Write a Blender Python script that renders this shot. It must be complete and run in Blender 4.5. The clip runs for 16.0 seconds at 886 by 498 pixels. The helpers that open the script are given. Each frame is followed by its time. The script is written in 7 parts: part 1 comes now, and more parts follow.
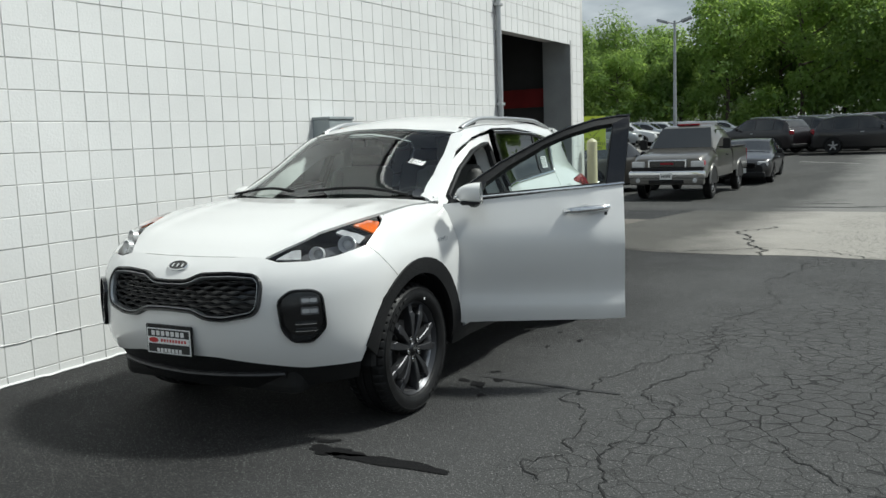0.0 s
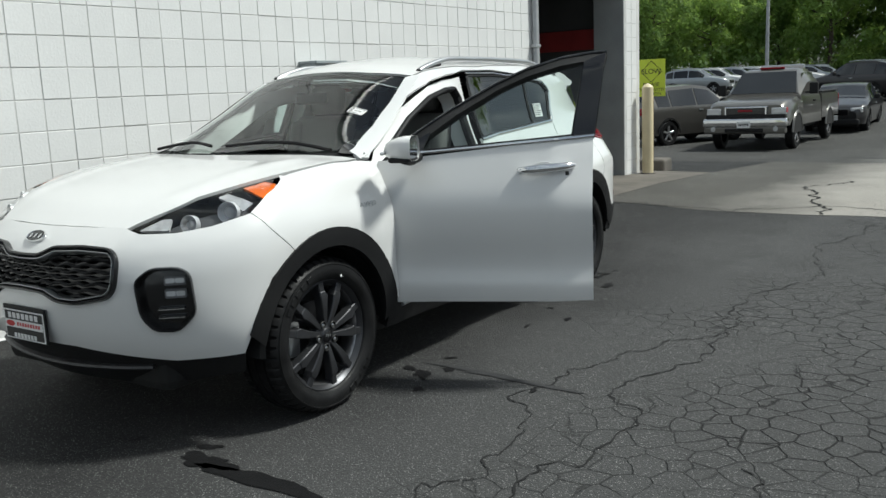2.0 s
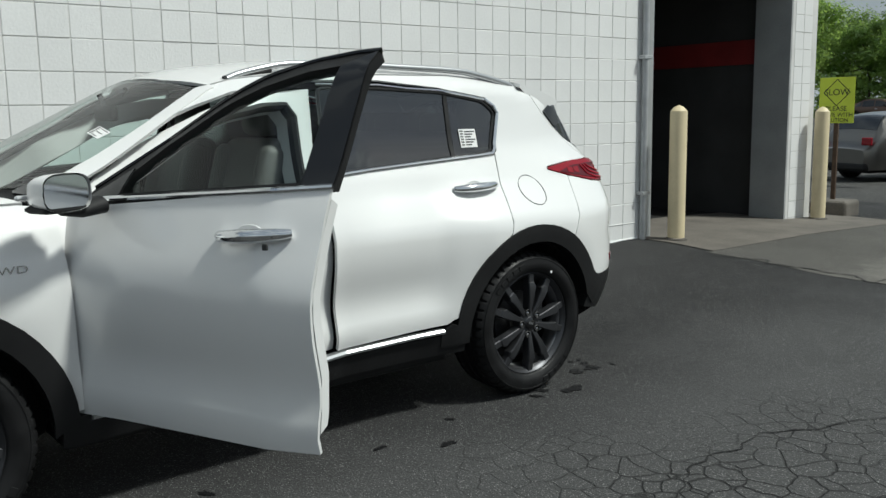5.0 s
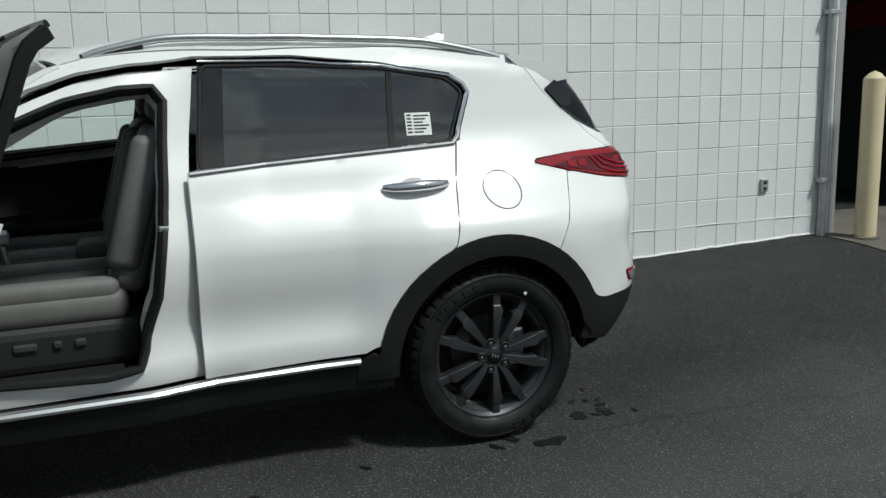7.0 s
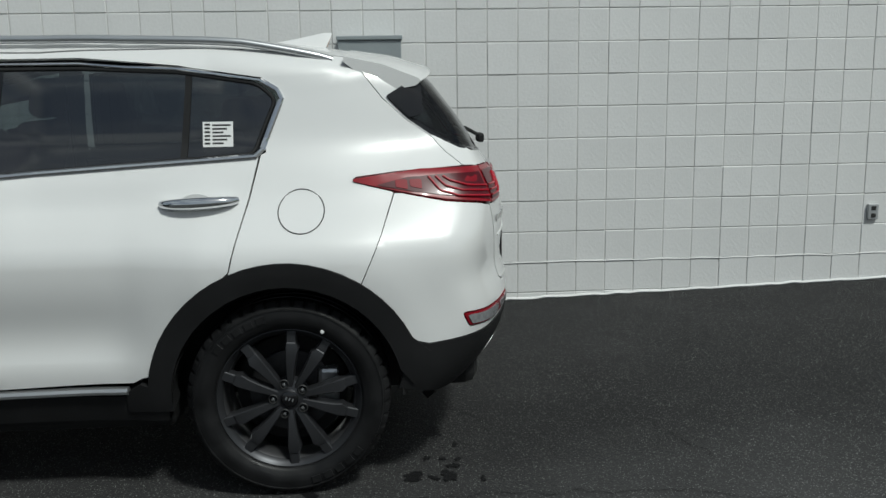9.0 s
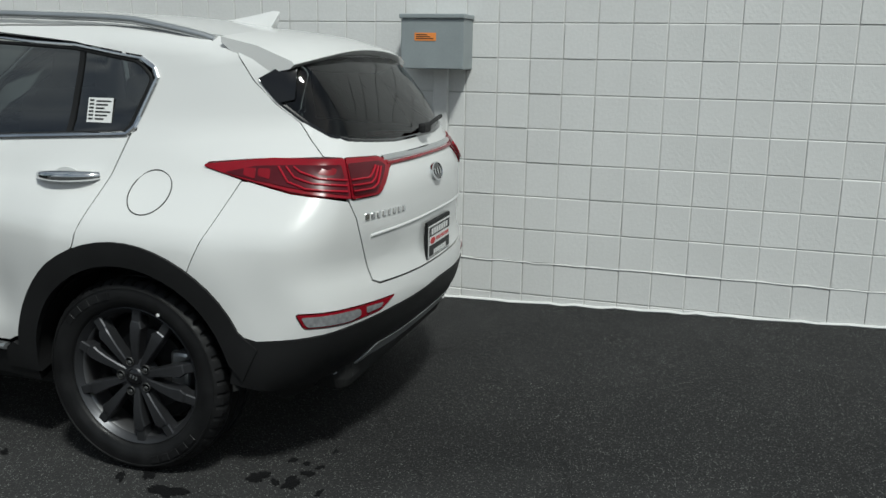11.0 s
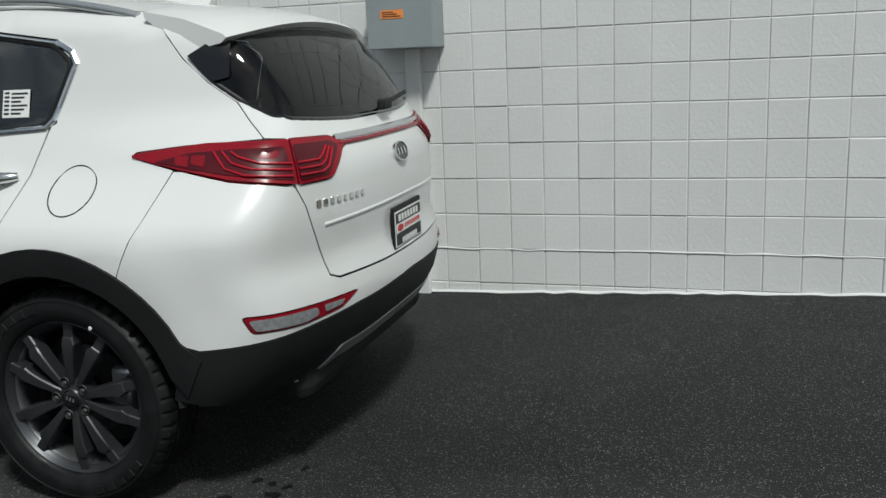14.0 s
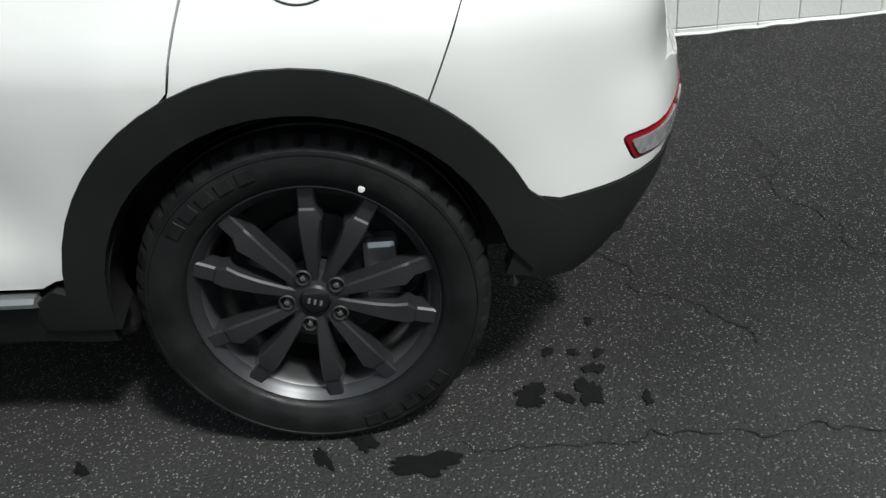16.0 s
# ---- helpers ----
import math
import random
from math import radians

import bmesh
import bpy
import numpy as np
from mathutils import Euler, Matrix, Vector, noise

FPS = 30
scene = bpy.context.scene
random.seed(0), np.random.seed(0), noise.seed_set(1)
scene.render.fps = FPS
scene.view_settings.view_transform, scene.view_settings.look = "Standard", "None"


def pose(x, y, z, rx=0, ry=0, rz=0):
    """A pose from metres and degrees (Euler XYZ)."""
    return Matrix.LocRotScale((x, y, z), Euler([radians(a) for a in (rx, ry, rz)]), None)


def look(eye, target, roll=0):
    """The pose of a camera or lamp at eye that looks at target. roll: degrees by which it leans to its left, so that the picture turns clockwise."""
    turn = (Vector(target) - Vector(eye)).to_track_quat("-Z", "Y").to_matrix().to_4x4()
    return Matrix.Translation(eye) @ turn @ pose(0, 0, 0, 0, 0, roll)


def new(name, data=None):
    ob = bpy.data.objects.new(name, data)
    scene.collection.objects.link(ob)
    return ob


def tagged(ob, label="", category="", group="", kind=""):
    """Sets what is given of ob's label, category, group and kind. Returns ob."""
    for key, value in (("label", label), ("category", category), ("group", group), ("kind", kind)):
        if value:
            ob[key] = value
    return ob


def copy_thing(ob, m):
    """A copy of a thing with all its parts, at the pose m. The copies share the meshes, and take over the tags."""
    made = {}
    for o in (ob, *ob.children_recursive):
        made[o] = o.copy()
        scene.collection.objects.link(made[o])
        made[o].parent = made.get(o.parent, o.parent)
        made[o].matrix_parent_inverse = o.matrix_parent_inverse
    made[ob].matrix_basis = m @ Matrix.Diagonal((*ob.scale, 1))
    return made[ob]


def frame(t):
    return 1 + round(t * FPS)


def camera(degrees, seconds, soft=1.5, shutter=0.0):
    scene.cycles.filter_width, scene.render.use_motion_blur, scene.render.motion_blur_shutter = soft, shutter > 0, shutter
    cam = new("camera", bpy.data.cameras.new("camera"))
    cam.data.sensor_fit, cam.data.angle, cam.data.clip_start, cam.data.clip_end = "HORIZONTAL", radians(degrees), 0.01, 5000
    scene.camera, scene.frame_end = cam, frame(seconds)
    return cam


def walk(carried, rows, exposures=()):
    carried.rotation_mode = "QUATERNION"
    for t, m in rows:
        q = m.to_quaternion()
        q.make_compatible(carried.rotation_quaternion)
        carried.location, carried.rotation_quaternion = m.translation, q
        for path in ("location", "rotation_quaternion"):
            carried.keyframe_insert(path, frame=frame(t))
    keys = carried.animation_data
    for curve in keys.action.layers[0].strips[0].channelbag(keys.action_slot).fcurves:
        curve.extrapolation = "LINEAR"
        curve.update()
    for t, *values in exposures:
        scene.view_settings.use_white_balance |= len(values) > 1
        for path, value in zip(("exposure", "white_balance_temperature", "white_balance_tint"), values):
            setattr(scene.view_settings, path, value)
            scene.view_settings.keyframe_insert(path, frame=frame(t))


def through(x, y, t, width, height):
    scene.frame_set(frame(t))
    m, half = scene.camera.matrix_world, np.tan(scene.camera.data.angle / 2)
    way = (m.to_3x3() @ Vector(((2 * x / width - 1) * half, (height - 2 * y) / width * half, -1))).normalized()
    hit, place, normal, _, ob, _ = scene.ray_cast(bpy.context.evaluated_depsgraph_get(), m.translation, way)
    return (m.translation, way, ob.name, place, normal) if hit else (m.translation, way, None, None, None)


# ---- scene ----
cam = camera(53.2, 16.0)
PATH = [
    (0, (5.162, -6.688, 1.482), (4.193, -4.955, 1.235), -2.0),
    (0.5, (5.164, -6.486, 1.474), (4.176, -4.769, 1.202), -2.0),
    (1, (5.178, -6.202, 1.474), (4.145, -4.517, 1.164), -2.7),
    (1.5, (5.324, -5.868, 1.458), (4.227, -4.23, 1.118), -2.8),
    (2, (5.406, -5.535, 1.43), (4.269, -3.927, 1.078), -2.5),
    (2.5, (5.475, -5.151, 1.422), (4.277, -3.587, 1.075), -1.6),
    (3, (5.615, -4.729, 1.435), (4.335, -3.228, 1.103), -0.7),
    (3.5, (5.637, -4.297, 1.421), (4.262, -2.87, 1.153), -0.4),
    (4, (5.717, -3.893, 1.407), (4.256, -2.557, 1.12), -0.6),
    (4.5, (5.777, -3.464, 1.394), (4.269, -2.184, 1.096), -0.6),
    (4.7, (5.758, -3.28, 1.392), (4.241, -2.011, 1.093), -0.8),
    (6.8, (5.764, -1.528, 1.423), (3.942, -0.785, 1.063), -0.9),
    (7, (5.775, -1.366, 1.429), (3.935, -0.674, 1.061), -1.4),
    (7.5, (5.747, -0.976, 1.417), (3.877, -0.366, 1.053), -1.2),
    (8, (5.787, -0.537, 1.436), (3.873, -0.096, 1.06), -0.5),
    (8.5, (5.749, -0.069, 1.423), (3.809, 0.233, 1.041), -0.8),
    (9, (5.663, 0.376, 1.443), (3.701, 0.497, 1.073), -0.9),
    (9.5, (5.613, 0.823, 1.464), (3.658, 0.68, 1.067), -0.4),
    (10, (5.419, 1.196, 1.478), (3.477, 0.926, 1.084), -0.1),
    (10.2, (5.378, 1.35, 1.507), (3.448, 1.009, 1.109), 0.3),
    (12.3, (4.89, 2.62, 1.438), (3.21, 1.626, 1.002), 0.8),
    (12.5, (4.878, 2.668, 1.438), (3.238, 1.606, 1.008), 0.6),
    (13, (4.871, 2.617, 1.425), (3.238, 1.536, 1.02), -0.3),
    (13.5, (4.909, 2.29, 1.379), (3.136, 1.446, 0.999), -2.0),
    (14, (4.831, 1.958, 1.364), (2.97, 1.364, 0.939), -2.6),
    (14.5, (4.711, 1.463, 1.345), (2.823, 1.115, 0.786), -1.5),
    (15, (4.547, 1.047, 1.323), (2.698, 0.716, 0.638), -3.4),
    (15.5, (4.326, 0.651, 1.302), (2.529, 0.437, 0.451), -4.9),
    (16, (4.181, 0.319, 1.288), (2.432, 0.27, 0.319), -5.4),
]
EXPOSURES = [(0.0, 0.44, 6150, 2), (2.5, 0.42, 6150, 2), (3.5, 0.16, 6150, 1), (4.5, 0.26, 6150, 1), (7.0, -0.03, 6050, 1), (9.0, -0.27, 6050, 1), (10.0, -0.25, 6050, 1), (12.5, -0.04, 6100, 1), (14.0, -0.12, 6100, 2), (14.5, 0.08, 6150, 3), (15.5, 0.14, 6200, 4), (16.0, 0.32, 6200, 4)]
walk(cam, [(t, look(eye, target, roll)) for t, eye, target, roll in PATH], EXPOSURES)

# ---- world and sun ----
SUN_AIM = Vector((0.55, 0.42, 1.0)).normalized()          # from the place towards the sun
world = bpy.data.worlds.new("sky")
scene.world = world
world.use_nodes = True
wn, wl = world.node_tree.nodes, world.node_tree.links
wn.clear()
w_out = wn.new("ShaderNodeOutputWorld")
w_bg = wn.new("ShaderNodeBackground")
w_sky = wn.new("ShaderNodeTexSky")
w_sky.sky_type = "NISHITA"
w_sky.sun_disc = False
w_sky.sun_elevation = math.asin(SUN_AIM.z)
w_sky.sun_rotation = math.atan2(SUN_AIM.x, SUN_AIM.y)
w_sky.air_density, w_sky.dust_density, w_sky.ozone_density = 1.0, 3.0, 1.0
# broken cloud cover: grey-white cloud over the blue
w_geo = wn.new("ShaderNodeTexCoord")
w_map = wn.new("ShaderNodeMapping")
w_map.inputs["Scale"].default_value = (1.0, 1.0, 3.2)
w_noise = wn.new("ShaderNodeTexNoise")
w_noise.inputs["Scale"].default_value = 2.3
w_noise.inputs["Detail"].default_value = 7.0
w_noise.inputs["Roughness"].default_value = 0.55
w_ramp = wn.new("ShaderNodeValToRGB")
w_ramp.color_ramp.elements[0].position, w_ramp.color_ramp.elements[0].color = 0.40, (0.25, 0.25, 0.25, 1)
w_ramp.color_ramp.elements[1].position, w_ramp.color_ramp.elements[1].color = 0.62, (1, 1, 1, 1)
w_cloud = wn.new("ShaderNodeValToRGB")
w_cloud.color_ramp.elements[0].position, w_cloud.color_ramp.elements[0].color = 0.35, (5.0, 5.3, 5.8, 1)
w_cloud.color_ramp.elements[1].position, w_cloud.color_ramp.elements[1].color = 0.75, (13.4, 13.6, 13.6, 1)
w_noise2 = wn.new("ShaderNodeTexNoise")
w_noise2.inputs["Scale"].default_value = 5.0
w_noise2.inputs["Detail"].default_value = 5.0
w_mix = wn.new("ShaderNodeMixRGB")
wl.new(w_geo.outputs["Generated"], w_map.inputs["Vector"])
wl.new(w_map.outputs["Vector"], w_noise.inputs["Vector"])
wl.new(w_map.outputs["Vector"], w_noise2.inputs["Vector"])
wl.new(w_noise.outputs["Fac"], w_ramp.inputs["Fac"])
wl.new(w_noise2.outputs["Fac"], w_cloud.inputs["Fac"])
wl.new(w_ramp.outputs["Color"], w_mix.inputs["Fac"])
wl.new(w_sky.outputs["Color"], w_mix.inputs["Color1"])
wl.new(w_cloud.outputs["Color"], w_mix.inputs["Color2"])
wl.new(w_mix.outputs["Color"], w_bg.inputs["Color"])
w_bg.inputs["Strength"].default_value = 0.055
wl.new(w_bg.outputs["Background"], w_out.inputs["Surface"])

sun = new("sun", bpy.data.lights.new("sun", "SUN"))
sun.data.energy, sun.data.angle, sun.data.color = 3.3, radians(7.0), (1.0, 0.96, 0.9)
sun.matrix_world = look(SUN_AIM * 40, (0, 0, 0))


# ---- materials ----
def mat(name, color, rough=0.6, metal=0.0, spread=0.08, scale=6.0, fine=0.0, fine_scale=120.0, bump=0.0, bump_scale=60.0,
        coat=0.0, spec=0.5, island=0.0, each=0.0, rough_spread=0.0):
    """A principled surface: base colour varied at a large and a fine scale, with relief."""
    m = bpy.data.materials.new(name)
    m.use_nodes = True
    n, l = m.node_tree.nodes, m.node_tree.links
    b = n["Principled BSDF"]
    b.inputs["Roughness"].default_value, b.inputs["Metallic"].default_value = rough, metal
    b.inputs["Coat Weight"].default_value, b.inputs["Coat Roughness"].default_value = coat, 0.04
    b.inputs["Specular IOR Level"].default_value = spec
    tc = n.new("ShaderNodeTexCoord")
    big = n.new("ShaderNodeTexNoise")
    big.inputs["Scale"].default_value, big.inputs["Detail"].default_value = scale, 4
    l.new(tc.outputs["Object"], big.inputs["Vector"])
    val = n.new("ShaderNodeMapRange")
    val.inputs["From Min"].default_value, val.inputs["From Max"].default_value = 0.3, 0.7
    val.inputs["To Min"].default_value, val.inputs["To Max"].default_value = 1 - spread, 1 + spread
    l.new(big.outputs["Fac"], val.inputs["Value"])
    last = val.outputs["Result"]

    def times(a, source, lo, hi, f0=0.0, f1=1.0):
        r = n.new("ShaderNodeMapRange")
        r.inputs["From Min"].default_value, r.inputs["From Max"].default_value = f0, f1
        r.inputs["To Min"].default_value, r.inputs["To Max"].default_value = lo, hi
        l.new(source, r.inputs["Value"])
        p = n.new("ShaderNodeMath")
        p.operation = "MULTIPLY"
        l.new(a, p.inputs[0])
        l.new(r.outputs["Result"], p.inputs[1])
        return p.outputs["Value"]

    if fine:
        f = n.new("ShaderNodeTexNoise")
        f.inputs["Scale"].default_value, f.inputs["Detail"].default_value = fine_scale, 3
        l.new(tc.outputs["Object"], f.inputs["Vector"])
        last = times(last, f.outputs["Fac"], 1 - fine, 1 + fine, 0.25, 0.75)
    if each:
        o = n.new("ShaderNodeObjectInfo")
        last = times(last, o.outputs["Random"], 1 - each, 1 + each)
    if island:
        g = n.new("ShaderNodeNewGeometry")
        last = times(last, g.outputs["Random Per Island"], 1 - island, 1 + island)
    c = n.new("ShaderNodeVectorMath")
    c.operation = "SCALE"
    c.inputs[0].default_value = color
    l.new(last, c.inputs["Scale"])
    l.new(c.outputs["Vector"], b.inputs["Base Color"])
    if rough_spread:
        rr = n.new("ShaderNodeMapRange")
        rr.inputs["From Min"].default_value, rr.inputs["From Max"].default_value = 0.3, 0.7
        rr.inputs["To Min"].default_value, rr.inputs["To Max"].default_value = rough - rough_spread, rough + rough_spread
        l.new(big.outputs["Fac"], rr.inputs["Value"])
        l.new(rr.outputs["Result"], b.inputs["Roughness"])
    if bump:
        t = n.new("ShaderNodeTexNoise")
        t.inputs["Scale"].default_value, t.inputs["Detail"].default_value = bump_scale, 3
        l.new(tc.outputs["Object"], t.inputs["Vector"])
        bp = n.new("ShaderNodeBump")
        bp.inputs["Strength"].default_value, bp.inputs["Distance"].default_value = bump, 0.004
        l.new(t.outputs["Fac"], bp.inputs["Height"])
        l.new(bp.outputs["Normal"], b.inputs["Normal"])
    return m


def glass(name, tint, rough=0.0, ior=1.5, mix=0.5):
    """Thin tinted pane: a clear transparent tint under a glossy Fresnel reflection."""
    m = bpy.data.materials.new(name)
    m.use_nodes = True
    n, l = m.node_tree.nodes, m.node_tree.links
    n.clear()
    out, tr, gl, mx, fr = (n.new("ShaderNode" + k) for k in ("OutputMaterial", "BsdfTransparent", "BsdfGlossy", "MixShader", "Fresnel"))
    tr.inputs["Color"].default_value = (*tint, 1)
    gl.inputs["Roughness"].default_value = rough
    fr.inputs["IOR"].default_value = ior
    l.new(fr.outputs["Fac"], mx.inputs["Fac"])
    l.new(tr.outputs["BSDF"], mx.inputs[1])
    l.new(gl.outputs["BSDF"], mx.inputs[2])
    l.new(mx.outputs["Shader"], out.inputs["Surface"])
    return m


def leaves(name, color, through):
    """Leaf surfaces: diffuse above, with light shining through from behind."""
    m = mat(name, color, 0.6, spread=0.25, scale=0.6, island=0.4, spec=0.25)
    n, l = m.node_tree.nodes, m.node_tree.links
    tr, mx = n.new("ShaderNodeBsdfTranslucent"), n.new("ShaderNodeMixShader")
    tr.inputs["Color"].default_value = (*through, 1)
    mx.inputs["Fac"].default_value = 0.52
    l.new(n["Principled BSDF"].outputs["BSDF"], mx.inputs[1])
    l.new(tr.outputs["BSDF"], mx.inputs[2])
    l.new(mx.outputs["Shader"], n["Material Output"].inputs["Surface"])
    return m


WHITE = mat("white_pearl_paint", (0.70, 0.70, 0.69), 0.32, spread=0.01, scale=2, coat=1.0, fine=0.01, fine_scale=900)
WHITE_IN = mat("white_inner_paint", (0.70, 0.70, 0.69), 0.4, spread=0.03, scale=8, coat=0.4)
BLACK_TRIM = mat("black_textured_plastic", (0.0105, 0.0105, 0.011), 0.6, spread=0.15, scale=9, bump=0.25, bump_scale=700, fine=0.2, fine_scale=500, spec=0.3)
BLACK_GLOSS = mat("black_gloss_plastic", (0.006, 0.006, 0.007), 0.12, spread=0.1, coat=0.3)
RUBBER = mat("tyre_rubber", (0.009, 0.009, 0.0095), 0.5, spread=0.25, scale=14, fine=0.2, fine_scale=300, bump=0.2, bump_scale=300, rough_spread=0.2, spec=0.25)
DARK_ALLOY = mat("dark_grey_alloy", (0.060, 0.061, 0.066), 0.38, 0.7, spread=0.08, scale=12, fine=0.08, fine_scale=800)
BARREL = mat("bright_rim_barrel", (0.30, 0.30, 0.31), 0.28, 0.9, spread=0.1, scale=10)
CHROME = mat("chrome", (0.75, 0.76, 0.77), 0.10, 1.0, spread=0.03)
SATIN = mat("satin_silver", (0.50, 0.51, 0.52), 0.33, 0.85, spread=0.04, fine=0.03, fine_scale=600)
DARK_METAL = mat("dark_bare_metal", (0.06, 0.06, 0.063), 0.45, 0.8, spread=0.25, scale=20)
LAMP_BLACK = mat("lamp_housing_grey", (0.09, 0.092, 0.097), 0.3, spread=0.1)
LAMP_SILVER = mat("lamp_reflector", (0.78, 0.79, 0.81), 0.3, 0.35, spread=0.05)
AMBER = mat("amber_lens", (0.75, 0.16, 0.02), 0.15, spread=0.08, scale=20, coat=1.0)
RED_LENS = mat("red_lens", (0.22, 0.004, 0.012), 0.25, spread=0.12, scale=12, coat=0.15, spec=0.3)
RED_DARK = mat("dark_red_lens", (0.075, 0.003, 0.008), 0.3, spread=0.15, scale=12, coat=0.1, spec=0.3)
RED_BRIGHT = mat("bright_red_light_guide", (0.36, 0.008, 0.022), 0.3, spread=0.1, scale=12, coat=0.1, spec=0.3)
CLEAR_LENS = glass("clear_lens", (0.93, 0.94, 0.95))
LENS_WHITE = mat("ribbed_clear_lens", (0.55, 0.56, 0.57), 0.15, 0.2, spread=0.15, scale=40, coat=1.0)
REVERSE_LENS = mat("grey_reverse_lens", (0.26, 0.26, 0.27), 0.18, 0.2, spread=0.25, scale=60, coat=0.6)
GLASS = glass("green_tinted_window_glass", (0.78, 0.88, 0.85))
GLASS_DARK = glass("privacy_window_glass", (0.10, 0.12, 0.12), ior=2.3)
GLASS_REAR = glass("dark_rear_glass", (0.16, 0.18, 0.18), ior=1.55)
CABIN = mat("black_cabin_plastic", (0.011, 0.011, 0.0115), 0.6, spread=0.15, bump=0.2, bump_scale=500)
CLOTH = mat("grey_seat_leather", (0.12, 0.118, 0.112), 0.6, spread=0.08, scale=12, bump=0.25, bump_scale=260, fine=0.06, fine_scale=300)
CLOTH_DARK = mat("charcoal_seat_leather", (0.03, 0.03, 0.031), 0.6, spread=0.1, scale=12, bump=0.2, bump_scale=260)
PAPER = mat("white_paper", (0.75, 0.75, 0.74), 0.7, spread=0.03)
INK = mat("black_ink", (0.02, 0.02, 0.02), 0.6, spread=0.05)
RED_INK = mat("red_ink", (0.5, 0.03, 0.03), 0.6, spread=0.05)
UNDER = mat("black_underbody", (0.006, 0.006, 0.006), 0.8, spread=0.2)

BLOCK = mat("white_painted_block", (0.70, 0.70, 0.69), 0.62, spread=0.035, scale=1.3, fine=0.03, fine_scale=60, bump=0.35, bump_scale=55, each=0.022, rough_spread=0.08)
BLOCK_REST = mat("white_painted_block_rest", (0.70, 0.70, 0.69), 0.62, spread=0.035, scale=1.3, fine=0.03, fine_scale=60, bump=0.35, bump_scale=55, island=0.022)
MORTAR = mat("painted_mortar_joint", (0.58, 0.575, 0.56), 0.8, spread=0.12, scale=3, bump=0.3, bump_scale=90)
GREY_BOX = mat("grey_enamelled_steel", (0.27, 0.30, 0.31), 0.42, spread=0.06, scale=5, fine=0.03, fine_scale=80)
GALV = mat("galvanised_pipe", (0.40, 0.41, 0.42), 0.45, 0.4, spread=0.12, scale=7)
CREAM = mat("cream_painted_steel", (0.62, 0.53, 0.34), 0.5, spread=0.07, scale=4, fine=0.04, fine_scale=90, bump=0.15, bump_scale=40)
JAMB = mat("grey_painted_jamb", (0.30, 0.31, 0.31), 0.6, spread=0.1, scale=3, fine=0.05, fine_scale=50)
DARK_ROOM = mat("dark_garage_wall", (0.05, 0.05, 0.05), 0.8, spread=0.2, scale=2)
RED_BAND = mat("red_painted_band", (0.22, 0.02, 0.02), 0.6, spread=0.15, scale=3)
CONCRETE = mat("stained_concrete", (0.115, 0.103, 0.088), 0.85, spread=0.25, scale=2.2, fine=0.12, fine_scale=40, bump=0.4, bump_scale=120)
SIGN_YELLOW = mat("yellow_green_sign", (0.50, 0.60, 0.04), 0.45, spread=0.04)
POST_BROWN = mat("rusty_sign_post", (0.06, 0.035, 0.02), 0.8, spread=0.25, scale=12)
ORANGE = mat("orange_sticker", (0.85, 0.28, 0.06), 0.5, spread=0.06)
YELLOW_LINE = mat("worn_road_paint", (0.50, 0.49, 0.45), 0.8, spread=0.25, scale=5)


# ---- mesh helpers ----
def part(name, bm, material, parent=None, label="", smooth=None):
    """Links a bmesh as ONE mesh object, under a thing or a part where a parent is given."""
    me = bpy.data.meshes.new(name)
    bm.to_mesh(me)
    bm.free()
    for k in (material if isinstance(material, (list, tuple)) else [material]):
        me.materials.append(k)
    if smooth is not None:
        me.shade_smooth()
        me.set_sharp_from_angle(angle=radians(smooth))
    ob = new(name, me)
    if parent is not None:
        ob.parent = parent
    if label:
        tagged(ob, label)
    return ob


def thing(name, label, category, m=None, group="", kind=""):
    ob = new(name)
    ob.matrix_world = m if m is not None else Matrix()
    return tagged(ob, label, category, group, kind)


def box(x0, y0, z0, x1, y1, z1, bevel=0.0, segments=2, bm=None):
    made = bm or bmesh.new()
    got = bmesh.ops.create_cube(made, size=1.0)
    for v in got["verts"]:
        v.co = Vector(((x0 + x1) / 2 + v.co.x * (x1 - x0), (y0 + y1) / 2 + v.co.y * (y1 - y0), (z0 + z1) / 2 + v.co.z * (z1 - z0)))
    if bevel:
        edges = list({e for v in got["verts"] for e in v.link_edges})
        bmesh.ops.bevel(made, geom=edges, offset=bevel, segments=segments, affect="EDGES", profile=0.5)
    return made


def spun(profile, n=32, axis="z", bm=None, at=(0, 0, 0), arc=2 * math.pi):
    """A turned shape: profile of (radius, along) pairs about an axis through at."""
    made = bm or bmesh.new()
    rings = []
    full = abs(arc - 2 * math.pi) < 1e-6
    count = n if full else n + 1
    for r, h in profile:
        ring = []
        for i in range(count):
            a = arc * i / n
            u, v = r * math.cos(a), r * math.sin(a)
            p = {"z": (u, v, h), "x": (h, u, v), "y": (u, h, v)}[axis]
            ring.append(made.verts.new(Vector(p) + Vector(at)))
        rings.append(ring)
    for a, b in zip(rings, rings[1:]):
        for i in range(n):
            j = (i + 1) % count
            try:
                made.faces.new((a[i], a[j], b[j], b[i]))
            except ValueError:
                pass
    bmesh.ops.remove_doubles(made, verts=made.verts[:], dist=1e-6)
    bmesh.ops.recalc_face_normals(made, faces=made.faces[:])
    return made


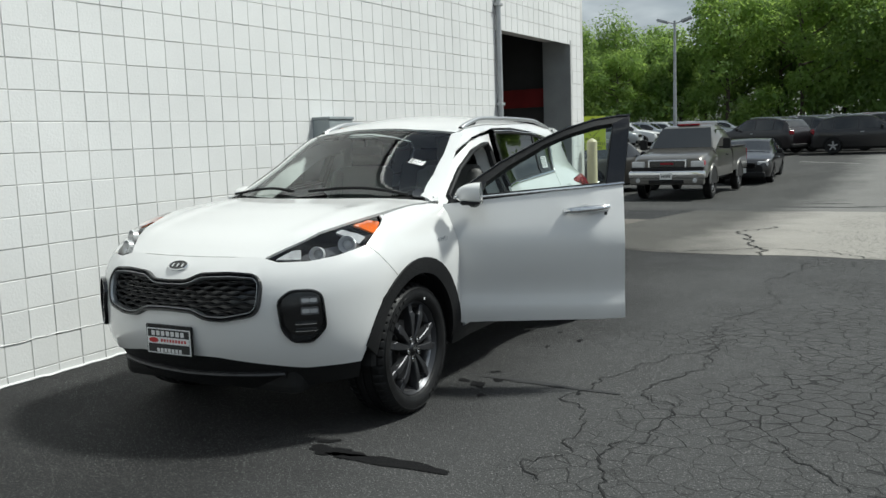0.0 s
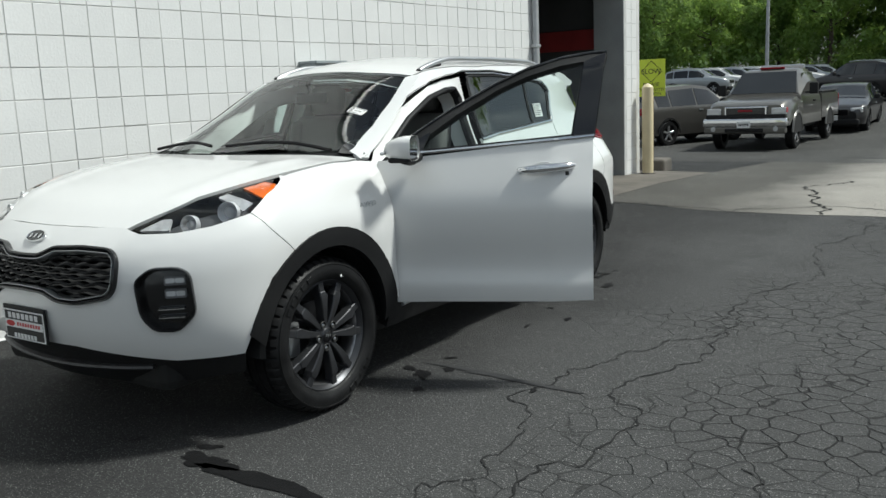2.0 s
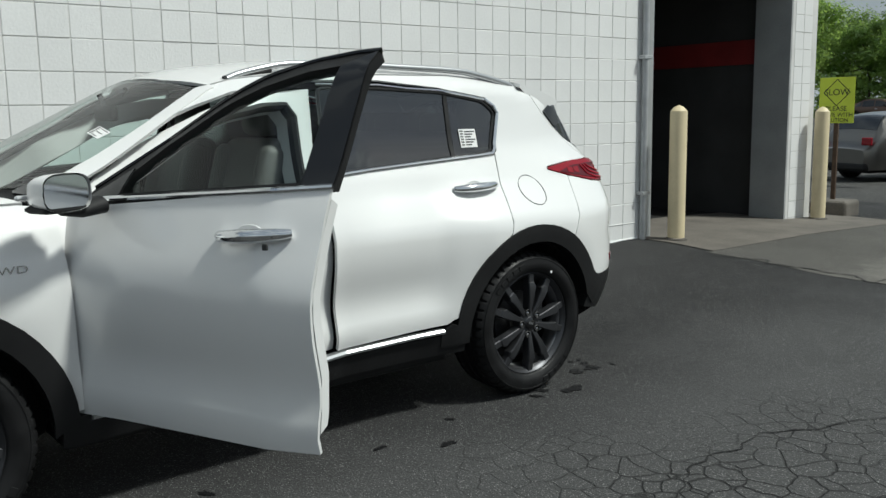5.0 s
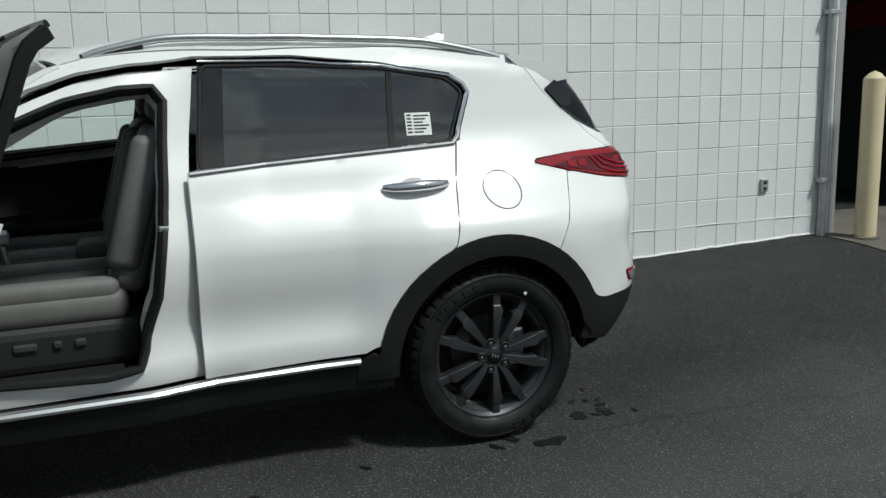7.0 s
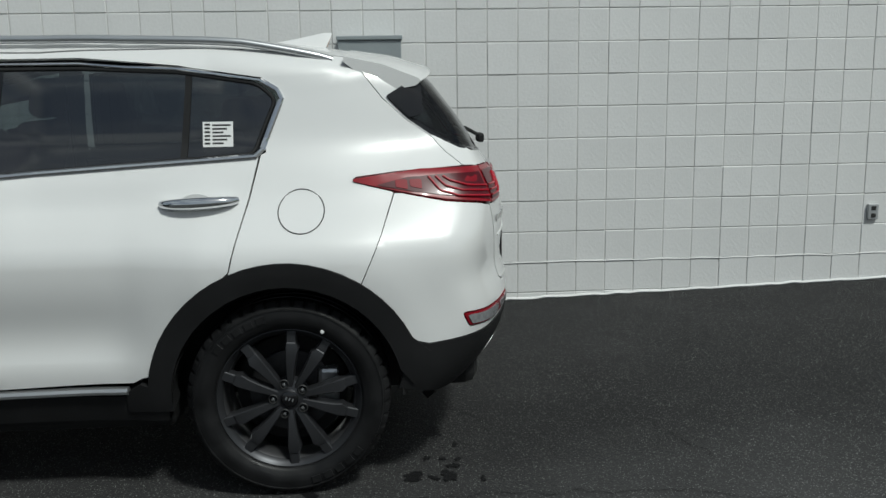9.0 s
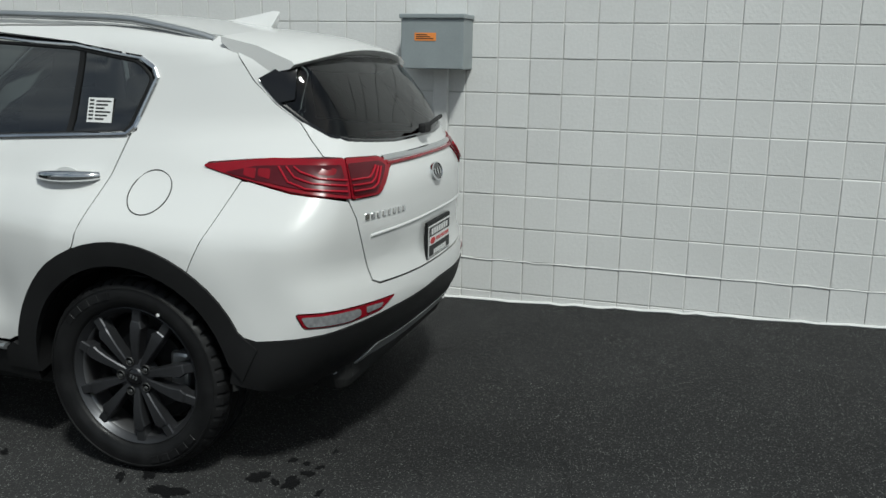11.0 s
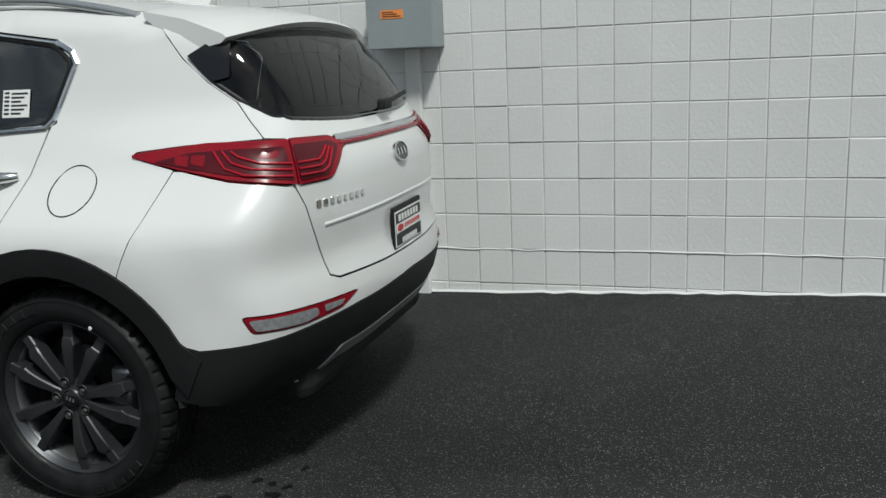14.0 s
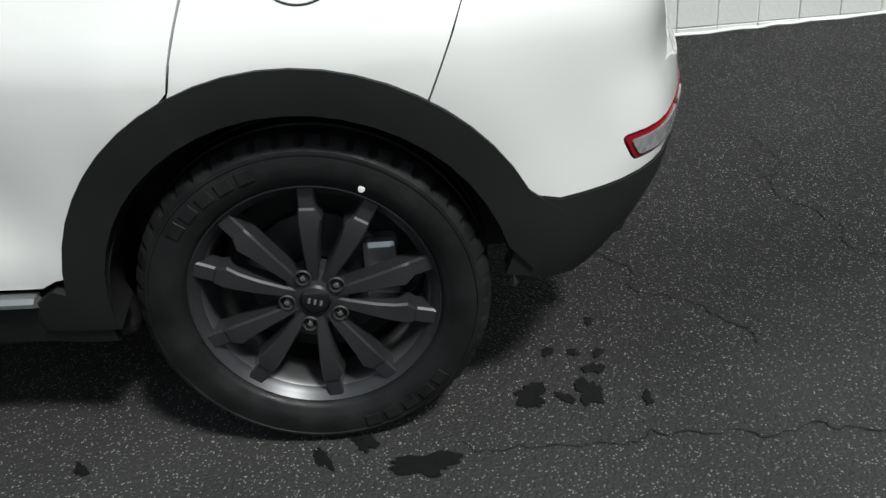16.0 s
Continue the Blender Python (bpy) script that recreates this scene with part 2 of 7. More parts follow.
def tube(points, r, n=10, bm=None, flat=1.0, caps=True):
    """A round bar along points; flat squashes it vertically; r may be a list."""
    made = bm or bmesh.new()
    pts = [Vector(p) for p in points]
    rings = []
    for i, p in enumerate(pts):
        d = (pts[min(i + 1, len(pts) - 1)] - pts[max(i - 1, 0)]).normalized()
        side = d.cross(Vector((0, 0, 1)))
        side = side.normalized() if side.length > 1e-3 else Vector((1, 0, 0))
        up = side.cross(d).normalized()
        rad = r[i] if isinstance(r, (list, tuple)) else r
        rings.append([made.verts.new(p + side * rad * math.cos(2 * math.pi * k / n) + up * rad * flat * math.sin(2 * math.pi * k / n)) for k in range(n)])
    for a, b in zip(rings, rings[1:]):
        for k in range(n):
            made.faces.new((a[k], a[(k + 1) % n], b[(k + 1) % n], b[k]))
    if caps:
        made.faces.new(rings[0][::-1])
        made.faces.new(rings[-1])
    bmesh.ops.recalc_face_normals(made, faces=made.faces[:])
    return made


def lettering(text, size, depth=0.002):
    """Raised letters in the built-in font, as a bmesh in the XY plane, centred."""
    cu = bpy.data.curves.new("text", "FONT")
    cu.body, cu.size, cu.align_x, cu.align_y, cu.extrude = text, size, "CENTER", "CENTER", depth
    ob = bpy.data.objects.new("text", cu)
    scene.collection.objects.link(ob)
    me = bpy.data.meshes.new_from_object(ob.evaluated_get(bpy.context.evaluated_depsgraph_get()))
    made = bmesh.new()
    made.from_mesh(me)
    bpy.data.objects.remove(ob)
    bpy.data.meshes.remove(me)
    return made


def moved(bm, m):
    bmesh.ops.transform(bm, matrix=m, verts=bm.verts[:])
    return bm


# ---- ground: one sheet to the horizon, dished between the building and the far rows ----
GROUND_Y = (-400, 3.0, 6.0, 10.0, 16.0, 22.0, 30.0, 37.0, 52.0, 100.0, 600.0)
GROUND_Z = (0.0, 0.0, 0.0, -0.10, -0.31, -0.34, 0.0, 0.25, 0.48, 0.6, 0.7)


def ground_z(x, y):
    rise = float(np.interp(y, (0.5, 4.0, 7.5, 11.0), (0.0, 0.10, 0.07, 0.0)))       # the apron climbs to the building
    return float(np.interp(y, GROUND_Y, GROUND_Z)) + rise * min(1.0, max(0.0, (2.6 - x) / 2.6))


def asphalt(name, dark, light, crack, wet):
    """Asphalt: bitumen with pale aggregate, stains at two scales, alligator cracks and rough relief."""
    m = bpy.data.materials.new(name)
    m.use_nodes = True
    n, l = m.node_tree.nodes, m.node_tree.links
    b = n["Principled BSDF"]
    tc = n.new("ShaderNodeTexCoord")
    P = tc.outputs["Object"]

    def noise_of(scale, detail=4, rough=0.55, warp=None):
        t = n.new("ShaderNodeTexNoise")
        t.inputs["Scale"].default_value, t.inputs["Detail"].default_value, t.inputs["Roughness"].default_value = scale, detail, rough
        l.new(P if warp is None else warp, t.inputs["Vector"])
        return t

    def ranged(src, f0, f1, t0, t1):
        r = n.new("ShaderNodeMapRange")
        for k, v in zip(("From Min", "From Max", "To Min", "To Max"), (f0, f1, t0, t1)):
            r.inputs[k].default_value = v
        l.new(src, r.inputs["Value"])
        return r.outputs["Result"]

    def op(kind, a, c):
        q = n.new("ShaderNodeMath")
        q.operation = kind
        for i, s in enumerate((a, c)):
            if isinstance(s, (int, float)):
                q.inputs[i].default_value = s
            else:
                l.new(s, q.inputs[i])
        return q.outputs["Value"]

    def mix(f, a, c):
        q = n.new("ShaderNodeMixRGB")
        for k, s in zip(("Fac", "Color1", "Color2"), (f, a, c)):
            if isinstance(s, (int, float)):
                q.inputs[k].default_value = s
            elif isinstance(s, tuple):
                q.inputs[k].default_value = (*s, 1)
            else:
                l.new(s, q.inputs[k])
        return q.outputs["Color"]

    wear = ranged(noise_of(0.35, 6, 0.6).outputs["Fac"], 0.35, 0.65, 0.0, 1.0)
    mid = ranged(noise_of(2.4, 5, 0.6).outputs["Fac"], 0.3, 0.7, 0.0, 1.0)
    base = mix(wear, dark, light)
    base = mix(op("MULTIPLY", mid, 0.35), base, tuple(c * 0.6 for c in dark))
    stones = n.new("ShaderNodeTexVoronoi")
    stones.inputs["Scale"].default_value = 130.0
    l.new(P, stones.inputs["Vector"])
    grain = noise_of(70.0, 2)
    pale = op("MULTIPLY", ranged(stones.outputs["Distance"], 0.12, 0.34, 1.0, 0.0), ranged(grain.outputs["Fac"], 0.44, 0.56, 0.0, 1.0))
    pale = op("MULTIPLY", pale, op("ADD", 0.35, op("MULTIPLY", wear, 0.65)))
    base = mix(ranged(noise_of(190.0, 2).outputs["Fac"], 0.40, 0.62, 0.0, 0.8), base, (0.004, 0.004, 0.004))
    base = mix(pale, base, (0.34, 0.34, 0.325))
    # cracks
    sepx = n.new("ShaderNodeSeparateXYZ")
    l.new(P, sepx.inputs["Vector"])
    worn = ranged(op("ADD", sepx.outputs["X"], op("MULTIPLY", noise_of(0.8, 5, 0.6).outputs["Fac"], 1.8)), 3.0, 4.3, 0.0, 0.66)
    base = mix(worn, base, tuple(c * 2.7 for c in light))
    base = mix(op("MULTIPLY", pale, op("ADD", 0.25, worn)), base, (0.34, 0.34, 0.325))
    warp = n.new("ShaderNodeMixRGB")
    warp.inputs["Fac"].default_value = 0.10
    l.new(P, warp.inputs["Color1"])
    l.new(noise_of(3.0, 4).outputs["Color"], warp.inputs["Color2"])
    cells = n.new("ShaderNodeTexVoronoi")
    cells.feature = "DISTANCE_TO_EDGE"
    cells.inputs["Scale"].default_value = 8.5
    l.new(warp.outputs["Color"], cells.inputs["Vector"])
    line = ranged(cells.outputs["Distance"], 0.012, 0.045, 1.0, 0.0)
    sep = n.new("ShaderNodeSeparateXYZ")
    l.new(P, sep.inputs["Vector"])
    old = ranged(op("ADD", sep.outputs["X"], op("MULTIPLY", noise_of(0.45, 4).outputs["Fac"], 3.0)), 5.0, 5.9, 0.0, 1.0)
    patchy = ranged(noise_of(0.9, 3).outputs["Fac"], 0.38, 0.55, 0.4, 1.0)
    line = op("MULTIPLY", op("MULTIPLY", line, op("MULTIPLY", old, patchy)), crack)
    base = mix(line, base, (0.008, 0.008, 0.008))
    l.new(base, b.inputs["Base Color"])
    rough = ranged(noise_of(1.1, 5, 0.65).outputs["Fac"], 0.35, 0.65, 0.92 - wet, 0.92)
    l.new(rough, b.inputs["Roughness"])
    b.inputs["Specular IOR Level"].default_value = 0.35
    h = op("SUBTRACT", op("ADD", op("MULTIPLY", stones.outputs["Distance"], 0.5), op("MULTIPLY", grain.outputs["Fac"], 0.6)), op("MULTIPLY", line, 1.6))
    bp = n.new("ShaderNodeBump")
    bp.inputs["Strength"].default_value, bp.inputs["Distance"].default_value = 0.8, 0.008
    l.new(h, bp.inputs["Height"])
    l.new(bp.outputs["Normal"], b.inputs["Normal"])
    return m


ASPHALT = asphalt("sealed_asphalt", (0.0095, 0.0095, 0.010), (0.0235, 0.0235, 0.0235), 1.0, 0.12)
ASPHALT_OLD = asphalt("worn_pale_asphalt", (0.095, 0.090, 0.080), (0.150, 0.142, 0.128), 0.7, 0.1)


def sheet(xs, ys, lift=0.0):
    bm = bmesh.new()
    rows = [[bm.verts.new((x, y, ground_z(x, y) + lift)) for x in xs] for y in ys]
    for a, b in zip(rows, rows[1:]):
        for i in range(len(xs) - 1):
            bm.faces.new((a[i], a[i + 1], b[i + 1], b[i]))
    return bm


near_y = [round(-10 + 0.5 * i, 2) for i in range(150)]
tagged(part("ground", sheet([-600, -60, -20, -8, -2, -0.5, 0.0, 0.65, 1.3, 1.95, 2.6, 6, 12, 30, 80, 600], [-500, -60] + near_y + [70, 80, 100, 160, 600]), ASPHALT, smooth=60),
       "dark cracked asphalt of the car park", "ground", kind="structure")


def lane_edge(x):
    return 4.05 + 0.05 * math.sin(x * 2.1) + 0.03 * math.sin(x * 5.3)


def band(xs, lo, hi, lift, steps=16):
    bm = bmesh.new()
    cols = []
    for x in xs:
        a, b = lo(x), hi(x)
        cols.append([bm.verts.new((x, a + (b - a) * k / steps, ground_z(x, a + (b - a) * k / steps) + lift)) for k in range(steps + 1)])
    for p, q in zip(cols, cols[1:]):
        for k in range(steps):
            bm.faces.new((p[k], q[k], q[k + 1], p[k + 1]))
    return bm


tagged(part("road", band([0.9 + 0.25 * i for i in range(100)], lane_edge, lambda x: 11.6 + 0.02 * x, 0.004), ASPHALT_OLD),
       "worn pale grey asphalt lane crossing the car park", "road", kind="structure")
FAR_LOT = asphalt("far_lot_asphalt", (0.055, 0.054, 0.051), (0.082, 0.080, 0.075), 0.3, 0.1)
tagged(part("road", band([-60.0 + 4.0 * i for i in range(26)], lambda x: 11.6 + 0.02 * x, lambda x: 71.0, 0.003, 60), FAR_LOT),
       "grey asphalt of the far car park rows", "road", kind="structure")
tagged(part("pavement", band([-1.0 + 0.1 * i for i in range(20)], lambda x: lane_edge(x) + 0.1, lambda x: 8.2, 0.008), CONCRETE),
       "oil-stained concrete apron before the garage door", "pavement", kind="structure")

# ---- building ----
WALL_TOP, OPEN_A, OPEN_B, CORNER, HEAD, DEEP = 5.4, 4.29, 6.95, 7.52, 2.97, 0.42
building = thing("wall_west", "white painted concrete block wall of a service building", "wall", kind="structure")
JOINT = 0.004                                              # how far the mortar lies behind the block faces
part("wall_core", box(-DEEP, -14.0, -0.3, -JOINT, OPEN_A, WALL_TOP), MORTAR, building)
part("wall_core", box(-DEEP, OPEN_B, -0.3, -JOINT, CORNER, WALL_TOP), MORTAR, building)
part("lintel", box(-DEEP, OPEN_A, HEAD, -JOINT, OPEN_B, WALL_TOP), MORTAR, building)
part("jamb", box(-DEEP, OPEN_A - 0.001, 0.0, 0.004, OPEN_A + 0.07, HEAD, 0.004), JAMB, building, "white steel door jamb")
part("jamb", box(-DEEP - 0.05, OPEN_B - 0.03, 0.0, 0.003, OPEN_B + 0.002, HEAD), JAMB, building, "grey painted reveal")
part("side_wall", box(-12.0, CORNER - 0.3, -0.3, -DEEP, CORNER, WALL_TOP), BLOCK, building)
part("roof_slab", box(-12.0, -14.0, WALL_TOP, 0.08, CORNER + 0.1, WALL_TOP + 0.2), GALV, building)
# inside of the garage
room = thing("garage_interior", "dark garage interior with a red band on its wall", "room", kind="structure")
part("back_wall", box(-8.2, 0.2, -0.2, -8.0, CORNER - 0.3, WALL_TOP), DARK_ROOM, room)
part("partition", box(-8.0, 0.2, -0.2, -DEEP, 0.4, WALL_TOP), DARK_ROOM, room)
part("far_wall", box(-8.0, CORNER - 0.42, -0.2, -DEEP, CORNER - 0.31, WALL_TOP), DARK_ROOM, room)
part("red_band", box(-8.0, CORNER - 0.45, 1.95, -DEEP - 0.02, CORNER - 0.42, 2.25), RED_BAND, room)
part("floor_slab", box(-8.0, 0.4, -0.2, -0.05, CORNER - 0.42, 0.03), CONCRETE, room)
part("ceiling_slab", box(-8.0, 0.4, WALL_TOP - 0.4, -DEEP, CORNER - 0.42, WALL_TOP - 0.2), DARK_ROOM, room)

# lumpy paint beads along the lowest joint and along the foot of the wall
bead = random.Random(31)
part("paint_bead", tube([(0.001, -7.0 + 0.08 * i, 0.2685 + bead.gauss(0, 0.0022)) for i in range(141)], 0.0045, 6), BLOCK, building)
part("paint_bead", tube([(0.002, -7.0 + 0.08 * i, ground_z(0, -7.0 + 0.08 * i) + 0.006 + bead.gauss(0, 0.003)) for i in range(141)], 0.010, 6), BLOCK, building)

# downpipe beside the opening
pipe = thing("downpipe", "grey galvanised conduit pipe strapped to the wall", "pipe")
part("pipe", tube([(0.045, 4.18, -0.02), (0.045, 4.18, WALL_TOP)], 0.036, 14), GALV, pipe, smooth=40)
for z in (0.55, 1.9, 3.2, 4.4):
    part("strap", box(0.0, 4.12, z, 0.088, 4.24, z + 0.035, 0.004), GALV, pipe)

# grey electrical box with the painted conduit below it
cabinet = thing("electrical_box", "grey enamelled steel electrical box with an orange label", "electrical box")
part("body", box(0.0, 0.10, 1.415, 0.20, 0.48, 1.70, 0.006), GREY_BOX, cabinet)
part("lid", box(-0.0, 0.092, 1.70, 0.212, 0.488, 1.726, 0.005), GREY_BOX, cabinet)
part("warning_label", box(0.20, 0.185, 1.575, 0.2025, 0.315, 1.620), ORANGE, cabinet, "orange warning label with unreadable print")
for k in range(3):
    part("print_bar", box(0.2025, 0.195, 1.584 + 0.011 * k, 0.2035, 0.30 - 0.02 * k, 1.589 + 0.011 * k), INK, cabinet)
conduit = thing("conduit", "white painted square conduit below the electrical box", "conduit")
part("channel", box(0.0, 0.25, -0.02, 0.045, 0.34, 1.415, 0.008), BLOCK, conduit)

outlet = thing("wall_outlet", "grey weatherproof electrical outlet on the wall", "outlet")
part("plate", box(0.0, 3.565, 0.50, 0.022, 3.637, 0.605, 0.005), GALV, outlet)
for z in (0.528, 0.577):
    part("socket", box(0.022, 3.585, z - 0.014, 0.026, 3.617, z + 0.014, 0.003), INK, outlet)


def bollard(x, y, top, label):
    ob = thing("bollard", label, "bollard", pose(x, y, ground_z(x, y)), group="bollards at the garage door")
    part("post", spun([(0.0, -0.1), (0.085, -0.1), (0.085, top - 0.085), (0.082, top - 0.06), (0.045, top - 0.02), (0.0, top)], 28), CREAM, ob, smooth=35)
    part("base_ring", spun([(0.086, -0.01), (0.115, -0.01), (0.112, 0.022), (0.086, 0.028)], 28), CONCRETE, ob, smooth=35)
    return ob


bollard(0.28, 4.42, 1.36, "cream painted steel bollard beside the downpipe")
bollard(0.17, 7.42, 1.38, "cream painted steel bollard at the building corner")

# yellow sign on its post
sign = thing("warning_sign", "yellow-green sign reading slow, please drive with caution", "sign", pose(-0.14, 8.35, ground_z(0, 8.35), 0, 0, 4))
part("foot", box(-0.28, -0.22, -0.05, 0.28, 0.22, 0.20, 0.05, 3), CONCRETE, sign, "round-edged concrete foot")
part("post", box(-0.028, 0.0, 0.1, 0.028, 0.04, 1.77, 0.004), POST_BROWN, sign)
part("board", box(-0.23, -0.012, 1.20, 0.23, -0.002, 1.79, 0.004), SIGN_YELLOW, sign)
dia = bmesh.new()
for a in range(4):
    p, q = [Vector((0.17 * math.cos(radians(90 * k)), -0.0135, 1.595 + 0.17 * math.sin(radians(90 * k)))) for k in (a, a + 1)]
    tube([p, q], 0.0045, 4, bm=dia)
part("diamond", dia, INK, sign)
for text, z, size in (("SLOW", 1.595, 0.115), ("PLEASE", 1.385, 0.088), ("DRIVE WITH", 1.305, 0.078), ("CAUTION", 1.238, 0.072)):
    part("lettering", moved(lettering(text, size, 0.001), pose(0, -0.0145, z, 90, 0, 0)), INK, sign)


# ---- the white car: one implicit body surface, cut into panels ----
def smooth_curve(knots, sigma):
    """A smooth one-dimensional curve through knots ((at, value), ...)."""
    a = np.array(knots, float)
    t = np.linspace(a[0, 0] - 0.5, a[-1, 0] + 0.5, 1200)
    v = np.interp(t, a[:, 0], a[:, 1])
    step = t[1] - t[0]
    k = np.exp(-0.5 * (np.arange(-int(4 * sigma / step), int(4 * sigma / step) + 1) * step / sigma) ** 2)
    pad = len(k) // 2
    v = np.convolve(np.pad(v, pad, mode="edge"), k / k.sum(), mode="valid")
    return lambda q: np.interp(q, t, v)


AXLE_F, AXLE_R, HUB = -2.67, 0.0, 0.357
half_width = smooth_curve(((0.20, 0.82), (0.36, 0.875), (0.50, 0.892), (0.66, 0.897), (0.80, 0.910), (0.90, 0.908), (0.98, 0.880), (1.06, 0.846), (1.12, 0.823),
                           (1.17, 0.800), (1.30, 0.752), (1.45, 0.698), (1.56, 0.645), (1.66, 0.56)), 0.025)
top_line = smooth_curve(((-3.9, 0.80), (-3.52, 0.912), (-3.38, 0.982), (-3.15, 1.058), (-2.8, 1.122), (-2.46, 1.156), (-2.36, 1.182), (-1.62, 1.558), (-1.45, 1.612),
                         (-1.1, 1.652), (-0.7, 1.657), (-0.2, 1.634), (0.25, 1.578), (0.55, 1.515), (0.9, 1.45)), 0.055)
front_line = smooth_curve(((0.15, -3.30), (0.30, -3.44), (0.42, -3.535), (0.52, -3.572), (0.64, -3.582), (0.78, -3.568), (0.86, -3.535), (0.93, -3.475), (1.0, -3.36)), 0.03)
rear_line = smooth_curve(((0.25, 0.60), (0.40, 0.775), (0.50, 0.842), (0.60, 0.866), (0.68, 0.862), (0.76, 0.835), (0.90, 0.850), (1.04, 0.841), (1.11, 0.800),
                          (1.17, 0.760), (1.30, 0.680), (1.45, 0.565), (1.55, 0.48)), 0.018)


def smax(a, b, k):
    h = np.maximum(k - np.abs(a - b), 0) / k
    return np.maximum(a, b) + h * h * k * 0.25


def body(p):
    """Signed field of the closed body: below zero inside. p: n x 3, in the car's own frame (rear axle at y 0, ground at z 0)."""
    x, y, z = np.abs(p[:, 0]), p[:, 1], p[:, 2]
    w = half_width(z)
    w = w - 0.20 * np.maximum(-2.85 - y, 0) ** 2 - 0.19 * np.maximum(y - 0.12, 0) ** 2
    w = w - np.interp(z, (0.88, 1.06, 1.25, 1.45, 1.58), (0, 0.072, 0.092, 0.072, 0.025)) * np.clip((y + 1.3) / 0.45, 0, 1)      # the rear half draws in above the arches
    w = w - 0.045 * np.interp(y, (-1.30, -1.08, -0.55, -0.28), (0, 1, 1, 0)) * np.interp(z, (0.90, 1.10), (1, 0.2))      # the rear doors lie inside the flares
    w = w - np.clip((z - 1.12) / 0.1, 0, 1) * 0.10 * np.maximum(y + 0.15, 0) ** 1.5          # glasshouse narrows to the tail
    for ay in (AXLE_F, AXLE_R):                                   # shoulders over the wheels
        r = np.hypot(y - ay, z - HUB)
        w = w + 0.020 * np.exp(-((r - 0.50) / 0.13) ** 2)
    mid = np.clip((y + 2.25) / 0.25, 0, 1) * np.clip((-0.42 - y) / 0.2, 0, 1)
    w = w - mid * 0.018 * np.exp(-((z - 0.60) / 0.10) ** 2) + mid * 0.012 * np.exp(-((z - 0.47) / 0.05) ** 2)
    side = (x - w) * 0.96
    crown = np.interp(y, (-3.6, -3.3, -2.9, -2.45, -2.2, -1.6, -0.2, 0.5), (0.10, 0.085, 0.045, 0.035, 0.09, 0.19, 0.18, 0.13))
    lens = np.exp(-((y + 2.0) / 0.55) ** 2) * 0.10                # the windscreen bows forward in the middle
    top = (z - top_line(y - lens * (x / 0.7) ** 2 * 1.2) + crown * x * x) * 0.93
    # two faint creases along the bonnet
    top = top - 0.006 * np.exp(-((x - 0.52 - 0.06 * (y + 3.0)) / 0.05) ** 2) * np.clip((-2.35 - y) / 0.2, 0, 1)
    front = (front_line(z) + 0.45 * x ** 2.3 + 0.5 * np.maximum(x - 0.55, 0) ** 2 - y) * 0.95
    back = (y - rear_line(z) + np.interp(z, (1.15, 1.3), (0.30, 0.24)) * x ** 2.6) * 0.95
    f = smax(side, top, 0.075)
    f = smax(f, front, 0.10)
    return smax(f, back, np.where(z > 1.1, 0.06, 0.09))


def cast(origin, way, depth=2.2, n=150):
    """First point of the body met along way from origin; both n x 3."""
    t = np.zeros(len(origin))
    done = np.zeros(len(origin), bool)
    lo, hi = t.copy(), t.copy()
    prev = t.copy()
    for s in np.linspace(0, depth, n):
        inside = (body(origin + way * s) < 0) & ~done
        lo[inside], hi[inside] = prev[inside], s
        done |= inside
        prev[:] = s
    hi[~done] = depth * 0.5
    lo[~done] = depth * 0.5
    for _ in range(22):
        mid = (lo + hi) / 2
        inn = body(origin + way * mid[:, None]) < 0
        hi = np.where(inn, mid, hi)
        lo = np.where(inn, lo, mid)
    return origin + way * ((lo + hi) / 2)[:, None]


def slope(p):
    e = 0.004
    g = np.stack([body(p + np.eye(3)[i] * e) - body(p - np.eye(3)[i] * e) for i in range(3)], 1)
    return g / np.maximum(np.linalg.norm(g, axis=1), 1e-9)[:, None]


# how a flat drawing of a panel is thrown on the body: "side" (y, z), "top" (x, y), "nose" and "tail" (angle, z) round an upright axis
NOSE_Y, TAIL_Y = -2.75, 0.05


DOOR_DRAWN = [False]


def drop(y, z):
    """How much lower the belt line and the window tops of the rear half sit than drawn."""
    low = np.interp(z, (0.92, 1.08, 1.28, 1.46, 1.555, 1.60), (0, 0.022, 0.022, 0.042, 0.042, 0))
    return low * np.interp(y, (-1.75, -1.15, 0.1, 0.42), (0, 1, 1, 0)) * np.where(np.asarray(z) < 1.25, np.asarray(y) > -1.2, 1)


def undrop(y, z):
    """The drawn height that ends up at height z."""
    zs = np.linspace(1.26, 1.75, 500)
    return float(np.interp(z, zs - drop(np.full(500, y), zs), zs))


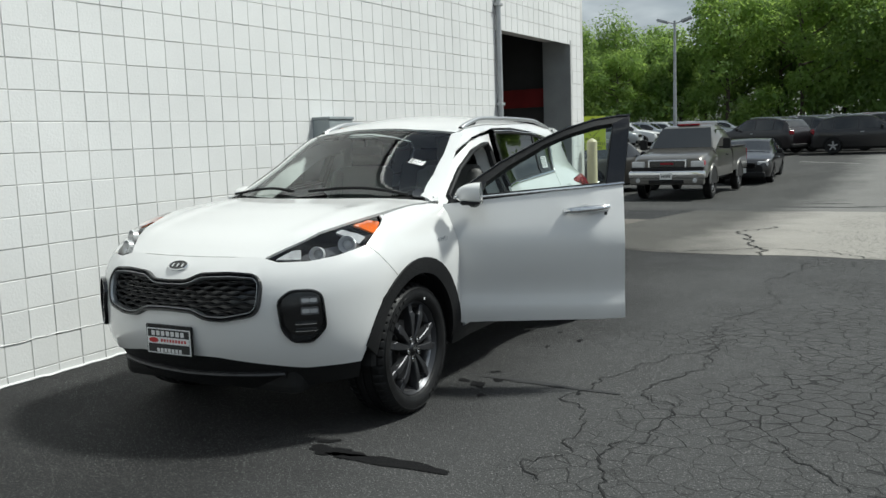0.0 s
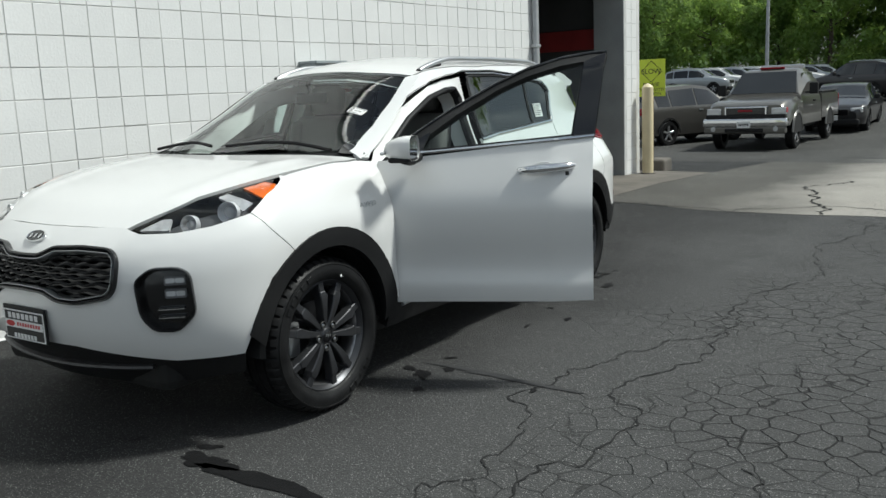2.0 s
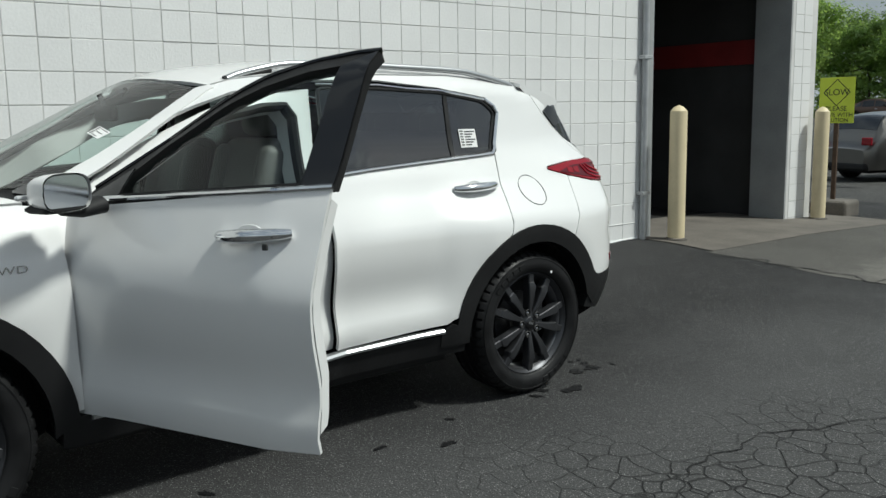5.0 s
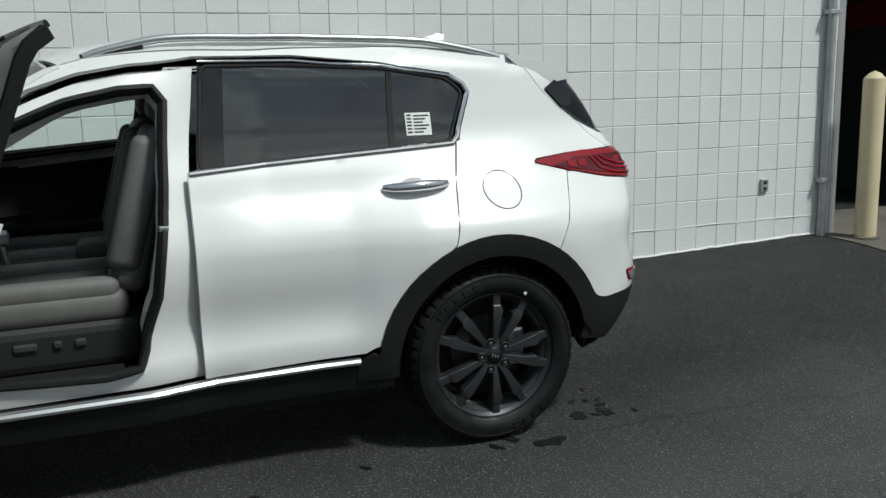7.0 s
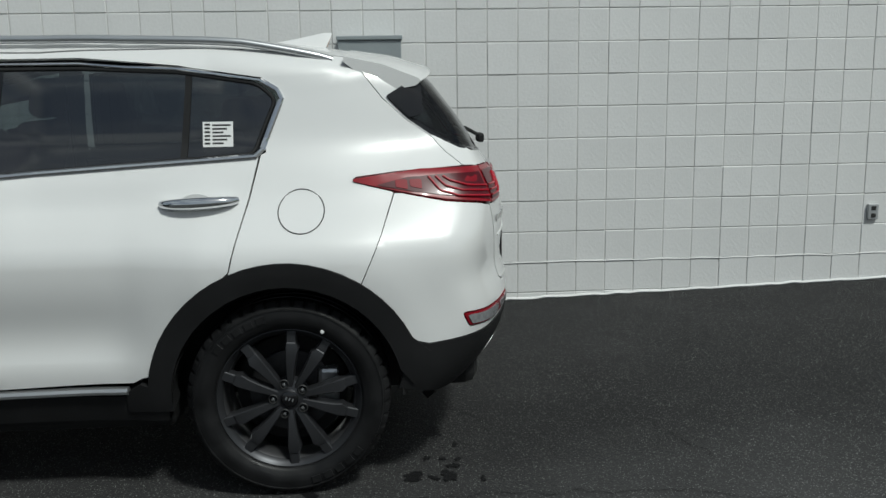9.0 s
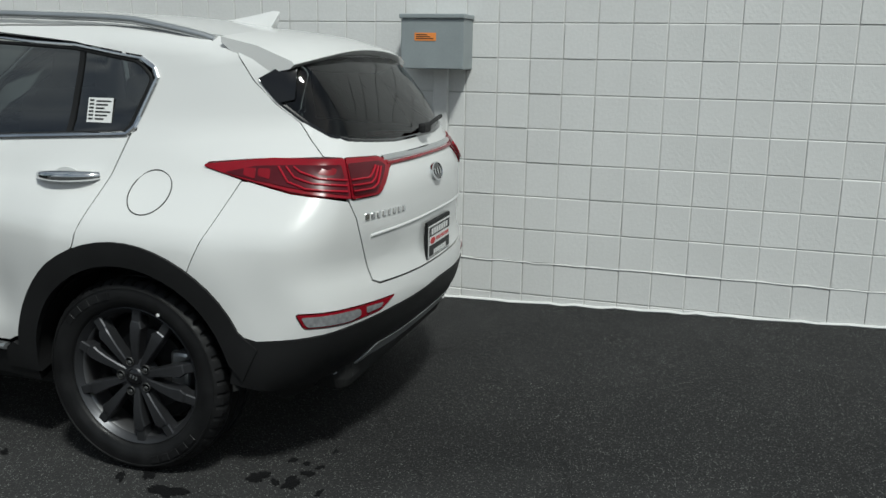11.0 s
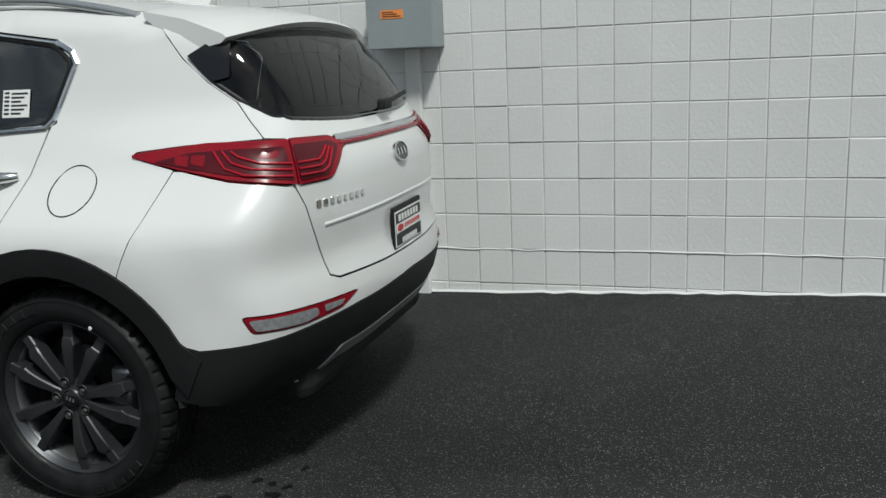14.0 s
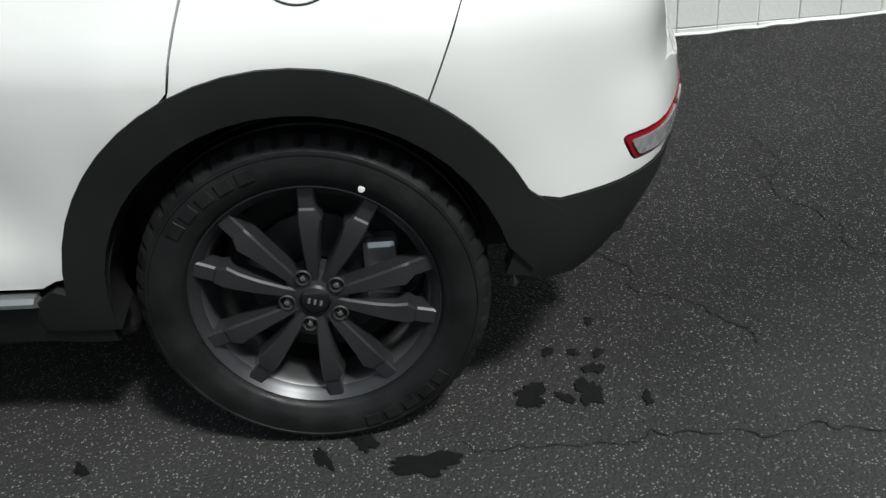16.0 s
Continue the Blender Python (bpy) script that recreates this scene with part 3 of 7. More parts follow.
def throw(kind, q, sign=1):
    q = np.array(q, float)
    o, w = np.zeros((len(q), 3)), np.zeros((len(q), 3))
    if kind == "side" and DOOR_DRAWN[0]:                        # the front doors rise a little towards their rear edge
        q[:, 1] += 0.028 * np.interp(q[:, 0], (-2.1, -1.12), (0, 1)) * np.interp(q[:, 1], (0.75, 1.1), (0, 1))
    elif kind == "side":
        q[:, 1] -= drop(q[:, 0], q[:, 1])
    if kind == "side":
        o[:, 0], o[:, 1], o[:, 2] = 1.6, q[:, 0], q[:, 1]
        w[:, 0] = -1
    elif kind == "top":
        o[:, 0], o[:, 1], o[:, 2] = q[:, 0], q[:, 1], 2.2
        w[:, 2] = -1
    else:
        a = q[:, 0]
        cy, s = (NOSE_Y, -1) if kind == "nose" else (TAIL_Y, 1)
        w[:, 0], w[:, 1] = -np.sin(a), -s * np.cos(a)
        o[:, 0], o[:, 1], o[:, 2] = np.sin(a) * 1.6, cy + s * np.cos(a) * 1.6, q[:, 1]
    p = cast(o, w)
    for _ in range(14):                                         # a drawing that reaches past the body's edge is let down onto it
        lost = np.abs(body(p)) > 0.01
        if not lost.any():
            break
        if kind in ("nose", "tail", "side"):
            o[lost, 2] -= 0.008 if kind != "side" else 0.006
        else:
            o[lost, 0] *= 0.98
        p[lost] = cast(o[lost], w[lost])
    p[:, 0] *= sign
    return p


def ang(kind, x, y):
    return math.atan2(x, NOSE_Y - y) if kind == "nose" else math.atan2(x, y - TAIL_Y)


def nose(*pts):
    return [(ang("nose", x, y), z) for x, y, z in pts]


def tail(*pts):
    return [(ang("tail", x, y), z) for x, y, z in pts]


def side_to(kind, *pts):
    """Points given on the flank (y, z), as angle and height of the nose or tail drawing."""
    p = throw("side", pts)
    return [(ang(kind, c[0], c[1]), c[2]) for c in p]


def top_to(kind, *pts):
    """Points given from above (x, y), as angle and height of the nose or tail drawing."""
    p = throw("top", pts)
    return [(ang(kind, c[0], c[1]), c[2]) for c in p]


def dense(poly, step, closed=True):
    out = []
    n = len(poly)
    for i in range(n if closed else n - 1):
        a, b = np.array(poly[i]), np.array(poly[(i + 1) % n])
        k = max(1, int(np.linalg.norm(b - a) / step))
        out += [tuple(a + (b - a) * j / k) for j in range(k)]
    return out if closed else out + [tuple(poly[-1])]


def rounded(poly, r, n=5):
    """The outline with its corners rounded off."""
    out = []
    m = len(poly)
    for i in range(m):
        p, a, b = (np.array(poly[k % m], float) for k in (i, i - 1, i + 1))
        da, db = np.linalg.norm(a - p), np.linalg.norm(b - p)
        ra, rb = min(r, da * 0.45), min(r, db * 0.45)
        u, v = p + (a - p) / da * ra, p + (b - p) / db * rb
        for k in range(n + 1):
            s = k / n
            out.append(tuple((1 - s) ** 2 * u + 2 * s * (1 - s) * p + s * s * v))
    return out


def inside_all(q, poly):
    """Which of the points q (n x 2) lie within the outline."""
    q, a = np.asarray(q, float), np.asarray(poly, float)
    b = np.roll(a, 1, 0)
    x, y = q[:, :1], q[:, 1:]
    dy = np.where(np.abs(b[:, 1] - a[:, 1]) < 1e-12, 1e-12, b[:, 1] - a[:, 1])
    hit = ((a[:, 1] > y) != (b[:, 1] > y)) & (x < (b[:, 0] - a[:, 0]) * (y - a[:, 1]) / dy + a[:, 0])
    return hit.sum(1) % 2 == 1


def inside(pt, poly):
    return bool(inside_all([pt], poly)[0])


from mathutils import geometry


def flat_mesh(outline, holes=(), step=0.03):
    """Triangles of a flat outline with holes: points, faces, and the loops of its edges."""
    loops = [dense(outline, step)] + [dense(h, step) for h in holes]
    pts, edges, ids = [], [], []
    for lp in loops:
        base = len(pts)
        pts += lp
        edges += [(base + i, base + (i + 1) % len(lp)) for i in range(len(lp))]
        ids.append(list(range(base, base + len(lp))))
    arr = np.array(loops[0])
    (x0, y0), (x1, y1) = arr.min(0), arr.max(0)
    border = np.array(pts)
    grid = np.array([(x0 + (i + 0.5 + 0.5 * (j % 2)) * step, y0 + (j + 0.5) * step) for i in range(int((x1 - x0) / step) + 1) for j in range(int((y1 - y0) / step) + 1)])
    if len(grid):
        ok = inside_all(grid, loops[0])
        for h in loops[1:]:
            ok &= ~inside_all(grid, h)
        grid = grid[ok]
    if len(grid):
        far = np.array([np.min(np.sum((border - q) ** 2, 1)) for q in grid]) > (0.45 * step) ** 2
        pts += [tuple(q) for q in grid[far]]
    v, _, f, ov, _, _ = geometry.delaunay_2d_cdt([Vector(p) for p in pts], edges, [], 0, 1e-6)
    flat = np.array([tuple(p) for p in v])
    mids = np.array([flat[list(t)].mean(0) for t in f])
    ok = inside_all(mids, loops[0])
    for h in loops[1:]:
        ok &= ~inside_all(mids, h)
    keep = [t for t, k in zip(f, ok) if k]
    return np.array([tuple(p) for p in v]), keep


def panel(kind, outline, holes=(), step=0.035, lift=0.0, thick=0.014, sign=1):
    """A sheet of the body's skin as a bmesh: its edges turned inwards by thick, its face lifted off the body by lift."""
    flat, faces = flat_mesh(outline, holes, step)
    p = throw(kind, flat, 1)
    n = slope(p)
    p = p + n * lift
    back = p - n * thick
    p[:, 0] *= sign
    back[:, 0] *= sign
    n[:, 0] *= sign
    bm = bmesh.new()
    vs = [bm.verts.new(c) for c in p]
    for t in faces:
        try:
            bm.faces.new([vs[i] for i in t])
        except ValueError:
            pass
    bm.normal_update()
    mean = np.array([n[[f_i for f_i in t]].sum(0) for t in faces])
    for f, g in zip(list(bm.faces), mean):
        if f.normal.dot(Vector(g)) < 0:
            f.normal_flip()
    rim = [e for e in bm.edges if e.is_boundary]
    if thick:
        twin = {}
        where = {v: i for i, v in enumerate(vs)}
        for e in rim:
            for v in e.verts:
                if v not in twin:
                    twin[v] = bm.verts.new(back[where[v]])
        for e in rim:
            a, b = e.verts
            loop = e.link_loops[0]
            if loop.vert is not a:
                a, b = b, a
            bm.faces.new((b, a, twin[a], twin[b]))
    loose = [v for v in bm.verts if not v.link_faces]
    bmesh.ops.delete(bm, geom=loose, context="VERTS")
    return bm


def strip(kind, line, width, lift=0.004, depth=0.006, sign=1, step=0.02):
    """A bar of that width laid along a line on the body (mouldings, chrome strips)."""
    q = dense(line, step, closed=False)
    p = throw(kind, q, 1)
    n = slope(p)
    bm = bmesh.new()
    rows = []
    for i in range(len(p)):
        d = p[min(i + 1, len(p) - 1)] - p[max(i - 1, 0)]
        d /= np.linalg.norm(d)
        s = np.cross(d, n[i])
        c = p[i] + n[i] * lift
        ring = [c - s * width / 2 - n[i] * depth, c - s * width / 2, c - s * width * 0.2 + n[i] * depth * 0.5, c + s * width * 0.2 + n[i] * depth * 0.5, c + s * width / 2, c + s * width / 2 - n[i] * depth]
        rows.append([bm.verts.new((v[0] * sign, v[1], v[2])) for v in ring])
    for a, b in zip(rows, rows[1:]):
        for k in range(5):
            bm.faces.new((a[k], a[k + 1], b[k + 1], b[k]))
    bm.faces.new(rows[0])
    bm.faces.new(rows[-1][::-1])
    bmesh.ops.recalc_face_normals(bm, faces=bm.faces[:])
    return bm


def arch(ay, r, a0, a1, n=22):
    """Points of a wheel arch, degrees from the rear (0) over the top (90) to the front (180)."""
    return [(ay + r * math.cos(radians(a0 + (a1 - a0) * i / n)), HUB + r * 1.03 * math.sin(radians(a0 + (a1 - a0) * i / n))) for i in range(n + 1)]


CAR_X, CAR_TURN = 1.803, 0.75
CAR = pose(CAR_X, 0.0, 0.0, 0, 0, CAR_TURN)
car = thing("car", "white compact sport utility car with its driver door open", "car", CAR)


def skin(name, kind, outline, material, holes=(), step=0.035, lift=0.0, thick=0.014, sign=1, parent=None, label=""):
    return part(name, panel(kind, outline, holes, step, lift, thick, sign), material, parent or car, label, smooth=42)


G = 0.003                                                   # half a shut line
R_OUT, R_IN = 0.485, 0.405                                  # wheel arch: outer and inner edge of the cladding
hood_edge = lambda y: float(np.interp(y, (-3.37, -3.2, -2.81, -2.39, -2.2), (0.455, 0.575, 0.725, 0.772, 0.782)))
hood_side = [(hood_edge(y), y) for y in np.linspace(-3.37, -2.28, 14)]
edge_z = lambda x, y: float(throw("top", [(x, y)])[0][2])
hood_rear = [(0.80 - 0.08 * i, -2.28 - 0.20 * (1 - ((0.80 - 0.08 * i) / 0.80) ** 2)) for i in range(1, 11)]
lead = [(x, -3.425 + 0.28 * x * x) for x in (0.0, 0.15, 0.3, 0.42)]
half = [(0.0, lead[0][1])] + lead[1:] + hood_side + hood_rear
full = half + [(-x, y) for x, y in half[::-1] if x > 1e-6]
skin("bonnet", "top", full, WHITE, step=0.05)

# windscreen and roof
screen = [(0.0, -2.44), (0.3, -2.41), (0.52, -2.34), (0.66, -2.25), (0.685, -2.18), (0.605, -1.78), (0.545, -1.55), (0.3, -1.595), (0.0, -1.61)]
screen += [(-x, y) for x, y in screen[::-1] if x > 1e-6]
wind = skin("windscreen", "top", screen, GLASS, step=0.06, thick=0.005, label="green-tinted windscreen")
wind.visible_shadow = False
roof_half = [(0.0, -1.595), (0.3, -1.575), (0.565, -1.505), (0.59, -1.3), (0.582, -0.9), (0.562, -0.4), (0.535, 0.0), (0.490, 0.25), (0.3, 0.29), (0.0, 0.305)]
skin("roof", "top", roof_half + [(-x, y) for x, y in roof_half[::-1] if x > 1e-6], WHITE, step=0.06)

GATE_EDGE = tail((0.512, 0.235, 1.533), (0.570, 0.290, 1.475), (0.588, 0.355, 1.392), (0.594, 0.440, 1.315), (0.590, 0.530, 1.254), (0.617, 0.585, 1.195), (0.655, 0.645, 1.148))
GATE_SIDE = [(float(c[1]) - 0.004, undrop(float(c[1]), float(c[2])) if c[2] > 1.26 else float(c[2])) for c in throw("tail", GATE_EDGE)]
window_low = lambda y: 1.169 + 0.062 * (y + 1.10) / 1.05
REAR_WIN = rounded([(-1.075, window_low(-1.075)), (-0.10, window_low(-0.10)), (-0.022, 1.435), (-0.085, 1.492), (-0.36, 1.535), (-0.70, 1.552), (-1.035, 1.553)], 0.03)
shut_r = [(-0.075, 1.225), (-0.123, 1.033), (-0.173, 0.829)]
for sign in (1, -1):
    # front wing
    top_edge = [(y, edge_z(hood_edge(y) + 0.006, y) - 0.004) for y in np.linspace(-2.30, -2.780, 9)]
    wing = [(-2.195, 1.055), (-2.182, 0.80), (-2.172, 0.42)] + arch(AXLE_F, R_OUT - 0.004, 7, 118) + [(-2.90, 0.797), (-2.995, 0.892), (-3.046, 0.972), (-2.946, 1.035), (-2.783, 1.096)]
    wing += top_edge[::-1] + [(-2.20, edge_z(0.80, -2.22) - 0.012)]
    skin("front_wing", "side", wing, WHITE, sign=sign, step=0.04)
    # rear door, quarter panel, roof rail side and pillars in body colour
    if True:
        door = [(-1.118, 1.166), (-1.120, 0.8), (-1.116, 0.418), (-0.53, 0.437), (-0.497, 0.455)] + arch(AXLE_R, R_OUT - 0.004, 168, 115, 14) + [(-0.178, 0.829), (-0.128, 1.033), (-0.082, 1.226)]
        skin("rear_door", "side", door, WHITE, sign=sign, step=0.04)
    upper = [(-2.19, 1.062), (-2.198, 1.115), (-2.10, 1.185), (-1.85, 1.335), (-1.60, 1.455), (-1.45, 1.515), (-1.28, 1.555), (-1.06, 1.572), (-0.70, 1.573), (-0.36, 1.557), (-0.07, 1.513), (0.002, 1.445), (-0.06, 1.255)]
    quarter = [(-0.058, 1.232), (-0.0755, 1.224), (-0.1225, 1.033), (-0.1725, 0.833)] + arch(AXLE_R, R_OUT - 0.004, 112, 60, 12) + [(0.262, 0.770), (0.335, 0.93), (0.386, 1.068), (0.250, 1.114), (0.243, 1.124), (0.255, 1.133), (0.49, 1.140), (0.640, 1.147)]
    seam = GATE_SIDE[::-1]
    roof_side = [(y, undrop(y, edge_z(float(np.interp(y, (-1.505, -1.3, -0.9, -0.4, 0.0, 0.25), (0.568, 0.593, 0.585, 0.565, 0.538, 0.493))), y) - 0.003)) for y in np.linspace(0.225, -1.50, 22)]
    pillar_out = []
    for px, py in ((0.56, -1.55), (0.583, -1.66), (0.613, -1.78), (0.652, -1.98), (0.692, -2.18), (0.70, -2.235), (0.775, -2.262)):
        pillar_out.append((py, edge_z(px, py) + 0.001))
    band_low = [(-2.205, 1.125)] + [(y, z) for y, z in upper[2:]]
    body_side = band_low + quarter + seam + roof_side + pillar_out
    skin("body_side", "side", body_side, WHITE, sign=sign, step=0.045)
    # cladding round the arches and along the sill
    fa = arch(AXLE_F, R_OUT, 4, 166) + arch(AXLE_F, R_IN, 172, -3)
    skin("arch_cladding", "side", fa, BLACK_TRIM, sign=sign, step=0.03, lift=0.010, thick=0.10)
    ra = arch(AXLE_R, R_OUT, 26, 172) + [(-0.505, 0.435), (-0.56, 0.40), (-0.56, 0.33), (-0.40, 0.33)] + arch(AXLE_R, R_IN, 178, 14) + [(0.44, 0.40), (0.50, 0.52)]
    skin("arch_cladding", "side", ra, BLACK_TRIM, sign=sign, step=0.03, lift=0.010, thick=0.10)
    sill = [(-2.24, 0.40), (-2.24, 0.29), (-0.42, 0.29), (-0.42, 0.385), (-0.52, 0.385)]
    skin("sill", "side", sill, BLACK_TRIM, sign=sign, step=0.04, lift=0.006, thick=0.06)
    part("sill_trim", strip("side", [(-2.15, 0.392), (-1.3, 0.398), (-0.55, 0.408)], 0.024, 0.012, 0.02, sign), SATIN, car, "satin silver sill moulding")
    # rear side glass
    pane = skin("rear_side_window", "side", REAR_WIN, GLASS_DARK, sign=sign, step=0.06, lift=-0.006, thick=0.004, label="dark privacy glass")
    skin("window_pillar", "side", [(-1.085, 1.172), (-0.985, 1.178), (-0.955, 1.553), (-1.045, 1.553)], BLACK_GLOSS, sign=sign, lift=-0.002, thick=0.006)
    skin("window_divider", "side", [(-0.355, 1.214), (-0.332, 1.215), (-0.312, 1.536), (-0.334, 1.537)], BLACK_TRIM, sign=sign, lift=-0.001, thick=0.01)
    part("window_seal", strip("side", [REAR_WIN[i % len(REAR_WIN)] for i in range(len(REAR_WIN) + 1)], 0.014, -0.002, 0.008, sign), BLACK_TRIM, car)
    part("chrome_strip", strip("side", [(-1.115, window_low(-1.115) - 0.008), (-0.095, window_low(-0.095) - 0.010), (-0.070, 1.243), (-0.002, 1.432), (-0.018, 1.468), (-0.075, 1.503)], 0.020, 0.005, 0.008, sign), CHROME, car, "chrome window strip")
    part("chrome_strip", strip("side", [(-0.075, 1.503), (-0.36, 1.546), (-0.70, 1.562), (-1.045, 1.562)], 0.010, 0.003, 0.006, sign), CHROME, car)

for sign in (1, -1):
    pil = [(0.552, -1.55), (0.583, -1.66), (0.612, -1.78), (0.652, -1.98), (0.692, -2.18), (0.70, -2.24), (0.785, -2.262), (0.775, -2.17), (0.735, -1.98), (0.68, -1.78), (0.645, -1.63), (0.61, -1.50), (0.575, -1.50)]
    skin("a_pillar", "top", pil, WHITE, sign=sign, step=0.03, lift=0.003, thick=0.012)

# lower front: bumper in body colour with its openings
GRILLE_H = [(0, -3.5, 0.825), (0.102, -3.5, 0.828), (0.177, -3.5, 0.858), (0.335, -3.5, 0.864), (0.493, -3.5, 0.857), (0.525, -3.5, 0.82), (0.507, -3.5, 0.715), (0.465, -3.49, 0.675), (0.307, -3.5, 0.648), (0.219, -3.52, 0.652), (0.14, -3.52, 0.685), (0, -3.52, 0.69)]


def mirror(pts):
    return pts + [(-a, b) for a, b in pts[::-1] if abs(a) > 1e-6]


def grown(poly, d):
    """The outline grown outwards by d, as seen from its middle."""
    n = len(poly)
    area = sum(poly[i][0] * poly[(i + 1) % n][1] - poly[(i + 1) % n][0] * poly[i][1] for i in range(n))
    s = 1 if area > 0 else -1
    out = []
    for i in range(n):
        a, b = np.array(poly[i - 1]), np.array(poly[(i + 1) % n])
        t = (b - a) / max(np.linalg.norm(b - a), 1e-9)
        out.append((poly[i][0] + s * t[1] * d, poly[i][1] - s * t[0] * d))
    return out


grille = rounded(mirror(nose(*GRILLE_H)), 0.03, 4)
lamp = nose((0.455, -3.37, 0.934), (0.50, -3.33, 0.918), (0.60, -3.25, 0.918), (0.70, -3.16, 0.936)) + side_to("nose", (-3.05, 0.975), (-2.95, 1.038), (-2.86, 1.076), (-2.79, 1.098)) + top_to("nose", (hood_edge(-2.80) + 0.004, -2.80), (hood_edge(-2.9) + 0.004, -2.9), (hood_edge(-3.0) + 0.004, -3.0), (hood_edge(-3.2) + 0.004, -3.2))
lamp = rounded(lamp, 0.012, 3)
fog = rounded(nose((0.59, -3.46, 0.74), (0.66, -3.44, 0.785), (0.78, -3.40, 0.785), (0.82, -3.37, 0.76), (0.825, -3.36, 0.60), (0.76, -3.40, 0.535), (0.66, -3.44, 0.54), (0.61, -3.46, 0.60)), 0.03, 4)
flip = lambda poly: [(-a, b) for a, b in poly[::-1]]
low_lip = lambda x: 0.455 - 0.06 * min(abs(x) / 0.75, 1.0) ** 2
ZH = lambda x: edge_z(x, -3.425 + 0.28 * x * x) - 0.002
half_b = nose((0.0, -3.5, ZH(0.0)), (0.15, -3.5, ZH(0.15)), (0.3, -3.45, ZH(0.3)), (0.44, -3.39, 0.939))
half_b += nose((0.50, -3.33, 0.914), (0.60, -3.25, 0.914), (0.70, -3.16, 0.932)) + side_to("nose", *dense([(-3.050, 0.969), (-2.999, 0.889), (-2.904, 0.794)], 0.025, closed=False))
half_b += side_to("nose", (-3.03, 0.70), (-3.10, 0.58), (-3.14, 0.45), (-3.15, 0.40)) + nose((0.72, -3.40, 0.395), (0.5, -3.45, 0.42), (0.25, -3.5, 0.455), (0.0, -3.5, 0.462))
bumper = skin("front_bumper", "nose", mirror(half_b), WHITE, holes=[grown(grille, 0.004), grown(fog, 0.004), grown(flip(fog), 0.004)], step=0.035)
half_l = nose((0.0, -3.5, 0.462), (0.25, -3.5, 0.455), (0.5, -3.45, 0.42), (0.72, -3.40, 0.395), (0.905, -3.17, 0.40), (0.90, -3.16, 0.30), (0.70, -3.38, 0.27), (0.3, -3.46, 0.255), (0.0, -3.46, 0.25))
skin("bumper_lip", "nose", mirror(half_l), BLACK_TRIM, step=0.04, lift=-0.012, thick=0.05, label="black lower bumper valance")
part("skid_trim", strip("nose", [nose((x, -3.46, 0.345 + 0.03 * abs(x)))[0] for x in np.linspace(-0.62, 0.62, 21)], 0.016, 0.002, 0.02), DARK_METAL, car, "grey lower bumper trim")
# grille: dark recess, frame, wavy bars
skin("grille_backing", "nose", grown(grille, 0.006), BLACK_GLOSS, step=0.05, lift=-0.035, thick=0.0)
part("grille_frame", strip("nose", grille + grille[:1], 0.020, 0.006, 0.03), BLACK_GLOSS, car, "gloss black grille surround")
part("grille_chrome", strip("nose", grown(grille, -0.014) + grown(grille, -0.014)[:1], 0.006, 0.006, 0.02), SATIN, car)
for k in range(8):
    z = 0.672 + 0.026 * k
    wave = [(a, z + 0.005 * math.sin(a * 55 + (k % 2) * math.pi)) for a in np.linspace(-0.72, 0.72, 130)]
    run = []
    for q in wave + [(9, 9)]:
        if q[0] < 5 and inside(q, grown(grille, -0.012)):
            run.append(q)
        elif len(run) > 3:
            part("grille_bar", strip("nose", run, 0.012, -0.014, 0.012), BLACK_TRIM, car)
            run = []
        else:
            run = []


def emblem(x, z, kind, w, h):
    """An oval badge on the body: chrome rim, black field and plain silver strokes."""
    q = (x, z) if kind == "side" else ((nose if kind == "nose" else tail)((x, -3.45 if kind == "nose" else 0.85, z))[0])
    p = throw(kind, [q])
    n = Vector(slope(p)[0])
    m = Matrix.Translation(Vector(p[0]) + n * 0.004) @ n.to_track_quat("Z", "Y").to_matrix().to_4x4()
    rim = spun([(0.0, -0.006), (1.0, -0.006), (1.0, 0.004), (0.88, 0.007), (0.86, 0.003)], 32)
    ob = part("emblem", moved(rim, m @ Matrix.Diagonal((w / 2, h / 2, 1, 1))), CHROME, car, "oval chrome badge with a black field", smooth=40)
    part("emblem_field", moved(spun([(0.0, 0.0035), (0.87, 0.0035)], 32), m @ Matrix.Diagonal((w / 2, h / 2, 1, 1))), BLACK_GLOSS, ob)
    for bx in (-0.25, -0.01, 0.23):
        part("emblem_mark", moved(box(bx * w - 0.045 * w, -0.17 * h, 0.003, bx * w + 0.045 * w, 0.17 * h, 0.006), m), CHROME, ob)


emblem(0.0, 0.893, "nose", 0.13, 0.066)

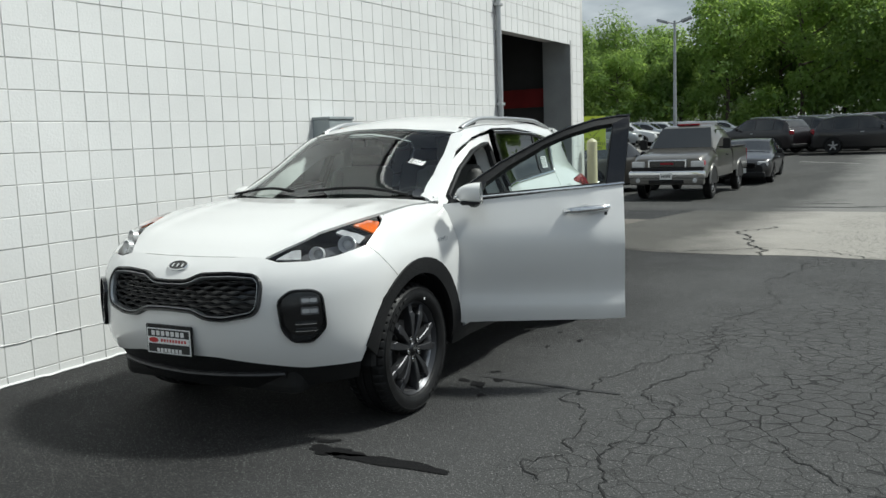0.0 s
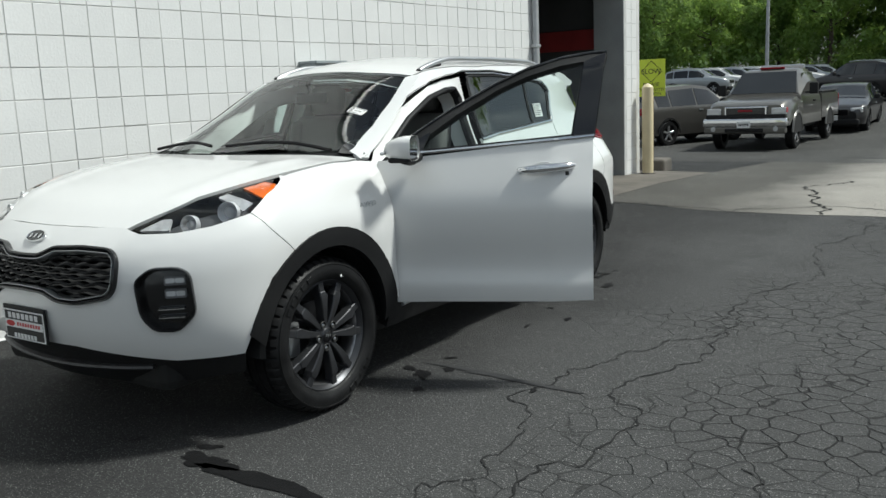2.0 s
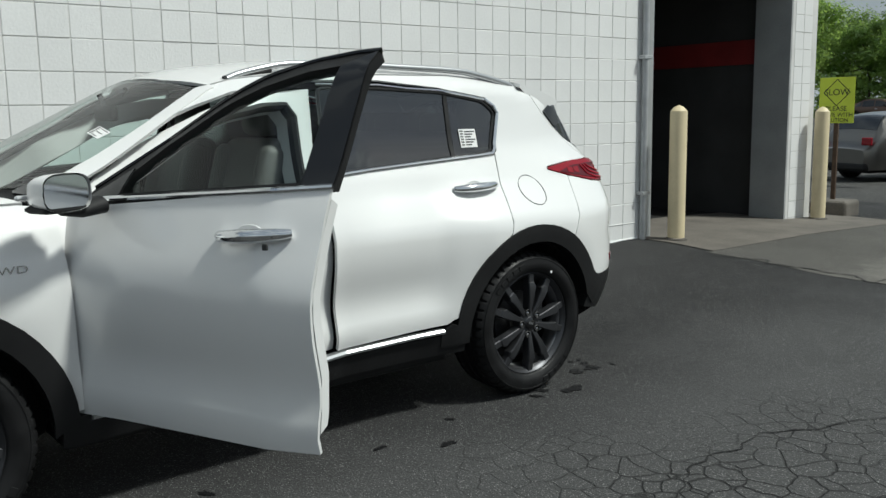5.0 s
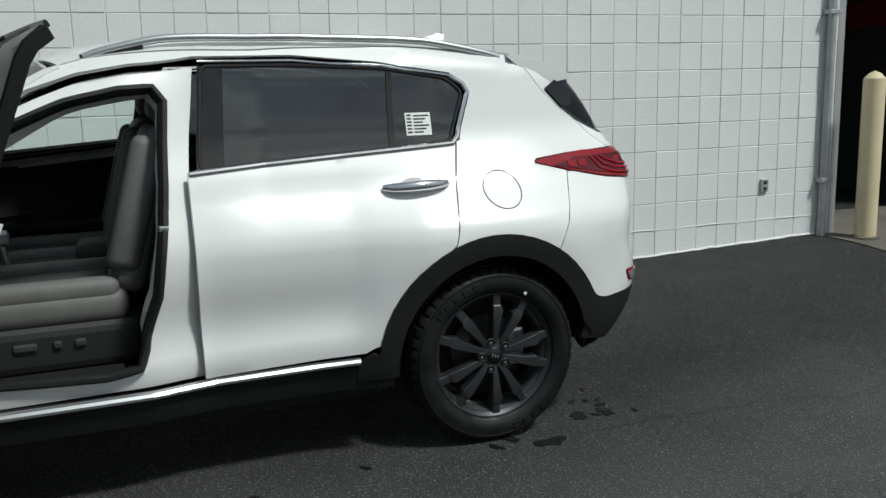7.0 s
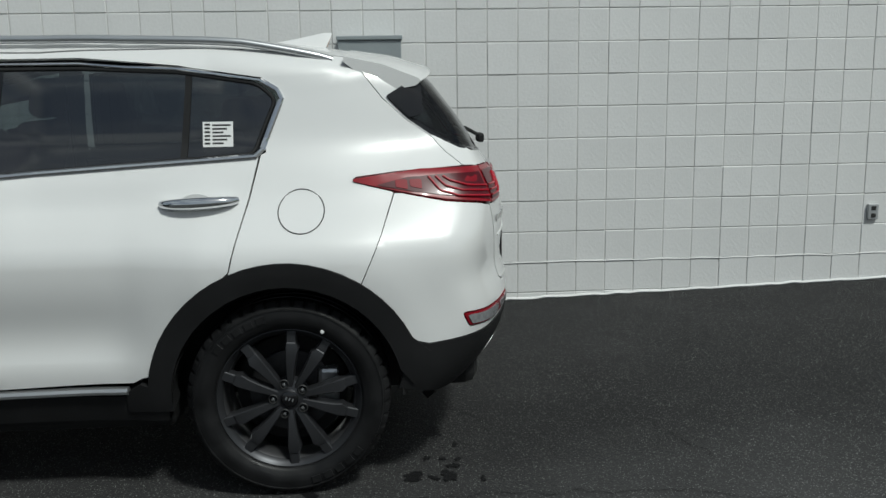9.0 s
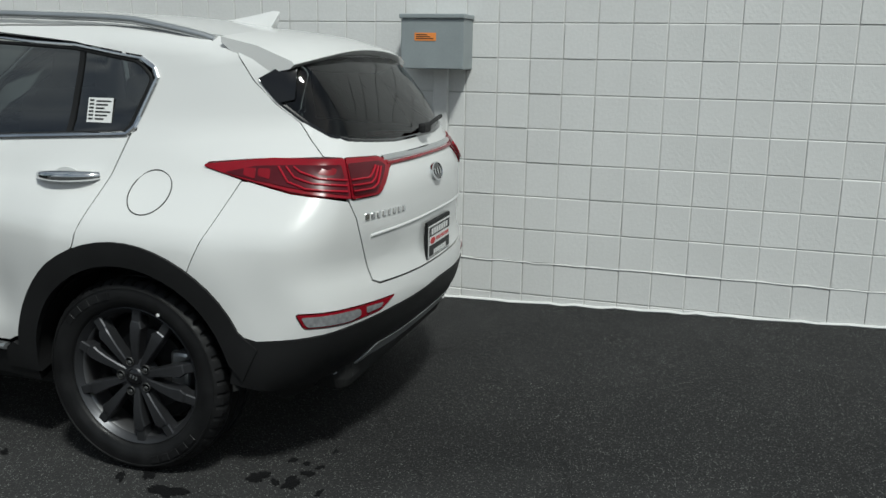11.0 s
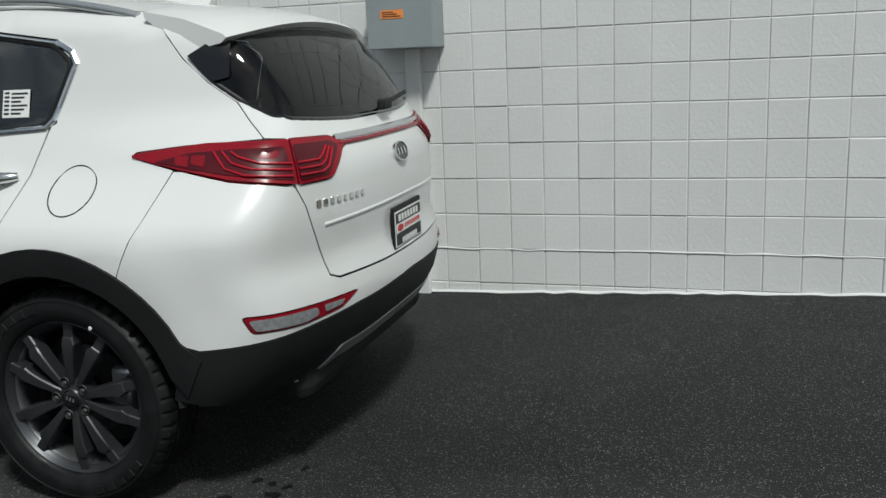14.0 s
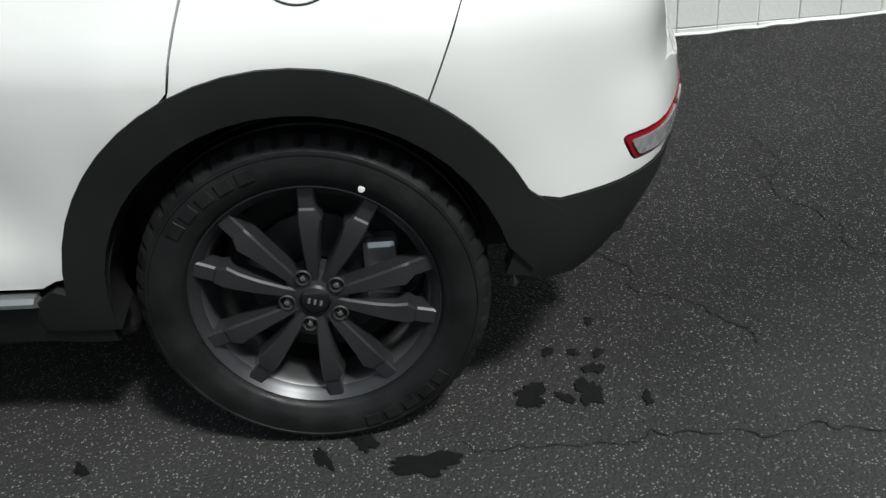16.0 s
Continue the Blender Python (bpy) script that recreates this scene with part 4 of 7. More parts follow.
# headlamps and fog lamps
for sign in (1, -1):
    lp = lamp if sign > 0 else flip(lamp)
    head = skin("headlamp", "nose", grown(lp, -0.003), LAMP_BLACK, step=0.04, lift=-0.085, thick=0.0, label="clear headlamp in a dark housing")
    for x, y, z, r in ((0.640, -3.20, 0.966, 0.036), (0.735, -3.08, 1.000, 0.042)):
        q = nose((x, y, z))[0]
        p = throw("nose", [q])
        n = Vector(slope(p)[0])
        aim = Vector((n.x * 0.8, n.y * 1.2 - 0.3, n.z * 0.2)).normalized()
        c = Vector(p[0]) - n * 0.040
        m = Matrix.Translation(c) @ aim.to_track_quat("Z", "Y").to_matrix().to_4x4()
        if sign < 0:
            m = Matrix.Diagonal((-1, 1, 1, 1)) @ m
        part("reflector", moved(spun([(r * 0.5, 0.0), (r * 0.8, 0.010), (r, 0.030), (r * 1.06, 0.030), (r * 1.06, 0.0)], 28), m), LAMP_SILVER, head, smooth=40)
        part("projector_lens", moved(spun([(0.0, 0.026), (r * 0.35, 0.022), (r * 0.62, 0.010), (r * 0.66, 0.0)], 24), m), BLACK_GLOSS if r > 0.042 else LENS_WHITE, head, smooth=60)
    amber = rounded(side_to("nose", (-2.965, 1.026), (-2.92, 1.048), (-2.845, 1.078)) + top_to("nose", (hood_edge(-2.85) + 0.014, -2.85), (hood_edge(-2.95) + 0.022, -2.95)), 0.006, 3)
    skin("turn_signal", "nose", amber if sign > 0 else flip(amber), AMBER, step=0.03, lift=-0.014, thick=0.01, parent=head, label="amber turn signal")
    silver = rounded(side_to("nose", (-3.06, 0.988), (-3.01, 1.014)) + top_to("nose", (hood_edge(-3.01) + 0.018, -3.01), (hood_edge(-3.06) + 0.03, -3.06)), 0.006, 3)
    skin("side_reflector", "nose", silver if sign > 0 else flip(silver), LENS_WHITE, step=0.03, lift=-0.02, thick=0.01, parent=head)
    ribs = rounded(nose((0.49, -3.34, 0.938), (0.575, -3.26, 0.936), (0.575, -3.24, 0.976), (0.545, -3.27, 0.974)), 0.006, 3)
    skin("daytime_light", "nose", ribs if sign > 0 else flip(ribs), LENS_WHITE, step=0.03, lift=-0.02, thick=0.01, parent=head)
    lens = skin("lens", "nose", grown(lp, -0.002), CLEAR_LENS, step=0.04, lift=0.001, thick=0.0, parent=head)
    lens.visible_shadow = False
    fg = fog if sign > 0 else flip(fog)
    unit = skin("fog_lamp", "nose", grown(fg, 0.004), BLACK_GLOSS, step=0.035, lift=-0.03, thick=0.0, label="black fog lamp recess with four small lamps")
    part("recess_rim", strip("nose", grown(fg, 0.0) + grown(fg, 0.0)[:1], 0.014, 0.002, 0.035), BLACK_GLOSS, unit)
    for k in range(4):
        x, z = 0.715 + 0.062 * (k % 2), 0.735 - 0.052 * (k // 2)
        cube = rounded(nose((x - 0.022, -3.41, z - 0.019), (x + 0.022, -3.38, z - 0.019), (x + 0.022, -3.38, z + 0.019), (x - 0.022, -3.41, z + 0.019)), 0.008, 3)
        skin("led_lamp", "nose", cube if sign > 0 else flip(cube), LAMP_BLACK, step=0.02, lift=-0.016, thick=0.012, parent=unit)
        dot = rounded(nose((x - 0.012, -3.41, z - 0.010), (x + 0.012, -3.38, z - 0.010), (x + 0.012, -3.38, z + 0.010), (x - 0.012, -3.41, z + 0.010)), 0.006, 3)
        skin("led_lens", "nose", dot if sign > 0 else flip(dot), LENS_WHITE, step=0.02, lift=-0.014, thick=0.004, parent=unit)
    for z in (0.62, 0.585):
        ln = [nose((x * sign, -3.40, z + 0.004 * (x - 0.7)))[0] for x in np.linspace(0.64, 0.80, 8)]
        part("chrome_bar", strip("nose", ln, 0.010, -0.012, 0.012), CHROME, unit)

# ---- rear end ----
TL = [(0.87, 0.225, 1.142), (0.80, 0.50, 1.165), (0.72, 0.70, 1.167), (0.715, 0.76, 1.03), (0.78, 0.62, 1.035), (0.85, 0.40, 1.075)]
tail_out = rounded(tail((0.766, 0.246, 1.103), (0.764, 0.250, 1.114), (0.72, 0.49, 1.140), (0.6075, 0.694, 1.140), (0.655, 0.737, 1.008), (0.72, 0.68, 1.020), (0.767, 0.575, 1.033), (0.768, 0.40, 1.067)), 0.008, 3)
tail_in = rounded(tail((0.6055, 0.695, 1.140), (0.436, 0.755, 1.133), (0.365, 0.785, 1.103), (0.40, 0.785, 1.090), (0.50, 0.785, 1.015), (0.525, 0.785, 1.008), (0.653, 0.738, 1.006)), 0.010, 3)
GLASS_OUT = mirror(tail((0.0, 0.53, 1.488), (0.235, 0.518, 1.487), (0.50, 0.49, 1.466), (0.545, 0.43, 1.437), (0.579, 0.370, 1.395), (0.586, 0.448, 1.316), (0.582, 0.535, 1.256), (0.578, 0.613, 1.217), (0.523, 0.694, 1.193), (0.40, 0.730, 1.182), (0.245, 0.757, 1.173), (0.0, 0.765, 1.172)))
gate_half = tail((0.0, 0.5, 1.505), (0.40, 0.44, 1.505)) + GATE_EDGE + tail((0.612, 0.692, 1.143), (0.660, 0.735, 1.004), (0.634, 0.754, 0.94), (0.612, 0.760, 0.87), (0.562, 0.787, 0.711), (0.528, 0.803, 0.696), (0.23, 0.862, 0.690), (0.0, 0.87, 0.688))
lamp_gap = grown(tail_in, 0.003)
gate = skin("tailgate", "tail", mirror(gate_half), WHITE, holes=[grown(GLASS_OUT, 0.002), lamp_gap, flip(lamp_gap)], step=0.04)
back_glass = skin("rear_window", "tail", GLASS_OUT, GLASS_REAR, step=0.06, lift=-0.004, thick=0.004, label="dark rear window")
part("window_border", strip("tail", GLASS_OUT + GLASS_OUT[:1], 0.022, -0.003, 0.006), BLACK_GLOSS, car)
bump_half = tail((0.0, 0.87, 0.681), (0.23, 0.862, 0.683), (0.530, 0.803, 0.689), (0.569, 0.787, 0.706), (0.619, 0.760, 0.87), (0.641, 0.754, 0.94), (0.667, 0.735, 1.001), (0.72, 0.68, 1.016), (0.767, 0.575, 1.029), (0.768, 0.42, 1.061))
bump_half += side_to("tail", *dense([(0.389, 1.064), (0.338, 0.93), (0.265, 0.768), (0.345, 0.70), (0.41, 0.60), (0.445, 0.562)], 0.025, closed=False)) + tail((0.885, 0.495, 0.548), (0.742, 0.71, 0.566), (0.45, 0.83, 0.590), (0.0, 0.87, 0.605))
refl = rounded(tail((0.838, 0.615, 0.641), (0.640, 0.768, 0.634), (0.448, 0.83, 0.632), (0.535, 0.805, 0.594), (0.680, 0.745, 0.583), (0.825, 0.640, 0.589)), 0.012, 3)
skin("rear_bumper", "tail", mirror(bump_half), WHITE, holes=[grown(refl, 0.003), grown(flip(refl), 0.003)], step=0.04)
low_half = tail((0.0, 0.87, 0.602), (0.45, 0.83, 0.587), (0.742, 0.71, 0.563), (0.885, 0.495, 0.545)) + side_to("tail", (0.445, 0.559), (0.385, 0.385)) + tail((0.80, 0.50, 0.36), (0.60, 0.64, 0.362), (0.535, 0.685, 0.375), (0.48, 0.765, 0.452), (0.18, 0.83, 0.478), (0.0, 0.84, 0.480))
skin("bumper_valance", "tail", mirror(low_half), BLACK_TRIM, step=0.04, lift=0.004, thick=0.05, label="black plastic lower rear bumper")
skid = tail((0.0, 0.84, 0.480), (0.18, 0.83, 0.478), (0.48, 0.765, 0.452), (0.535, 0.685, 0.375), (0.60, 0.64, 0.362), (0.53, 0.66, 0.352), (0.46, 0.72, 0.405), (0.18, 0.79, 0.434), (0.0, 0.80, 0.436))
skin("skid_plate", "tail", mirror(skid), SATIN, step=0.04, lift=0.008, thick=0.03, label="silver rear skid plate")
skin("under_valance", "tail", mirror(tail((0.0, 0.80, 0.436), (0.18, 0.79, 0.434), (0.46, 0.72, 0.405), (0.53, 0.66, 0.352), (0.80, 0.5, 0.36), (0.70, 0.5, 0.27), (0.0, 0.6, 0.26))), BLACK_TRIM, step=0.05, lift=-0.01, thick=0.03)

for sign in (1, -1):
    fl = (lambda q: q) if sign > 0 else flip
    unit = skin("tail_lamp", "tail", fl(grown(tail_out, -0.002)), RED_LENS, step=0.03, lift=0.006, thick=0.03, label="long red tail lamp")
    inner = rounded(tail((0.762, 0.33, 1.088), (0.742, 0.44, 1.112), (0.700, 0.555, 1.118), (0.632, 0.685, 1.118), (0.656, 0.725, 1.022), (0.72, 0.665, 1.034), (0.764, 0.565, 1.047)), 0.008, 3)
    skin("dark_field", "tail", fl(inner), RED_DARK, step=0.03, lift=0.009, thick=0.004, parent=unit)
    for k in range(3):
        d = 0.017 * k
        guide = tail((0.735 - d * 0.6, 0.52 + d * 1.3, 1.112), (0.742 - d * 0.6, 0.555 + d * 1.1, 1.062 + d), (0.735 - d, 0.61 + d, 1.042 + d), (0.655 - d * 0.3, 0.716, 1.033 + d))
        part("light_guide", strip("tail", fl(guide) if sign < 0 else guide, 0.007, 0.013, 0.004), RED_BRIGHT, unit)
    for y in (0.40, 0.455):
        cell = rounded(tail((0.764, y, 1.080), (0.757, y, 1.104), (0.745, y + 0.04, 1.104), (0.757, y + 0.04, 1.070)), 0.006, 2)
        skin("lamp_cell", "tail", fl(cell), RED_LENS, step=0.03, lift=0.011, thick=0.003, parent=unit)
    gunit = skin("tailgate_lamp", "tail", fl(grown(tail_in, -0.002)), RED_LENS, step=0.03, lift=0.006, thick=0.03, label="red lamp on the tailgate")
    inner = rounded(tail((0.606, 0.70, 1.120), (0.45, 0.758, 1.116), (0.425, 0.772, 1.098), (0.528, 0.775, 1.022), (0.638, 0.735, 1.020)), 0.008, 3)
    skin("dark_field", "tail", fl(inner), RED_DARK, step=0.03, lift=0.009, thick=0.004, parent=gunit)
    for k in range(3):
        d = 0.017 * k
        guide = tail((0.635, 0.73, 1.033 + d), (0.548 + d * 0.2, 0.766, 1.033 + d), (0.515 + d * 0.5, 0.770, 1.045 + d), (0.462 + d, 0.770, 1.095 + d * 0.2))
        part("light_guide", strip("tail", fl(guide) if sign < 0 else guide, 0.007, 0.013, 0.004), RED_BRIGHT, gunit)
    rf = skin("rear_reflector", "tail", fl(grown(refl, -0.002)), RED_LENS, step=0.03, lift=0.002, thick=0.02, label="reverse lamp in a red surround")
    rev = rounded(tail((0.826, 0.628, 0.631), (0.645, 0.768, 0.625), (0.640, 0.768, 0.600), (0.685, 0.745, 0.591), (0.816, 0.645, 0.597)), 0.01, 3)
    skin("reverse_lens", "tail", fl(rev), REVERSE_LENS, step=0.03, lift=0.006, thick=0.006, parent=rf)
    sm = rounded(tail((0.612, 0.778, 0.624), (0.525, 0.81, 0.622), (0.540, 0.805, 0.608), (0.612, 0.778, 0.602)), 0.005, 2)
    skin("small_lens", "tail", fl(sm), REVERSE_LENS, step=0.03, lift=0.006, thick=0.004, parent=rf)
part("red_band", strip("tail", [tail((x, 0.80, 1.104))[0] for x in np.linspace(-0.42, 0.42, 21)], 0.014, 0.005, 0.008), RED_LENS, car, "thin red light band")
part("chrome_band", strip("tail", [tail((x, 0.79, 1.124))[0] for x in np.linspace(-0.43, 0.43, 21)], 0.022, 0.005, 0.008), CHROME, car, "chrome tailgate strip")
emblem(0.0, 1.034, "tail", 0.135, 0.075)
# gate crease
part("gate_crease", strip("tail", [tail((x, 0.85, 0.868 + 0.012 * (1 - (x / 0.62) ** 2)))[0] for x in np.linspace(-0.62, 0.62, 25)], 0.012, 0.0015, 0.005), WHITE, car)
# roof spoiler
sp = bmesh.new()
rows = []
for i in range(17):
    x = -0.575 + 1.15 * i / 16
    e = (abs(x) / 0.575) ** 4
    y0, y1 = 0.24 - 0.02 * e, 0.556 - 0.055 * e
    zt0 = edge_z(abs(x) * 0.92, y0) + 0.004
    zt1 = 1.514 - 0.055 * (abs(x) / 0.57) ** 2
    ring = [(x, y0, zt0 - 0.02), (x, y0, zt0), (x, (y0 + y1) / 2, (zt0 + zt1) / 2 + 0.012), (x, y1 - 0.01, zt1 + 0.003), (x, y1, zt1 - 0.008), (x, y1 - 0.02, zt1 - 0.024), (x, 0.36, 1.462 - 0.05 * e)]
    rows.append([sp.verts.new(c) for c in ring])
for a, b in zip(rows, rows[1:]):
    for k in range(6):
        sp.faces.new((a[k], b[k], b[k + 1], a[k + 1]))
sp.faces.new(rows[0]), sp.faces.new(rows[-1][::-1])
bmesh.ops.recalc_face_normals(sp, faces=sp.faces[:])
part("spoiler", sp, WHITE, car, "white roof spoiler", smooth=40)
for sign in (1, -1):
    fin = rounded(tail((0.545, 0.43, 1.440), (0.581, 0.365, 1.398), (0.588, 0.447, 1.318), (0.560, 0.49, 1.330), (0.535, 0.49, 1.445)), 0.01, 3)
    skin("spoiler_fin", "tail", fin if sign > 0 else flip(fin), BLACK_GLOSS, step=0.04, lift=0.008, thick=0.03, label="gloss black spoiler fin")
# wiper
wp = bmesh.new()
tube([(-0.02, 0.785, 1.205), (-0.10, 0.780, 1.215), (-0.34, 0.752, 1.232)], 0.009, 8, bm=wp)
box(-0.06, 0.77, 1.185, 0.03, 0.80, 1.225, 0.01, bm=wp)
part("rear_wiper", wp, BLACK_TRIM, car)

# ---- doors ----
HINGE = Vector((0.84, -2.13, 0))
SWING = Matrix.Translation(HINGE) @ Matrix.Rotation(radians(-69), 4, "Z") @ Matrix.Translation(-HINGE)
DOOR = [(-2.178, 1.10), (-2.176, 0.80), (-2.164, 0.40), (-1.128, 0.414), (-1.127, 0.80), (-1.126, 1.163)]
belt = lambda y: 1.128 + 0.038 * (y + 2.15) / 1.03
DOOR_TOP = [(-2.10, 1.165), (-1.85, 1.318), (-1.60, 1.440), (-1.45, 1.499), (-1.28, 1.540), (-1.15, 1.554), (-1.068, 1.557)]
FRAME = [(-2.165, belt(-2.165) - 0.03)] + DOOR_TOP + [(-1.118, 1.160)]
PANE = [(-1.965, belt(-1.965) + 0.012), (-1.94, 1.205), (-1.80, 1.300), (-1.58, 1.415), (-1.44, 1.466), (-1.28, 1.505), (-1.175, 1.516), (-1.225, belt(-1.225) + 0.016)]


def handle(parent, y0, y1, z, sign):
    """A chrome pull handle standing off the door, with the cup behind it."""
    p = throw("side", [(y0, z - 0.006), ((y0 + y1) / 2, z), (y1, z + 0.004)])
    bm = bmesh.new()
    pts = []
    for i in range(13):
        t = i / 12
        q = p[0] * (1 - t) + p[2] * t
        out = 0.006 + 0.038 * math.sin(math.pi * t) ** 0.5
        pts.append((sign * (q[0] + out), q[1], q[2]))
    tube(pts, [0.015 + 0.008 * math.sin(math.pi * i / 12) ** 0.6 for i in range(13)], 10, bm=bm, flat=0.95)
    h = part("handle", bm, CHROME, parent, "chrome door handle", smooth=50)
    part("cup", moved(spun([(0.0, 0.001), (0.6, 0.0015), (1.0, 0.004), (1.04, 0.001)], 26, axis="x"), Matrix.Translation((sign * (p[1][0] + 0.0), p[1][1] - 0.01, p[1][2] - 0.012)) @ Matrix.Diagonal((sign, 0.062, 0.040, 1))), WHITE, parent, smooth=60)


def front_door(sign):
    door = skin("front_door", "side", DOOR, WHITE, sign=sign, step=0.045, label="white driver door standing wide open" if sign > 0 else "white closed passenger door")
    if sign > 0:
        door.matrix_local = SWING
    hole = grown(PANE, 0.0)
    skin("window_frame", "side", FRAME, BLACK_TRIM, holes=[hole], sign=sign, step=0.04, lift=-0.004, thick=0.035, parent=door)
    g = skin("door_window", "side", grown(PANE, 0.012), GLASS, sign=sign, step=0.07, lift=-0.018, thick=0.004, parent=door, label="wet green-tinted door glass")
    g.visible_shadow = False
    part("roof_moulding", strip("side", DOOR_TOP, 0.012, 0.0, 0.012, sign), BLACK_GLOSS, door)
    skin("pillar_cover", "side", [(-1.222, belt(-1.22) + 0.004), (-1.122, belt(-1.122) + 0.004), (-1.072, 1.552), (-1.172, 1.512)], BLACK_GLOSS, sign=sign, lift=0.001, thick=0.005, parent=door)
    part("chrome_strip", strip("side", [(-2.10, belt(-2.10) - 0.004), (-1.6, belt(-1.6) - 0.004), (-1.122, belt(-1.122) - 0.004)], 0.018, 0.005, 0.01, sign), CHROME, door, "chrome window strip")
    handle(door, -1.47, -1.215, 1.035, sign)
    part("lock_cover", box(sign * 0.925 - 0.004, -1.245, 1.022, sign * 0.925 + 0.004, -1.228, 1.040, 0.002), INK, door)
    # inner side of the door
    inner = [(-2.14, 1.09), (-2.13, 0.43), (-1.145, 0.445), (-1.145, 1.145)]
    skin("inner_shell", "side", inner, WHITE_IN, sign=sign, step=0.08, lift=-0.055, thick=0.05, parent=door)
    skin("door_trim", "side", rounded([(-2.09, 1.10), (-2.05, 0.50), (-1.24, 0.52), (-1.20, 1.13)], 0.06), CABIN, sign=sign, step=0.06, lift=-0.085, thick=0.03, parent=door)
    skin("trim_insert", "side", rounded([(-1.98, 1.03), (-1.90, 0.84), (-1.27, 0.86), (-1.25, 1.06)], 0.04), CLOTH_DARK, sign=sign, step=0.06, lift=-0.10, thick=0.012, parent=door)
    arm = throw("side", [(-1.85, 0.80), (-1.35, 0.80)])
    part("armrest", box(sign * arm[0][0] - sign * 0.20 if sign > 0 else sign * arm[0][0] + 0.09, -1.86, 0.755, sign * arm[0][0] - 0.09 if sign > 0 else sign * arm[0][0] + 0.20, -1.33, 0.815, 0.02), CABIN, door)
    part("inner_handle", box(sign * 0.80 - 0.012, -1.94, 0.995, sign * 0.80 + 0.012, -1.81, 1.015, 0.006), CHROME, door)
    part("door_reflector", box(sign * 0.786 - 0.008, -1.275, 0.455, sign * 0.780 + 0.004, -1.215, 0.525, 0.004), RED_BRIGHT, door, "red door-edge reflector")
    # mirror
    x0, y0, z0 = (0.925 if sign > 0 else 0.80), (-2.0 if sign > 0 else -1.93), (1.15 if sign > 0 else 1.12)
    shell = bmesh.new()
    rows = []
    for i in range(9):
        t = i / 8
        yy = -0.085 + 0.15 * t
        s = (1 - (1 - t) ** 2.4) ** 0.5
        ring = []
        for k in range(20):
            a = 2 * math.pi * k / 20
            cx, cz = math.cos(a), math.sin(a)
            e = 0.62
            px = math.copysign(abs(cx) ** e, cx) * 0.088 * max(s, 0.08) + 0.09
            pz = math.copysign(abs(cz) ** e, cz) * 0.060 * max(s, 0.08) + 0.022 - 0.012 * (1 - s)
            ring.append(shell.verts.new((sign * (x0 + px), y0 + yy, z0 + pz)))
        rows.append(ring)
    for a, b in zip(rows, rows[1:]):
        for k in range(20):
            shell.faces.new((a[k], a[(k + 1) % 20], b[(k + 1) % 20], b[k]))
    shell.faces.new(rows[0])
    bmesh.ops.recalc_face_normals(shell, faces=shell.faces[:])
    part("mirror_shell", shell, WHITE, door, "white mirror housing", smooth=60)
    face = bmesh.new()
    ring = [face.verts.new((sign * (x0 + 0.09 + math.copysign(abs(math.cos(a)) ** 0.62, math.cos(a)) * 0.080), y0 + 0.060, z0 + 0.022 + math.copysign(abs(math.sin(a)) ** 0.62, math.sin(a)) * 0.054)) for a in [2 * math.pi * k / 24 for k in range(24)]]
    face.faces.new(ring)
    part("mirror_glass", face, CHROME, door)
    part("mirror_cap", box(sign * (x0 + 0.09) - 0.080, y0 - 0.05, z0 - 0.042, sign * (x0 + 0.09) + 0.080, y0 + 0.062, z0 - 0.016, 0.018, 3), BLACK_TRIM, door)
    part("mirror_signal", box(sign * (x0 + 0.105) - 0.070, y0 - 0.083, z0 - 0.004, sign * (x0 + 0.105) + 0.070, y0 - 0.062, z0 + 0.014, 0.008), LENS_WHITE, door)
    stalk = bmesh.new()
    tube([(sign * 0.86, y0 + 0.02, z0 - 0.03), (sign * 0.93, y0 + 0.015, z0 - 0.045), (sign * 1.0, y0 + 0.01, z0 - 0.035)], [0.045, 0.032, 0.028], 12, bm=stalk, flat=0.7)
    part("mirror_foot", stalk, BLACK_TRIM, door, smooth=50)
    skin("mirror_sail", "side", [(-2.10, belt(-2.10) + 0.006), (-1.95, belt(-1.95) + 0.006), (-1.92, 1.225)], BLACK_GLOSS, sign=sign, lift=0.002, thick=0.008, parent=door)
    return door


DOOR_DRAWN[0] = True
front_door(1)
front_door(-1)
DOOR_DRAWN[0] = False
for sign in (1, -1):
    handle(car, -0.41, -0.155, 1.072, sign)
    skin("quarter_light", "side", rounded([(-2.205, 1.138), (-2.29, 1.150), (-2.17, 1.195)], 0.012), BLACK_GLOSS, sign=sign, lift=0.003, thick=0.008)
    cap = [(0.066 + 0.079 * math.cos(a), 1.028 + 0.079 * math.sin(a)) for a in np.linspace(0, 2 * math.pi, 49)]
    if sign > 0:
        part("fuel_flap_gap", strip("side", cap, 0.0035, 0.0018, 0.002, sign, 0.008), INK, car)

# lettering on the front wing
p = throw("side", [(-2.375, 0.922)])[0]
part("wing_lettering", moved(lettering("AWD", 0.036, 0.002), Matrix.Translation((p[0] + 0.003, p[1], p[2])) @ pose(0, 0, 0, 90, 0, 90) @ Matrix.Diagonal((1.45, 1, 1, 1))), CHROME, car, "chrome letters")
